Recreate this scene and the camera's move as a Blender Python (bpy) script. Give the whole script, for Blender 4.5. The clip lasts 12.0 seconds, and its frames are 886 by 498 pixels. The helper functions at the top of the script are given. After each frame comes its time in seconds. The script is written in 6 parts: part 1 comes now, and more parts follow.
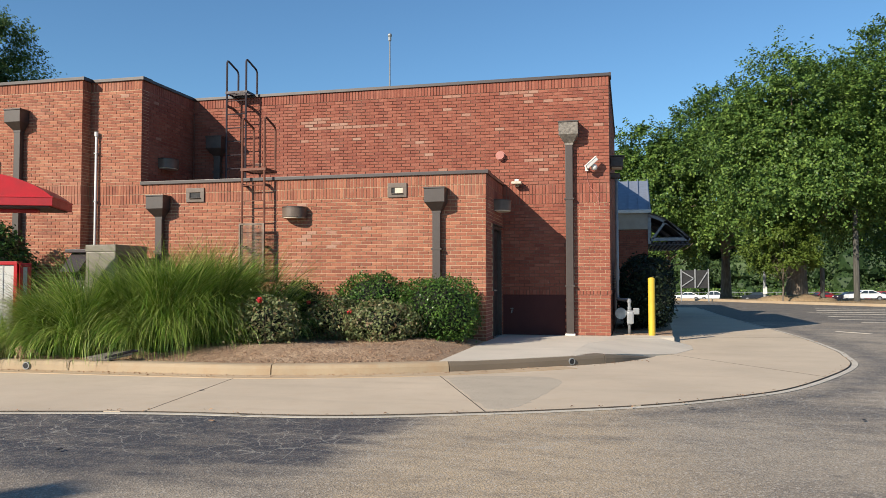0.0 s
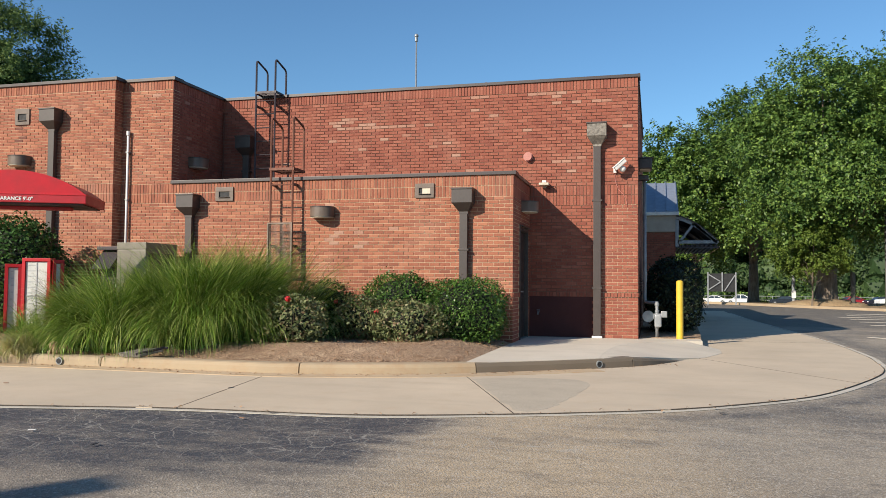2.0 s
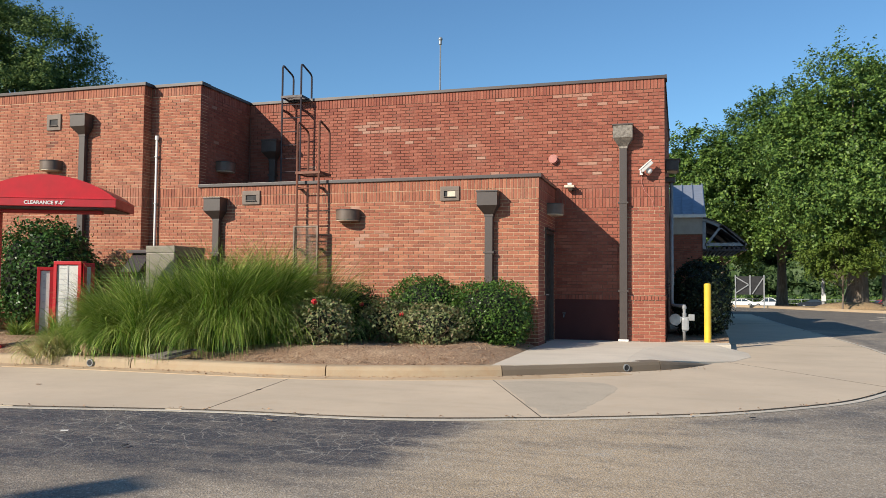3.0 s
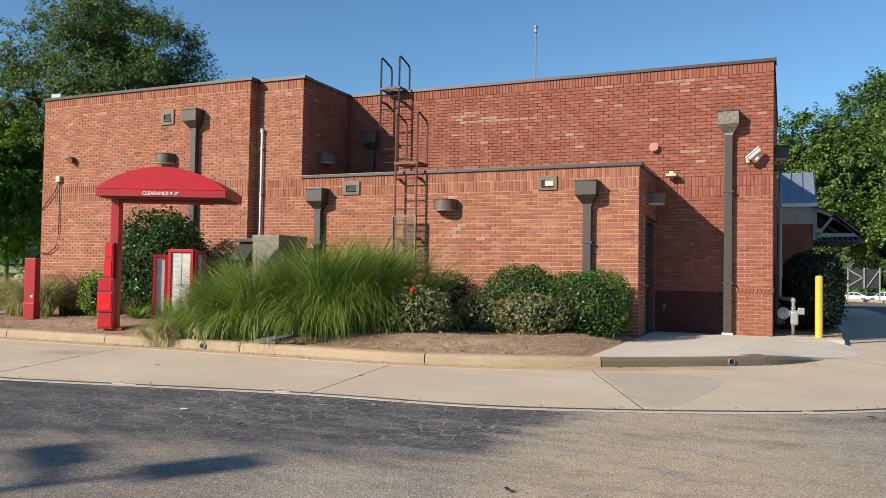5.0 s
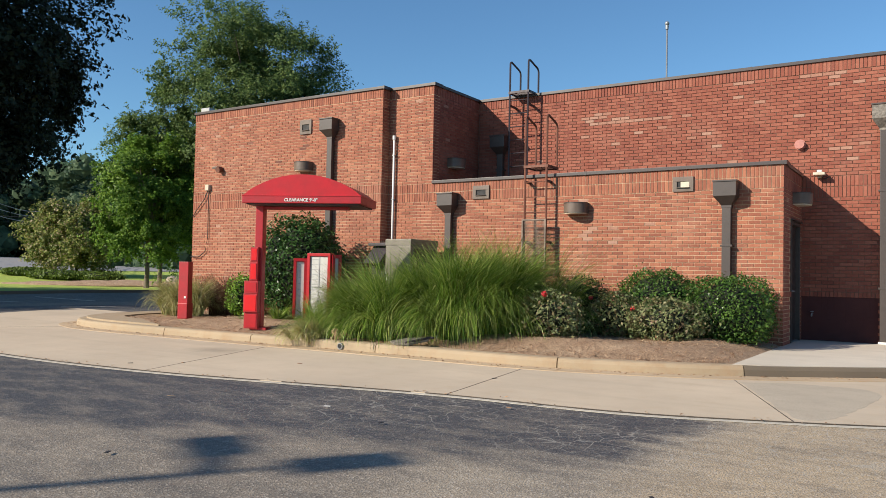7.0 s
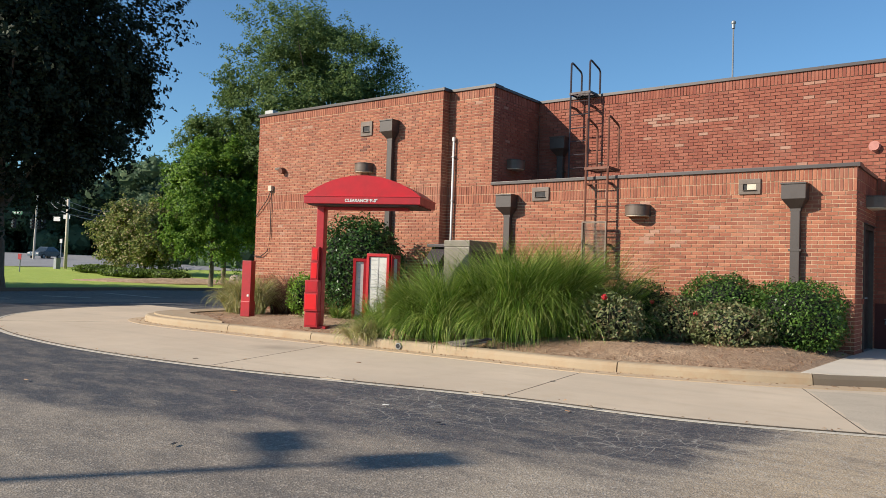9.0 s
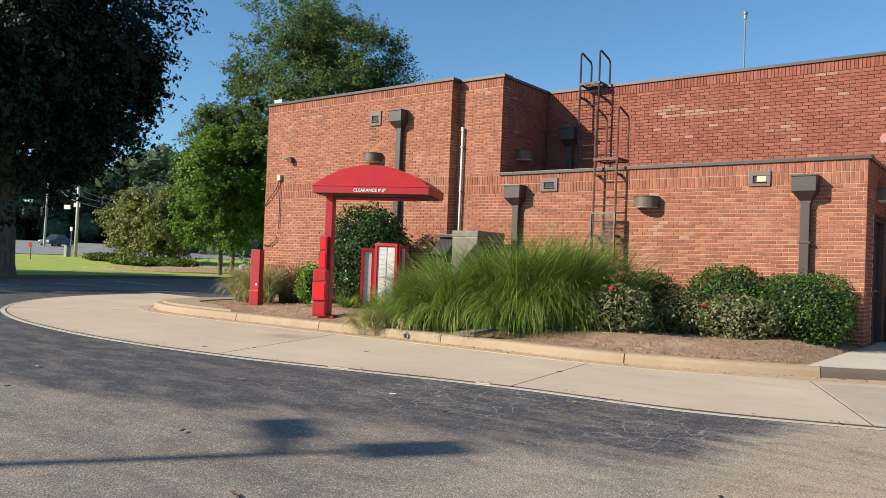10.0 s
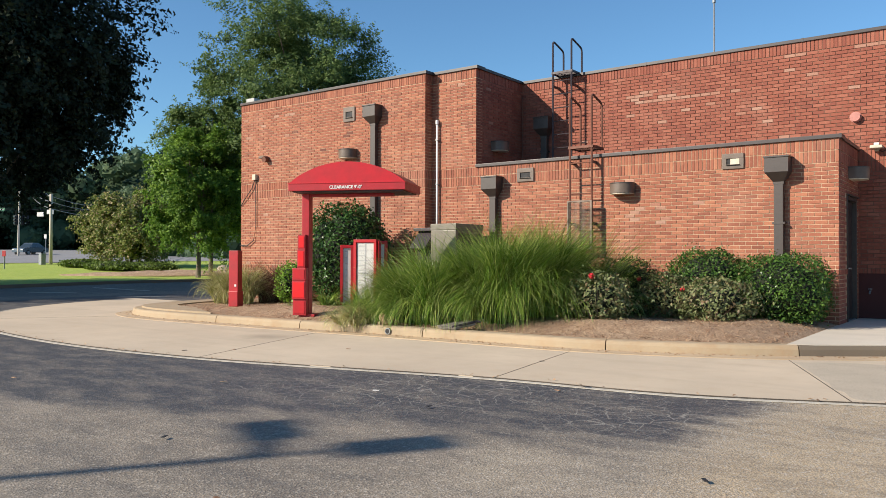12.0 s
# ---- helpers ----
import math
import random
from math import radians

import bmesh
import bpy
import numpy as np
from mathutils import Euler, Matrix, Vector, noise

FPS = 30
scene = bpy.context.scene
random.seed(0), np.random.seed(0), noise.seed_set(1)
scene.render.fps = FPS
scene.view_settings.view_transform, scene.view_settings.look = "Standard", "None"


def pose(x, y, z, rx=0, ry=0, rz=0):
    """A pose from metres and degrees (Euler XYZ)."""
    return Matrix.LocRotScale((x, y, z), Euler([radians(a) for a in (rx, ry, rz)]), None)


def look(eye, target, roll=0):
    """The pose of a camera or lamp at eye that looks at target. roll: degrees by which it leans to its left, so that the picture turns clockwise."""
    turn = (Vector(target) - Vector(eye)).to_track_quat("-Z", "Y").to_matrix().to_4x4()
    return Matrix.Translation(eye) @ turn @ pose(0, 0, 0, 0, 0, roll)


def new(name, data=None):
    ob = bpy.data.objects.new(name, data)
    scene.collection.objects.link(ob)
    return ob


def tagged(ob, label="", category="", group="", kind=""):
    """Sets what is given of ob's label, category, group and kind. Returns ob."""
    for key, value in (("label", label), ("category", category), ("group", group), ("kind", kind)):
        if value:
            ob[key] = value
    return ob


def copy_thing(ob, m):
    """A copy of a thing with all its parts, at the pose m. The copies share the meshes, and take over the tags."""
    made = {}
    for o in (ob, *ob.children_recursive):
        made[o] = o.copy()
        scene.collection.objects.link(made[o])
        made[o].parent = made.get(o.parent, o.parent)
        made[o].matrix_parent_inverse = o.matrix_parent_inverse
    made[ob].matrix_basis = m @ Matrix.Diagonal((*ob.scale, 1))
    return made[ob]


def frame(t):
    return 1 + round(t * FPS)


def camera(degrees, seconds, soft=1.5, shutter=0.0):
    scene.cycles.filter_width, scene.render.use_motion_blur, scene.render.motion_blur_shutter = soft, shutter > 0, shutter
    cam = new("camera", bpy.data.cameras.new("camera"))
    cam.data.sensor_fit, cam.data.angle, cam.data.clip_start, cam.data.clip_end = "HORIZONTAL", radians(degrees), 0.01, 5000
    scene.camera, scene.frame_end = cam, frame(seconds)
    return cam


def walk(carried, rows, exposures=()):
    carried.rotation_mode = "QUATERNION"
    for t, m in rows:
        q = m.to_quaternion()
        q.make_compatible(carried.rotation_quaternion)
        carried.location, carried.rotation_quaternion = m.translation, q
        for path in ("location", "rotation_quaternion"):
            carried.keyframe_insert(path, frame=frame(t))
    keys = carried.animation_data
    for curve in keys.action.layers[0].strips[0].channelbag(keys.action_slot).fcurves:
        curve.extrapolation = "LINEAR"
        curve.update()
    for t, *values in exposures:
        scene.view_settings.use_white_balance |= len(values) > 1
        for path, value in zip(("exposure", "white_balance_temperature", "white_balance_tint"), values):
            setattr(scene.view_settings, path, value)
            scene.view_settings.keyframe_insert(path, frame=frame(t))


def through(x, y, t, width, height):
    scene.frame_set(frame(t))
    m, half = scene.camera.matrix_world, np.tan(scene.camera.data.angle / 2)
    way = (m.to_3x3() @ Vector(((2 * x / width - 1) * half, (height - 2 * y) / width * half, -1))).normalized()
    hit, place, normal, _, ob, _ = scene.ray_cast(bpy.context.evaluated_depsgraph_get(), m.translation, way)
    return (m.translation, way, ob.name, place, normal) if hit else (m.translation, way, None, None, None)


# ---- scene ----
cam = camera(59.5, 12.0, soft=0.5)
PATH = [
    (0, (0.353, -15.888, 1.256), (-0.112, -13.944, 1.339), -0.1),
    (0.5, (0.343, -15.893, 1.256), (-0.122, -13.949, 1.341), 0.4),
    (1, (0.339, -15.904, 1.26), (-0.137, -13.964, 1.343), 0.6),
    (1.5, (0.316, -15.902, 1.259), (-0.179, -13.967, 1.341), 0.5),
    (2, (0.296, -15.903, 1.26), (-0.228, -13.975, 1.344), 0.5),
    (2.5, (0.28, -15.901, 1.254), (-0.275, -13.981, 1.342), 0.5),
    (3, (0.271, -15.906, 1.258), (-0.312, -13.996, 1.349), 0.5),
    (5, (0.214, -15.964, 1.25), (-0.594, -14.135, 1.312), 1.0),
    (5.5, (0.202, -15.968, 1.252), (-0.67, -14.169, 1.314), 1.1),
    (6, (0.178, -15.991, 1.247), (-0.772, -14.232, 1.31), 1.2),
    (6.5, (0.152, -16.009, 1.249), (-0.876, -14.295, 1.313), 1.3),
    (7, (0.147, -16.032, 1.25), (-0.944, -14.357, 1.315), 1.2),
    (7.5, (0.141, -16.049, 1.246), (-1.002, -14.409, 1.311), 1.2),
    (9.5, (0.128, -16.031, 1.233), (-1.095, -14.45, 1.293), 2.2),
    (10, (0.14, -16.042, 1.231), (-1.089, -14.465, 1.272), 2.3),
    (10.5, (0.146, -16.031, 1.219), (-1.082, -14.453, 1.236), 2.1),
    (11, (0.144, -16.033, 1.231), (-1.076, -14.449, 1.236), 1.6),
    (11.5, (0.141, -16.032, 1.246), (-1.067, -14.437, 1.258), 0.5),
    (12, (0.147, -16.018, 1.242), (-1.041, -14.409, 1.266), 0.1),
]
EXPOSURE = [(0.0, 0.44), (9.4, 0.46), (10.4, 0.57), (12.0, 0.57)]
walk(cam, [(t, look(eye, target, roll)) for t, eye, target, roll in PATH], EXPOSURE)

# ---- light: low morning sun from behind and to the left, clear sky ----
SUN_TRAVEL = Vector((1.31, 1.97, -1.25)).normalized()
SUN_HEIGHT = math.asin(-SUN_TRAVEL.z)
world = bpy.data.worlds.new("sky")
scene.world = world
world.use_nodes = True
wn = world.node_tree.nodes
sky = wn.new("ShaderNodeTexSky")
sky.sky_type = "NISHITA"
sky.sun_disc = False
sky.sun_elevation = SUN_HEIGHT
sky.sun_rotation = math.atan2(-SUN_TRAVEL.x, -SUN_TRAVEL.y)
sky.air_density, sky.dust_density, sky.ozone_density = 1.0, 0.15, 2.2
wn["Background"].inputs["Strength"].default_value = 0.082
tint = wn.new("ShaderNodeMix")
tint.data_type, tint.blend_type = "RGBA", "MULTIPLY"
tint.inputs[0].default_value = 1.0
tint.inputs[7].default_value = (0.77, 1.08, 1.26, 1)
world.node_tree.links.new(sky.outputs["Color"], tint.inputs[6])
world.node_tree.links.new(tint.outputs[2], wn["Background"].inputs["Color"])
sun_data = bpy.data.lights.new("sun", "SUN")
sun_data.energy, sun_data.angle, sun_data.color = 5.0, radians(0.5), (1.0, 0.895, 0.75)
sun = new("sun", sun_data)
sun.matrix_world = look((-30, -45, 30), Vector((-30, -45, 30)) + SUN_TRAVEL)


# ---- materials ----
class Nodes:
    """Short-hand for building one node material."""

    def __init__(self, name):
        self.m = bpy.data.materials.new(name)
        self.m.use_nodes = True
        self.t = self.m.node_tree
        self.b = self.t.nodes["Principled BSDF"]
        self.out = self.t.nodes["Material Output"]

    def n(self, kind, **values):
        node = self.t.nodes.new("ShaderNode" + kind)
        for k, v in values.items():
            node.inputs[k].default_value = v
        return node

    def link(self, a, b):
        self.t.links.new(a, b)

    def where(self):
        return self.t.nodes.new("ShaderNodeNewGeometry").outputs["Position"]

    def local(self):
        return self.t.nodes.new("ShaderNodeTexCoord").outputs["Object"]

    def noise(self, vec, scale, detail=4.0, rough=0.6, stretch=None):
        if stretch:
            mp = self.t.nodes.new("ShaderNodeMapping")
            mp.inputs["Scale"].default_value = stretch
            self.link(vec, mp.inputs["Vector"])
            vec = mp.outputs["Vector"]
        node = self.n("TexNoise", Scale=scale, Detail=detail, Roughness=rough)
        self.link(vec, node.inputs["Vector"])
        return node.outputs["Fac"]

    def math(self, op, a, b=None, clamp=False):
        node = self.t.nodes.new("ShaderNodeMath")
        node.operation, node.use_clamp = op, clamp
        for i, v in enumerate((a, b)):
            if v is None:
                continue
            if isinstance(v, (int, float)):
                node.inputs[i].default_value = v
            else:
                self.link(v, node.inputs[i])
        return node.outputs[0]

    def span(self, v, lo, hi, to0=0.0, to1=1.0):
        node = self.t.nodes.new("ShaderNodeMapRange")
        for key, x in (("From Min", lo), ("From Max", hi), ("To Min", to0), ("To Max", to1)):
            node.inputs[key].default_value = x
        self.link(v, node.inputs["Value"])
        return node.outputs["Result"]

    def mix(self, fac, a, b, blend="MIX"):
        node = self.t.nodes.new("ShaderNodeMix")
        node.data_type, node.blend_type = "RGBA", blend
        if isinstance(fac, (int, float)):
            node.inputs[0].default_value = fac
        else:
            self.link(fac, node.inputs[0])
        for i, v in ((6, a), (7, b)):
            if isinstance(v, tuple):
                node.inputs[i].default_value = (*v, 1)
            else:
                self.link(v, node.inputs[i])
        return node.outputs[2]

    def random(self):
        a = self.t.nodes.new("ShaderNodeObjectInfo").outputs["Random"]
        b = self.t.nodes.new("ShaderNodeNewGeometry").outputs["Random Per Island"]
        return self.math("FRACT", self.math("ADD", a, b))

    def bump(self, height, strength=0.3, distance=0.01):
        node = self.n("Bump", Strength=strength, Distance=distance)
        self.link(height, node.inputs["Height"])
        self.link(node.outputs["Normal"], self.b.inputs["Normal"])

    def done(self, colour, rough=0.8, metal=0.0):
        if isinstance(colour, tuple):
            self.b.inputs["Base Color"].default_value = (*colour, 1)
        else:
            self.link(colour, self.b.inputs["Base Color"])
        if isinstance(rough, (int, float)):
            self.b.inputs["Roughness"].default_value = rough
        else:
            self.link(rough, self.b.inputs["Roughness"])
        self.b.inputs["Metallic"].default_value = metal
        return self.m


def painted(name, colour, rough=0.5, metal=0.0, dirt=0.25, scale=6.0, bump=0.05):
    """Paint or coating with faint mottling, grime and fine relief."""
    k = Nodes(name)
    p = k.local()
    big, fine = k.noise(p, scale), k.noise(p, scale * 14, 3)
    dark = tuple(c * (1 - dirt) for c in colour)
    c = k.mix(k.span(big, 0.35, 0.65), colour, dark)
    c = k.mix(k.span(fine, 0.5, 0.8, 0, 0.35), c, tuple(c * 0.75 + 0.006 for c in colour))
    k.bump(fine, bump, 0.004)
    return k.done(c, k.span(big, 0.3, 0.7, rough * 0.85, min(1, rough * 1.2)), metal)


def brick_material(name, tones, pale=0.0):
    k = Nodes(name)
    p = k.where()
    r = k.random()
    ramp = k.t.nodes.new("ShaderNodeValToRGB")
    k.link(r, ramp.inputs["Fac"])
    while len(ramp.color_ramp.elements) < len(tones):
        ramp.color_ramp.elements.new(0.5)
    for i, (e, c) in enumerate(zip(ramp.color_ramp.elements, tones)):
        e.position, e.color = i / (len(tones) - 1), (*c, 1)
    fine = k.noise(p, 90, 4)
    mid = k.noise(p, 1.1, 5, 0.65)
    c = k.mix(k.span(fine, 0.35, 0.75, 0, 0.4), ramp.outputs["Color"], (0.19, 0.054, 0.034))
    rub = k.noise(p, 16, 3, 0.7)
    c = k.mix(k.span(rub, 0.56, 0.74, 0, 0.4), c, (0.46, 0.25, 0.15))
    c = k.mix(k.span(rub, 0.42, 0.28, 0, 0.4), c, (0.15, 0.04, 0.03))
    c = k.mix(k.span(mid, 0.52, 0.75, 0, 0.3 + pale), c, (0.42, 0.24, 0.17))
    k.bump(fine, 0.5, 0.004)
    return k.done(c, 0.85)


BRICK = brick_material("red_brick", [(0.205, 0.056, 0.036), (0.25, 0.070, 0.042), (0.265, 0.077, 0.046), (0.285, 0.086, 0.052), (0.33, 0.112, 0.07)])
BRICK_WARM = brick_material("warm_red_brick", [(0.215, 0.070, 0.040), (0.285, 0.094, 0.052), (0.305, 0.103, 0.057), (0.33, 0.115, 0.064), (0.40, 0.158, 0.086)])
BRICK_SOOT = brick_material("sooty_brick", [(0.09, 0.035, 0.026), (0.16, 0.055, 0.036), (0.12, 0.042, 0.03)])
BRICK_PALE = brick_material("pale_brick", [(0.35, 0.175, 0.12), (0.40, 0.235, 0.17), (0.33, 0.145, 0.095)], 0.25)


def mortar_material(name, a, b):
    k = Nodes(name)
    p = k.where()
    c = k.mix(k.span(k.noise(p, 1.3), 0.35, 0.65), a, b)
    k.bump(k.noise(p, 120, 3), 0.4, 0.004)
    return k.done(c, 0.95)


MAROON = mortar_material("maroon_painted_masonry", (0.062, 0.019, 0.018), (0.085, 0.028, 0.025))
MORTAR = mortar_material("tan_mortar", (0.46, 0.315, 0.20), (0.58, 0.42, 0.28))
# brown pointing colour, darkened further to deepen shade on the shaded brickwork
MORTAR_DARK = mortar_material("brown_shade_toned_mortar", (0.13, 0.064, 0.045), (0.26, 0.148, 0.10))


def asphalt_material():
    """Aged asphalt: stone speckle, dark oily bands beside the slab, pale cracks in the old seal coat."""
    k = Nodes("asphalt")
    p = k.where()
    sep = k.t.nodes.new("ShaderNodeSeparateXYZ")
    k.link(p, sep.inputs[0])
    edge = k.t.nodes.new("ShaderNodeAttribute")
    edge.attribute_name = "slab_distance"
    d = edge.outputs["Fac"]
    grain = k.noise(p, 55, 6, 0.85)
    stones = k.n("TexVoronoi", Scale=75.0)
    k.link(p, stones.inputs["Vector"])
    big = k.noise(p, 0.45, 5, 0.6)
    streak = k.noise(p, 1.0, 4, 0.6, (0.35, 1.6, 1.0))
    base = k.mix(k.span(big, 0.3, 0.7), (0.305, 0.25, 0.187), (0.405, 0.336, 0.252))
    # sealed, darker band on the left of the drive
    left = k.span(k.math("ADD", sep.outputs["X"], k.math("MULTIPLY", streak, 1.3)), -0.72, -1.15)
    wider = k.span(sep.outputs["X"], -1.6, -7.0, 0.0, 0.9)
    band = k.span(k.math("SUBTRACT", k.math("ADD", d, k.math("MULTIPLY", streak, 1.7)), wider), 3.7, 2.5)
    seal = k.math("MULTIPLY", left, band)
    # worn wheel band that follows the slab round the corner
    right = k.span(k.math("ADD", d, k.math("MULTIPLY", streak, 1.3)), 1.75, 0.95)
    right = k.math("MULTIPLY", right, k.span(k.math("ADD", d, k.math("MULTIPLY", streak, 0.6)), 0.35, 0.75))
    side = k.span(k.math("ADD", sep.outputs["X"], k.math("MULTIPLY", big, 2.0)), 0.4, 1.6)
    dark = k.math("MAXIMUM", seal, k.math("MULTIPLY", k.math("MULTIPLY", right, side), 0.85))
    blot = k.noise(p, 0.33, 5, 0.62, (0.7, 1.5, 1.0))
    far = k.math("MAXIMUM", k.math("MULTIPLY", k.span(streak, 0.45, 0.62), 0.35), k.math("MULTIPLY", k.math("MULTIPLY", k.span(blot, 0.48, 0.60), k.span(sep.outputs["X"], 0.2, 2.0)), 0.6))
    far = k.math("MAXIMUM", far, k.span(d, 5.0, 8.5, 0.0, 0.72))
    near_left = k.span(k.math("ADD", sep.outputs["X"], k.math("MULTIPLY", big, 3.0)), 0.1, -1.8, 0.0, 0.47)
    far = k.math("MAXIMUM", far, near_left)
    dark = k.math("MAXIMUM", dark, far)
    mottle = k.noise(p, 2.6, 5, 0.7, (0.6, 1.3, 1.0))
    dark = k.math("ADD", dark, k.span(mottle, 0.36, 0.64, -0.28, 0.14), True)
    strip = k.math("MULTIPLY", k.span(k.math("ADD", sep.outputs["X"], k.math("MULTIPLY", streak, 1.2)), -1.1, -0.5), k.span(k.math("ADD", sep.outputs["X"], k.math("MULTIPLY", big, 1.4)), 1.7, 0.7))
    base = k.mix(k.math("MULTIPLY", strip, 0.8), base, (0.54, 0.41, 0.26))
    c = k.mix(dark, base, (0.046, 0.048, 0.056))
    c = k.mix(k.math("MULTIPLY", k.span(grain, 0.42, 0.66, 0, 0.74), k.span(seal, 0, 1, 1, 0.45)), c, (0.068, 0.06, 0.053))
    patch = k.noise(p, 7.0, 4, 0.7)
    c = k.mix(k.math("MULTIPLY", k.span(patch, 0.5, 0.72, 0, 0.4), k.span(seal, 0, 1, 1, 0.5)), c, (0.09, 0.08, 0.07))
    c = k.mix(k.math("MULTIPLY", k.span(stones.outputs["Color"], 0.58, 0.95, 0, 0.85), k.span(dark, 0, 1, 1, 0.3)), c, (0.48, 0.42, 0.35))
    warp = k.n("TexNoise", Scale=2.2, Detail=3.0)
    k.link(p, warp.inputs["Vector"])
    bent = k.mix(0.14, p, warp.outputs["Color"], "ADD")
    crack = k.n("TexVoronoi", Scale=5.6)
    crack.feature = "DISTANCE_TO_EDGE"
    k.link(bent, crack.inputs["Vector"])
    line = k.span(crack.outputs["Distance"], 0.006, 0.034, 1, 0)
    near = k.span(k.math("ADD", d, k.math("MULTIPLY", big, 1.0)), 2.9, 1.9)
    gate = k.math("MULTIPLY", k.span(k.noise(p, 0.8, 2), 0.28, 0.46), near)
    gate = k.math("MULTIPLY", gate, k.span(sep.outputs["X"], -7.0, -4.8))
    lines = k.math("MULTIPLY", line, gate)
    c = k.mix(k.math("MULTIPLY", lines, 0.55), c, (0.40, 0.37, 0.32))
    k.bump(k.math("ADD", grain, stones.outputs["Distance"]), 0.5, 0.008)
    return k.done(c, k.span(dark, 0, 1, 0.9, 0.68))


ASPHALT = asphalt_material()


def concrete_material(name, tone, stain, stain_amount=0.5, speck=0.25, grit=140, oil=None):
    k = Nodes(name)
    p = k.where()
    big, mid, fine = k.noise(p, 0.6, 5), k.noise(p, 3.5, 5, 0.65), k.noise(p, grit, 2, 0.8)
    c = k.mix(k.span(big, 0.3, 0.7), tone, tuple(v * 0.8 for v in tone))
    c = k.mix(k.span(mid, 0.5, 0.75, 0, stain_amount), c, stain)
    c = k.mix(k.span(fine, 0.5, 0.8, 0, speck), c, tuple(v * 0.45 for v in tone))
    tyre = k.noise(p, 0.9, 4, 0.6, (0.3, 2.2, 1.0))
    c = k.mix(k.span(tyre, 0.52, 0.7, 0, 0.22), c, tuple(v * 0.55 for v in tone))
    if oil:
        sep = k.t.nodes.new("ShaderNodeSeparateXYZ")
        k.link(p, sep.inputs[0])
        dx = k.math("MULTIPLY", k.math("ADD", sep.outputs["X"], -oil[0]), 1.5)
        dy = k.math("MULTIPLY", k.math("ADD", sep.outputs["Y"], -oil[1]), 1.9)
        r2 = k.math("ADD", k.math("MULTIPLY", dx, dx), k.math("MULTIPLY", dy, dy))
        c = k.mix(k.span(k.math("ADD", r2, k.math("MULTIPLY", mid, 1.2)), 1.25, 0.5, 0, 0.55), c, tuple(v * 0.35 for v in tone))
    c = k.mix(k.span(k.t.nodes.new("ShaderNodeObjectInfo").outputs["Random"], 0, 1, 0, 0.16), c, tuple(v * 0.62 for v in (tone[0] * 0.95, tone[1], tone[2] * 1.08)))
    k.bump(fine, 0.25, 0.004)
    return k.done(c, 0.88)


CONCRETE = concrete_material("drive_concrete", (0.61, 0.495, 0.362), (0.48, 0.36, 0.235), 0.4, oil=(-9.3, -7.9))
AGGREGATE = concrete_material("exposed_aggregate", (0.52, 0.44, 0.335), (0.38, 0.32, 0.245), 0.7, 1.0, 60)
GUTTER = concrete_material("stained_gutter_concrete", (0.54, 0.40, 0.255), (0.45, 0.26, 0.125), 0.6)
KERB = concrete_material("kerb_concrete", (0.42, 0.32, 0.207), (0.34, 0.21, 0.11), 0.65)
KERB_DARK = concrete_material("dark_kerb_concrete", (0.175, 0.135, 0.095), (0.15, 0.12, 0.09), 0.8, 0.4)
PAVING = concrete_material("pavement_concrete", (0.64, 0.565, 0.46), (0.52, 0.44, 0.34), 0.3)


def rough_ground(name, a, b, c3, scale=3.0, bump=1.0):
    k = Nodes(name)
    p = k.where()
    mid, fine = k.noise(p, scale, 5, 0.7), k.noise(p, scale * 14, 4, 0.8)
    c = k.mix(k.span(mid, 0.35, 0.65), a, b)
    c = k.mix(k.span(fine, 0.42, 0.7), c, c3)
    k.bump(fine, bump, 0.03)
    return k.done(c, 0.95)


MULCH = rough_ground("pine_straw_mulch", (0.36, 0.225, 0.135), (0.58, 0.41, 0.265), (0.16, 0.095, 0.06), 2.6)
LAWN = rough_ground("lawn", (0.30, 0.40, 0.05), (0.42, 0.47, 0.08), (0.22, 0.30, 0.045), 1.2)
DIRT = rough_ground("bare_dirt", (0.30, 0.20, 0.11), (0.38, 0.28, 0.16), (0.16, 0.11, 0.06), 1.0)
ROAD_FAR = rough_ground("grey_road", (0.22, 0.215, 0.22), (0.29, 0.28, 0.28), (0.19, 0.185, 0.185), 0.5, 0.1)


def leaf_material(name, tones, shine=0.45, through=0.25, scale=0.8):
    """Leaves: tone by leaf and by clump, some light passing through."""
    k = Nodes(name)
    r = k.random()
    ramp = k.t.nodes.new("ShaderNodeValToRGB")
    k.link(r, ramp.inputs["Fac"])
    while len(ramp.color_ramp.elements) < len(tones):
        ramp.color_ramp.elements.new(0.5)
    for i, (e, c) in enumerate(zip(ramp.color_ramp.elements, tones)):
        e.position, e.color = i / (len(tones) - 1), (*c, 1)
    clump = k.noise(k.where(), scale, 3)
    c = k.mix(k.span(clump, 0.35, 0.65, 0, 0.5), ramp.outputs["Color"], tones[0])
    k.done(c, shine)
    k.b.inputs["Specular IOR Level"].default_value = 0.25
    tr = k.n("BsdfTranslucent")
    k.link(c, tr.inputs["Color"])
    mixer = k.n("MixShader", Fac=through)
    k.link(k.b.outputs[0], mixer.inputs[1])
    k.link(tr.outputs[0], mixer.inputs[2])
    k.link(mixer.outputs[0], k.out.inputs["Surface"])
    return k.m


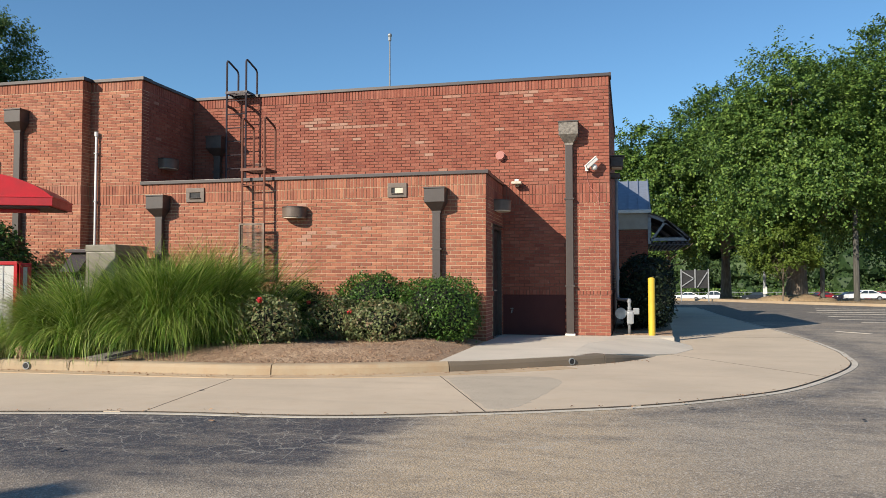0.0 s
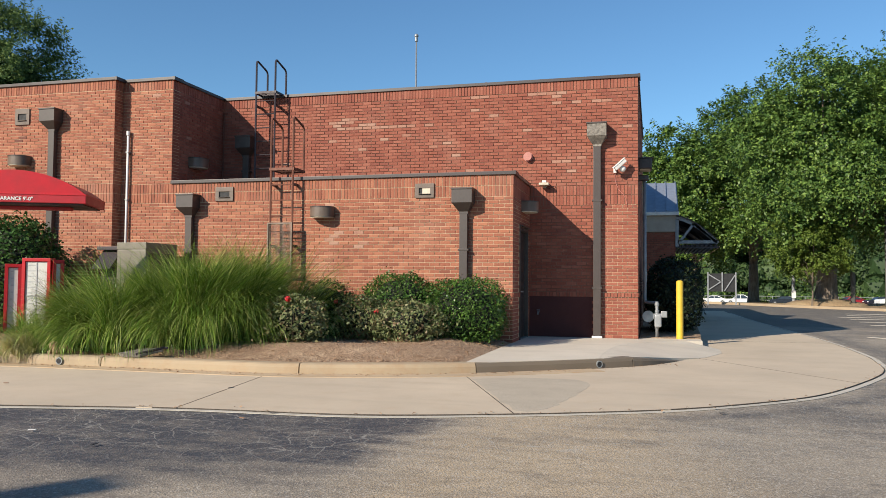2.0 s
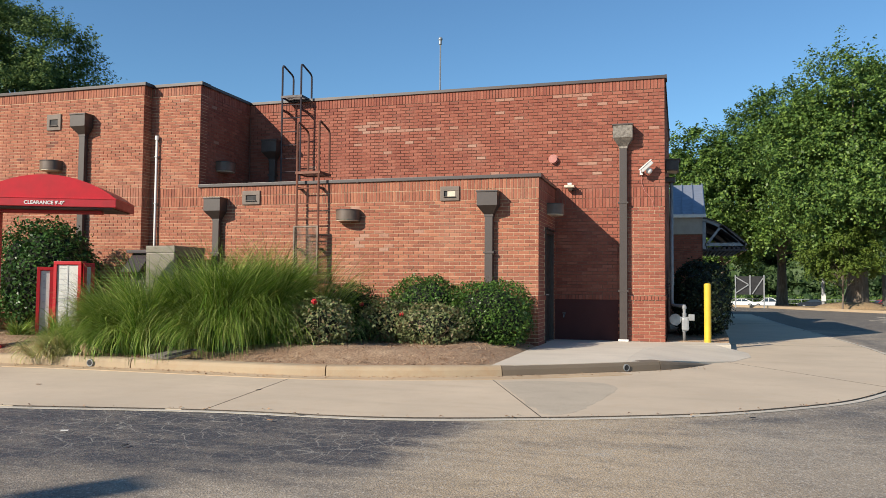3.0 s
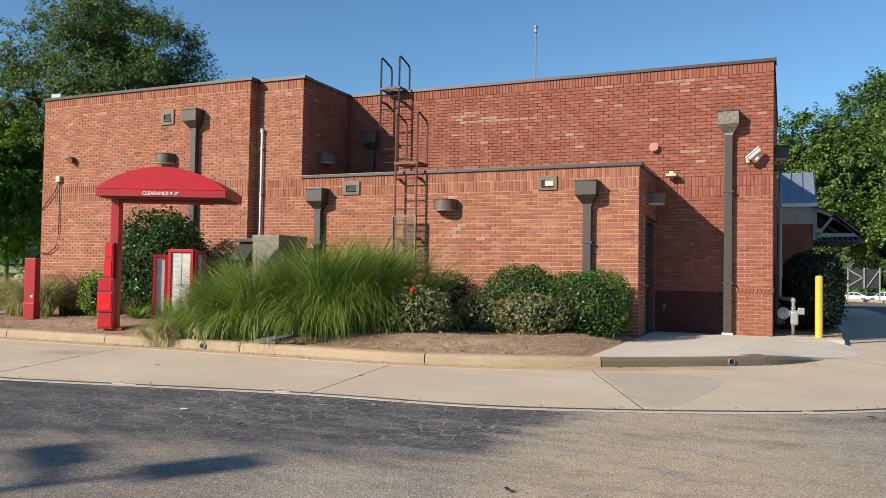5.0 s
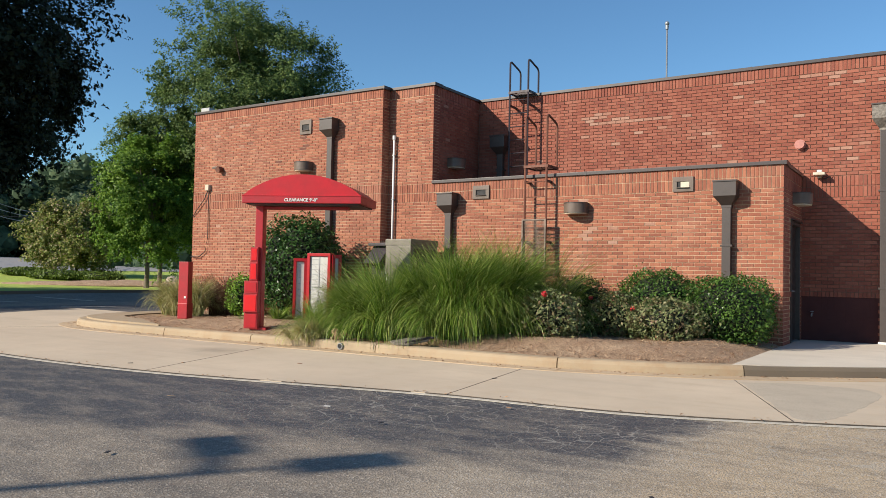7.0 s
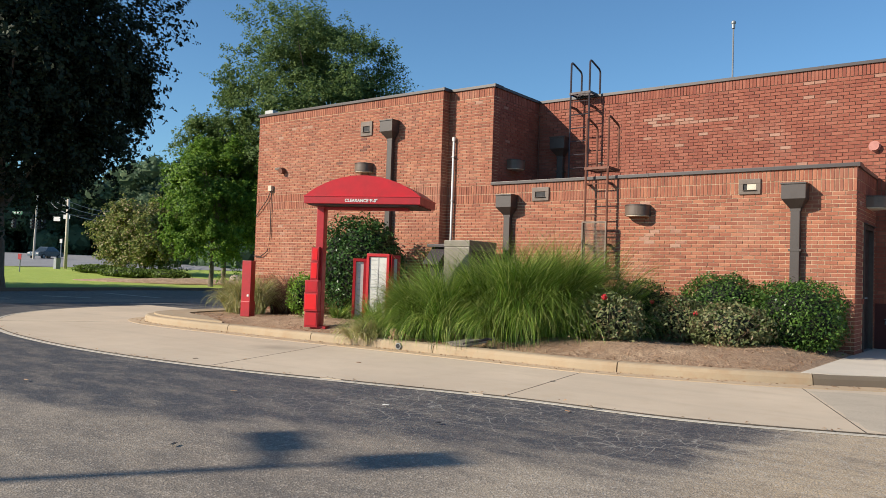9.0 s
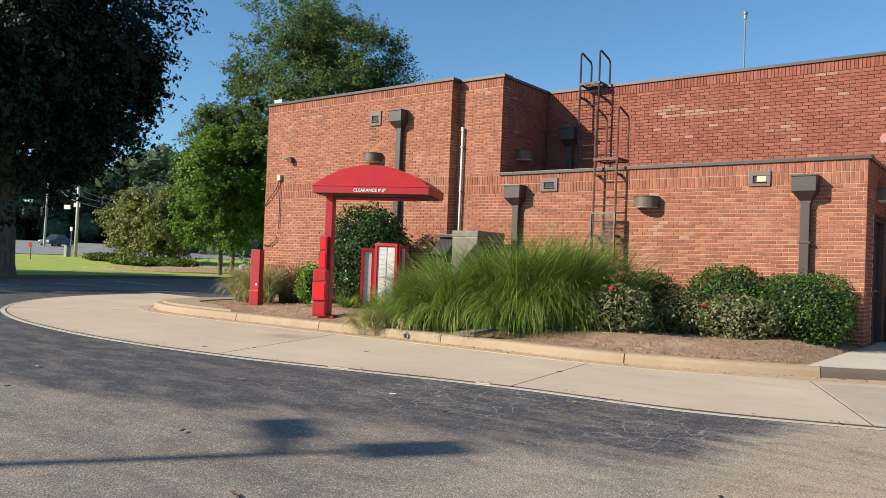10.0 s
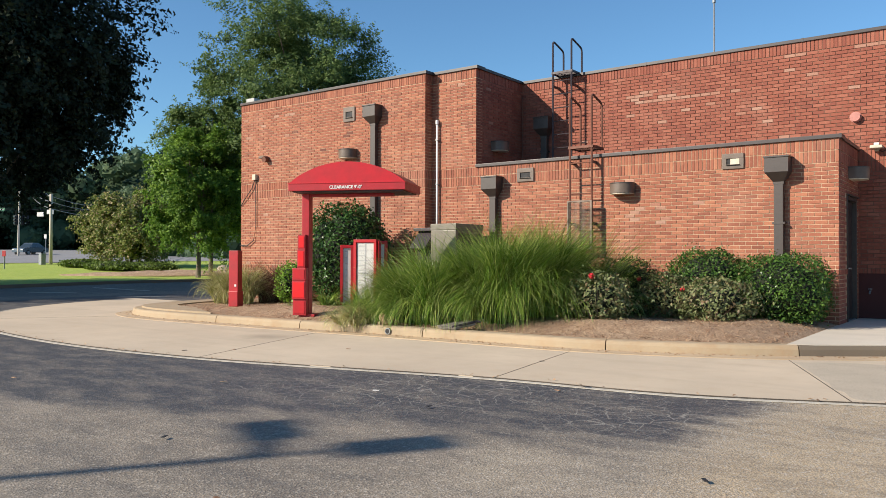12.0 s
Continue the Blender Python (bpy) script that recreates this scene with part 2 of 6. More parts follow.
LEAF_HOLLY = leaf_material("holly_leaf", [(0.025, 0.06, 0.014), (0.045, 0.11, 0.022), (0.09, 0.18, 0.04)], 0.36, 0.15, 3)
LEAF_BOX = leaf_material("glossy_shrub_leaf", [(0.03, 0.07, 0.014), (0.07, 0.145, 0.026), (0.15, 0.25, 0.05)], 0.3, 0.2, 3)
LEAF_BRIGHT = leaf_material("bright_shrub_leaf", [(0.10, 0.20, 0.025), (0.19, 0.33, 0.04), (0.29, 0.43, 0.06)], 0.4, 0.25, 3)
LEAF_ROSE = leaf_material("rose_leaf", [(0.10, 0.135, 0.05), (0.19, 0.22, 0.09), (0.30, 0.31, 0.15), (0.24, 0.13, 0.075)], 0.45, 0.25, 4)
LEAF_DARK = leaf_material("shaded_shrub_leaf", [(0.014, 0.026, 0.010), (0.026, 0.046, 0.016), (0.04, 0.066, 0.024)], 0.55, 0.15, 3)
# shrub leaf tones halved: the side hedge's building shade is in the colour
LEAF_HEDGE_SHADED = leaf_material("shade_toned_hedge_leaf", [(0.006, 0.012, 0.005), (0.012, 0.022, 0.008), (0.02, 0.034, 0.012)], 0.55, 0.1, 3)
LEAF_OAK = leaf_material("oak_leaf", [(0.04, 0.085, 0.02), (0.11, 0.195, 0.04), (0.25, 0.36, 0.075)], 0.45, 0.25, 0.9)
# near-black oak tones: the street corner's tree shade is put into the leaf colour
LEAF_OAK_SHADED = leaf_material("shade_toned_oak_leaf", [(0.010, 0.017, 0.008), (0.017, 0.028, 0.012), (0.026, 0.042, 0.016)], 0.65, 0.1, 0.4)
LEAF_MAPLE = leaf_material("maple_leaf", [(0.07, 0.15, 0.022), (0.17, 0.30, 0.042), (0.32, 0.47, 0.08)], 0.5, 0.35, 0.8)
LEAF_YOUNG = leaf_material("young_leaf", [(0.07, 0.115, 0.018), (0.13, 0.19, 0.03), (0.19, 0.25, 0.045)], 0.5, 0.25, 0.6)
LEAF_CEDAR = leaf_material("feathery_leaf", [(0.06, 0.11, 0.036), (0.125, 0.195, 0.055), (0.23, 0.305, 0.09)], 0.6, 0.35, 0.7)
LEAF_MYRTLE = leaf_material("myrtle_leaf", [(0.10, 0.16, 0.035), (0.22, 0.27, 0.06), (0.36, 0.37, 0.10), (0.60, 0.42, 0.31)], 0.5, 0.3, 0.8)
# woodland tones paled and greyed, so distance haze sits in the leaf colour
LEAF_HILL_HAZY = leaf_material("hazed_hillside_leaf", [(0.05, 0.09, 0.05), (0.09, 0.145, 0.075), (0.15, 0.21, 0.10)], 0.6, 0.25, 0.12)
LEAF_WOOD = leaf_material("woodland_leaf", [(0.03, 0.06, 0.02), (0.055, 0.095, 0.03), (0.09, 0.14, 0.045)], 0.6, 0.2, 0.2)
BLADE_GREEN = leaf_material("grass_blade", [(0.05, 0.11, 0.014), (0.125, 0.23, 0.028), (0.29, 0.41, 0.06), (0.60, 0.63, 0.22)], 0.34, 0.22, 3.5)
BLADE_TAN = leaf_material("tan_grass_blade", [(0.26, 0.30, 0.08), (0.50, 0.46, 0.20), (0.76, 0.64, 0.42)], 0.6, 0.3, 2)
BLADE_RUST = leaf_material("rust_grass_blade", [(0.10, 0.05, 0.035), (0.17, 0.08, 0.05), (0.22, 0.13, 0.08)], 0.6, 0.25, 2)
STRAW = leaf_material("pine_straw", [(0.26, 0.14, 0.08), (0.46, 0.28, 0.16), (0.62, 0.45, 0.29), (0.14, 0.075, 0.045)], 0.8, 0.05, 3)
PETAL = painted("rose_petal", (0.62, 0.03, 0.035), 0.5, 0, 0.3, 30)


def bark_material(name, a, b):
    k = Nodes(name)
    p = k.local()
    ridge = k.noise(p, 4, 5, 0.7, (2.5, 2.5, 0.5))
    k.bump(ridge, 0.9, 0.05)
    return k.done(k.mix(k.span(ridge, 0.35, 0.65), a, b), 0.95)


BARK = bark_material("bark", (0.10, 0.075, 0.055), (0.21, 0.17, 0.13))
POLE_WOOD = bark_material("weathered_pole", (0.055, 0.052, 0.045), (0.11, 0.105, 0.09))
BRONZE = painted("bronze_painted_metal", (0.066, 0.050, 0.043), 0.42, 0.0, 0.3)
COPING = painted("brown_coping_metal", (0.058, 0.043, 0.040), 0.4, 0.0, 0.25, 2)
LIGHT_TAUPE = painted("taupe_fixture_metal", (0.14, 0.100, 0.076), 0.5, 0, 0.25)
CHALKY = painted("chalky_weathered_metal", (0.25, 0.22, 0.185), 0.7, 0, 0.6, 18)
RUST = painted("rusty_primer_steel", (0.20, 0.075, 0.045), 0.65, 0.1, 0.45, 5)
DARK_STEEL = painted("dark_painted_steel", (0.05, 0.037, 0.042), 0.5, 0.1, 0.3)
GALV = painted("galvanised_steel", (0.36, 0.37, 0.37), 0.45, 0.5, 0.3)
GREY_PIPE = painted("grey_painted_pipe", (0.30, 0.31, 0.32), 0.5, 0.1, 0.25)
WHITE = painted("white_enamel", (0.74, 0.72, 0.68), 0.45, 0, 0.12)
CREAM = painted("cream_plastic", (0.60, 0.52, 0.40), 0.5, 0, 0.2)
PINK = painted("faded_red_plastic", (0.50, 0.20, 0.16), 0.5, 0, 0.2)
RED = painted("red_painted_metal", (0.52, 0.012, 0.018), 0.38, 0, 0.2, 4)
RED_DEEP = painted("deep_red_metal", (0.44, 0.018, 0.024), 0.42, 0, 0.25, 4)
RED_BRIGHT = painted("bright_red_panel", (0.74, 0.008, 0.010), 0.35, 0, 0.1, 4)
YELLOW = painted("yellow_bollard_paint", (0.72, 0.47, 0.04), 0.5, 0, 0.15, 5)
MESH_STEEL = painted("weathered_mesh_steel", (0.20, 0.15, 0.115), 0.6, 0.2, 0.4)
UTILITY = painted("olive_grey_enamel", (0.19, 0.17, 0.13), 0.5, 0, 0.2)
BEIGE = painted("beige_stucco", (0.42, 0.37, 0.31), 0.85, 0, 0.15, 3, 0.2)
ROOF_METAL = painted("blue_grey_roof_metal", (0.30, 0.335, 0.40), 0.35, 0.4, 0.15)
DOOR_PAINT = painted("dark_brown_door_paint", (0.045, 0.032, 0.03), 0.45, 0, 0.25)
MENU = painted("faded_menu_sheet", (0.62, 0.62, 0.58), 0.4, 0, 0.15, 5)
INK = painted("faded_print", (0.47, 0.48, 0.47), 0.6, 0, 0.2)
JOINT_DIRT = painted("dark_joint_dirt", (0.10, 0.08, 0.06), 0.95, 0, 0.5, 20)
BLACK = painted("black_rubber", (0.02, 0.02, 0.022), 0.7, 0, 0.3)
PAINT_LINE = concrete_material("worn_white_paint", (0.60, 0.54, 0.445), (0.38, 0.325, 0.26), 0.8, 0.4)
STONE = concrete_material("landscape_boulder", (0.42, 0.35, 0.27), (0.22, 0.17, 0.12), 0.6, 0.4)


def glass_material():
    k = Nodes("dark_glass")
    k.b.inputs["Specular IOR Level"].default_value = 0.8
    return k.done((0.03, 0.04, 0.045), 0.08)


GLASS = glass_material()
SIGNAL_GREEN = painted("street_sign_green", (0.02, 0.16, 0.07), 0.5)


# ---- mesh helpers ----
def mesh_from(name, verts, faces, materials, slots=None, smooth=False):
    me = bpy.data.meshes.new(name)
    me.from_pydata(verts, [], faces)
    for m in materials:
        me.materials.append(m)
    if slots is not None:
        me.polygons.foreach_set("material_index", slots)
    if smooth:
        me.polygons.foreach_set("use_smooth", [True] * len(me.polygons))
    me.update()
    return me


def thing(name, at=(0, 0, 0), label="", category="", group="", kind="", turn=0):
    ob = new(name)
    ob.matrix_basis = pose(*at, 0, 0, turn)
    return tagged(ob, label, category, group, kind)


def part(name, bm, material, parent, label="", smooth=False):
    """One bmesh as one mesh object under a thing or a part."""
    me = bpy.data.meshes.new(name)
    bmesh.ops.recalc_face_normals(bm, faces=bm.faces)
    bm.to_mesh(me)
    bm.free()
    me.materials.append(material)
    if smooth:
        me.polygons.foreach_set("use_smooth", [True] * len(me.polygons))
    ob = new(name, me)
    ob.parent = parent
    return tagged(ob, label)


def solo(name, bm, material, label, category, group="", kind="", smooth=False):
    return tagged(part(name, bm, material, None, "", smooth), label, category, group, kind)


def box(x0, x1, y0, y1, z0, z1, bevel=0.0, bm=None):
    bm = bm or bmesh.new()
    made = bmesh.ops.create_cube(bm, size=1)["verts"]
    bmesh.ops.scale(bm, vec=(x1 - x0, y1 - y0, z1 - z0), verts=made)
    bmesh.ops.translate(bm, vec=((x0 + x1) / 2, (y0 + y1) / 2, (z0 + z1) / 2), verts=made)
    if bevel:
        edges = list({e for v in made for e in v.link_edges})
        bmesh.ops.bevel(bm, geom=edges, offset=bevel, segments=2, affect="EDGES", profile=0.6)
    return bm


def tube(points, radius, sides=8, bm=None, end=None, caps=True):
    """A round bar along points, tapering to the radius end."""
    bm = bm or bmesh.new()
    pts = [Vector(p) for p in points]
    rings = []
    up = Vector((0.13, 0.21, 1)).normalized()
    for i, p in enumerate(pts):
        d = (pts[min(i + 1, len(pts) - 1)] - pts[max(i - 1, 0)]).normalized()
        side = d.cross(up if abs(d.dot(up)) < 0.95 else Vector((1, 0, 0))).normalized()
        other = d.cross(side)
        r = radius if end is None else radius + (end - radius) * i / max(1, len(pts) - 1)
        rings.append([bm.verts.new(p + side * (r * math.cos(2 * math.pi * k / sides)) + other * (r * math.sin(2 * math.pi * k / sides))) for k in range(sides)])
    for a, b in zip(rings, rings[1:]):
        for k in range(sides):
            bm.faces.new((a[k], a[(k + 1) % sides], b[(k + 1) % sides], b[k]))
    if caps:
        bm.faces.new(rings[0][::-1])
        bm.faces.new(rings[-1])
    return bm


def prism(outline, z0, z1, bm=None):
    """An upright prism over a plan outline."""
    bm = bm or bmesh.new()
    low = [bm.verts.new((x, y, z0)) for x, y in outline]
    top = [bm.verts.new((x, y, z1)) for x, y in outline]
    n = len(outline)
    for i in range(n):
        bm.faces.new((low[i], low[(i + 1) % n], top[(i + 1) % n], top[i]))
    bm.faces.new(top)
    bm.faces.new(low[::-1])
    return bm


def profile_x(outline, x0, x1, bm=None):
    """A bar along x with the outline given in (y, z)."""
    bm = bm or bmesh.new()
    a = [bm.verts.new((x0, y, z)) for y, z in outline]
    b = [bm.verts.new((x1, y, z)) for y, z in outline]
    n = len(outline)
    for i in range(n):
        bm.faces.new((a[i], a[(i + 1) % n], b[(i + 1) % n], b[i]))
    bm.faces.new(a[::-1])
    bm.faces.new(b)
    return bm


def smooth_path(points, step=0.25):
    """A Catmull-Rom curve through plan points, evenly sampled."""
    pts = [Vector((*p, 0)).to_2d() for p in points]
    pts = [2 * pts[0] - pts[1]] + pts + [2 * pts[-1] - pts[-2]]
    fine = []
    for p0, p1, p2, p3 in zip(pts, pts[1:], pts[2:], pts[3:]):
        for i in range(16):
            t = i / 16
            fine.append(0.5 * (2 * p1 + (p2 - p0) * t + (2 * p0 - 5 * p1 + 4 * p2 - p3) * t * t + (3 * p1 - 3 * p2 + p3 - p0) * t ** 3))
    fine.append(pts[-2])
    out, left = [fine[0]], step
    for a, b in zip(fine, fine[1:]):
        gap = (b - a).length
        while gap >= left and gap > 0:
            a = a + (b - a) * (left / gap)
            out.append(a)
            gap, left = (b - a).length, step
        left -= gap
    out.append(fine[-1])
    return out


# ---- ground ----
def ground_z(x, y):
    """Level round the building, falling away behind it, rising to the road on the far side."""
    z = 0.0
    if y > 40 and x > -12:
        z -= (y - 40) * 0.0254 * min(1, (x + 12) / 8)
    r = math.hypot(x, y + 16)
    if x < -34 and r > 52:
        z += (r - 52) * 0.026 * min(1, (-34 - x) / 8)
    return max(-3.2, min(z, 2.6))


SLAB_EDGE = [(-21.5, -2.6), (-20.3, -5.6), (-18.6, -7.6), (-16.4, -9.05), (-14.1, -9.85), (-11.8, -10.2), (-9.8, -10.25), (-7.7, -10.05), (-5.9, -9.65),
             (-4.15, -9.26), (-2.4, -9.08), (-1.05, -8.6), (-0.26, -8.23), (0.55, -7.77), (1.45, -7.0), (2.17, -6.16), (3.04, -4.5),
             (3.56, -3.17), (3.78, -1.8), (3.9, -0.7), (3.97, 2.6), (3.75, 8.0), (3.5, 14.0), (3.4, 22.0)]
KERB_LINE = [(-16.6, -2.6), (-16.5, -4.6), (-15.9, -6.0), (-14.9, -6.6), (-13.6, -6.78), (-11.8, -6.74), (-9.6, -6.66), (-7.9, -6.55), (-5.7, -6.5), (-4.4, -6.42),
             (-3.15, -6.05), (-2.15, -5.58), (-1.3, -5.0), (-0.42, -4.3), (0.22, -3.66), (0.74, -2.75)]
edge = smooth_path(SLAB_EDGE, 0.3)
kerb = smooth_path(KERB_LINE, 0.2)
edge_np = np.array([(p.x, p.y) for p in edge])


def ticks(fine0, fine1, step, far0, far1):
    out = list(np.arange(fine0, fine1 + step / 2, step))
    g = step
    while out[-1] < far1:
        g *= 1.25
        out.append(out[-1] + min(g, 60))
    g = step
    while out[0] > far0:
        g *= 1.25
        out.insert(0, out[0] - min(g, 60))
    return out


gx, gy = ticks(-16, 6, 0.3, -700, 700), ticks(-17, 0, 0.3, -700, 900)
gverts = [(x, y, ground_z(x, y)) for y in gy for x in gx]
nx = len(gx)
gfaces = [(j * nx + i, j * nx + i + 1, (j + 1) * nx + i + 1, (j + 1) * nx + i) for j in range(len(gy) - 1) for i in range(nx - 1)]
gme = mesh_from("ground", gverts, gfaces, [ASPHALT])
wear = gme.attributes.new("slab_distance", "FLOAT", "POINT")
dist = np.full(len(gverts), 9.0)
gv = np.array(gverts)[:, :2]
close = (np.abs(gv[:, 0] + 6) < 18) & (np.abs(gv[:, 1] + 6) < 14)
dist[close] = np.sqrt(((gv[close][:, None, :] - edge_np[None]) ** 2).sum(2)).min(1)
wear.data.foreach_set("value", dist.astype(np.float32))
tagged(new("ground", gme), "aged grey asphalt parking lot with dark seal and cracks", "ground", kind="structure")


def strip(name, a, b, z, depth, material, parent, label=""):
    """A slab between two rows of plan points, its top at z."""
    bm = bmesh.new()
    rows = [[bm.verts.new((p.x, p.y, h)) for p in row] for row, h in ((a, z), (b, z), (b, z - depth), (a, z - depth))]
    for r0, r1 in zip(rows, rows[1:] + rows[:1]):
        for i in range(len(a) - 1):
            bm.faces.new((r0[i], r0[i + 1], r1[i + 1], r1[i]))
    for i in (0, -1):
        bm.faces.new([r[i] for r in rows])
    return part(name, bm, material, parent, label)


def at_fraction(path, f):
    i = f * (len(path) - 1)
    k = min(int(i), len(path) - 2)
    return path[k].lerp(path[k + 1], i - k)


def nearest_fraction(path, p):
    p = Vector(p)
    return min(range(len(path)), key=lambda i: (path[i] - p).length) / (len(path) - 1)


# inner side of the slab: kerb foot, then the flush nose, then the small kerb along the building's side
SIDE_KERB = [(1.14, -0.25), (1.2, 0.2), (1.24, 0.8), (1.3, 2.0), (1.42, 6.0), (1.5, 12.0), (1.5, 22.0)]
side_kerb = smooth_path(SIDE_KERB, 0.25)
inner = kerb + smooth_path([(0.74, -2.75), (0.86, -2.0), (1.0, -1.1), (1.14, -0.25)], 0.2)[1:] + side_kerb[1:]
drive = thing("drive_slab", label="sunlit tan concrete drive-through lane slab", category="driveway", kind="structure")
JOINTS = [((-16.6, -2.6), (-21.5, -2.6)), ((-14.9, -6.6), (-16.4, -9.05)), ((-9.32, -6.65), (-8.09, -10.05)), ((-4.6, -6.45), (-4.15, -9.26)), ((-2.15, -5.58), (-1.03, -8.6)),
          ((0.86, -2.0), (2.9, -4.9)), ((1.3, 2.0), (3.97, 2.4)), ((1.5, 12.0), (3.55, 12.8)), ((1.5, 22.0), (3.4, 22.0))]
fr = [(nearest_fraction(inner, a), nearest_fraction(edge, b)) for a, b in JOINTS]
for (a0, b0), (a1, b1) in zip(fr, fr[1:]):
    n = 14
    row_a = [at_fraction(inner, a0 + (a1 - a0) * i / n) for i in range(n + 1)]
    row_b = [at_fraction(edge, b0 + (b1 - b0) * i / n) for i in range(n + 1)]
    gap = 0.007
    for row in (row_a, row_b):
        row[0] = row[0] + (row[1] - row[0]).normalized() * gap
        row[-1] = row[-1] + (row[-2] - row[-1]).normalized() * gap
    strip("concrete_panel", row_a, row_b, 0.014, 0.1, CONCRETE, drive)


for a, b in JOINTS[1:-1]:
    p, q = at_fraction(inner, nearest_fraction(inner, a)), at_fraction(edge, nearest_fraction(edge, b))
    side = Vector((-(q - p).y, (q - p).x)).normalized() * 0.0042
    cuts = [0.0, 0.17, 0.36, 0.5, 0.68, 0.83, 1.0]
    wob = [noise.noise((p.x * 3 + c * 9, p.y, 0)) * 0.006 for c in cuts]
    strip("joint_filler", [p.lerp(q, c) + side * (1 + w * 60) for c, w in zip(cuts, wob)], [p.lerp(q, c) - side * (1 - w * 60) for c, w in zip(cuts, wob)], 0.0155, 0.01, JOINT_DIRT, drive)


def offset_path(path, d):
    out = []
    for i, p in enumerate(path):
        t = (path[min(i + 1, len(path) - 1)] - path[max(i - 1, 0)]).normalized()
        out.append(p + Vector((-t.y, t.x)) * d)
    return out


# worn corner of one panel where the stones show
worn = smooth_path([(-1.96, -6.13), (-1.5, -5.84), (-0.75, -5.75), (-0.48, -6.1), (-0.5, -6.9), (-0.62, -7.6), (-0.72, -8.2), (-0.96, -8.44), (-1.1, -8.2), (-1.55, -7.1), (-1.93, -6.2)], 0.12)
worn = [(p.x + 0.05 * noise.noise((p.x * 6, p.y * 6, 1)), p.y + 0.05 * noise.noise((p.x * 6, p.y * 6, 5))) for p in worn]
part("worn_patch", prism(worn, 0.004, 0.0150), AGGREGATE, drive)

# worn white line round the slab's rim
line_on = offset_path(edge, -0.10), offset_path(edge, -0.02)
white = thing("painted_edge_line", label="worn white painted line along the slab edge", category="road marking", kind="structure")
for i in range(0, len(edge) - 14, 13):
    strip("line_piece", line_on[0][i:i + 14], line_on[1][i:i + 14], 0.0075, 0.004, PAINT_LINE, white)

# dirt-filled crack where slab and asphalt meet
seam = thing("slab_seam", label="dark dirt-filled crack between slab and asphalt", category="crack", kind="structure")
seam_in = [p + Vector((0.006 * noise.noise((p.x * 4, p.y * 4, 0)), 0.012 * noise.noise((p.x * 5, p.y * 5, 7)))) for p in offset_path(edge, 0.003)]
seam_out = [p + Vector((0.01 * noise.noise((p.x * 6, p.y * 6, 2)), 0.02 * noise.noise((p.x * 7, p.y * 7, 9)))) for p in offset_path(edge, -0.005)]
for i in range(0, len(edge) - 12, 11):
    strip("seam_piece", seam_in[i:i + 12], seam_out[i:i + 12], 0.0165, 0.012, JOINT_DIRT, seam)

# stained gutter in front of the kerb
gut = thing("gutter", label="orange-stained concrete gutter along the kerb foot", category="gutter", kind="structure")
kerb_out = offset_path(kerb, -0.34)
n_kerb = len(kerb)
for i0 in range(8, n_kerb - 16, 15):
    i1 = min(i0 + 15, n_kerb - 1)
    strip("gutter_piece", kerb[i0:i1 + 1], kerb_out[i0:i1 + 1], 0.021, 0.03, GUTTER, gut)

# kerb in cast lengths with open joints, running out at the nose
KERB_PROFILE = [(0.0, 0.0), (0.012, 0.1), (0.03, 0.138), (0.06, 0.152), (0.2, 0.155), (0.2, -0.05), (0.0, -0.05)]


def kerb_length(path, material, parent, height0=1.0, height1=1.0, name="kerb_length"):
    bm = bmesh.new()
    rings = []
    for i, p in enumerate(path):
        t = (path[min(i + 1, len(path) - 1)] - path[max(i - 1, 0)]).normalized()
        inward = Vector((-t.y, t.x))
        h = height0 + (height1 - height0) * i / (len(path) - 1)
        wob = 0.004 * noise.noise((p.x * 2, p.y * 2, 0))
        rings.append([bm.verts.new((p.x + inward.x * (u + wob), p.y + inward.y * (u + wob), v * h if v > 0 else v)) for u, v in KERB_PROFILE])
    m = len(KERB_PROFILE)
    for a, b in zip(rings, rings[1:]):
        for k in range(m):
            bm.faces.new((a[k], a[(k + 1) % m], b[(k + 1) % m], b[k]))
    bm.faces.new(rings[0])
    bm.faces.new(rings[-1][::-1])
    return part(name, bm, material, parent)


kerbs = thing("kerb", label="tan-stained concrete kerb round the planting bed", category="kerb", kind="structure")
KERB_BREAKS = [(-16.6, -2.6), (-15.2, -6.5), (-11.96, -6.74), (-9.9, -6.67), (-7.15, -6.53), (-4.3, -6.4), (-2.05, -5.5), (-0.05, -3.95), (0.74, -2.75)]
ks = [round(nearest_fraction(kerb, p) * (n_kerb - 1)) for p in KERB_BREAKS]
for i, (a, b) in enumerate(zip(ks, ks[1:])):
    piece = [p.copy() for p in kerb[a:b + 1]]
    piece[-1] = piece[-1] + (piece[-2] - piece[-1]).normalized() * 0.016
    last = i == len(ks) - 2
    # the last two lengths take the darker kerb concrete
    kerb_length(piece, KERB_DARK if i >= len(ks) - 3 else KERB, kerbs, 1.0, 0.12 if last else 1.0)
kerb_length(side_kerb, KERB, kerbs, 0.75, 1.0)

# concrete pad at the door, from the bed to the building's corner
kb = offset_path(kerb, 0.2)
i_pad = min(range(n_kerb), key=lambda i: abs(kb[i].x + 2.2) + (kb[i].x < -4) * 9)
pad_rim = offset_path(kerb, 0.055)
pad = [(-2.2, -0.0), (-2.2, pad_rim[i_pad].y)] + [(p.x, p.y) for p in pad_rim[i_pad + 1:] if p.x < -0.45] + [(-0.47, -3.6), (-0.42, -2.8), (-0.35, -2.0), (-0.1, -1.3), (0.3, -0.7), (0.9, -0.25), (1.2, -0.2), (1.2, 0.35), (0.02, 0.3), (0.0, 0.0)]
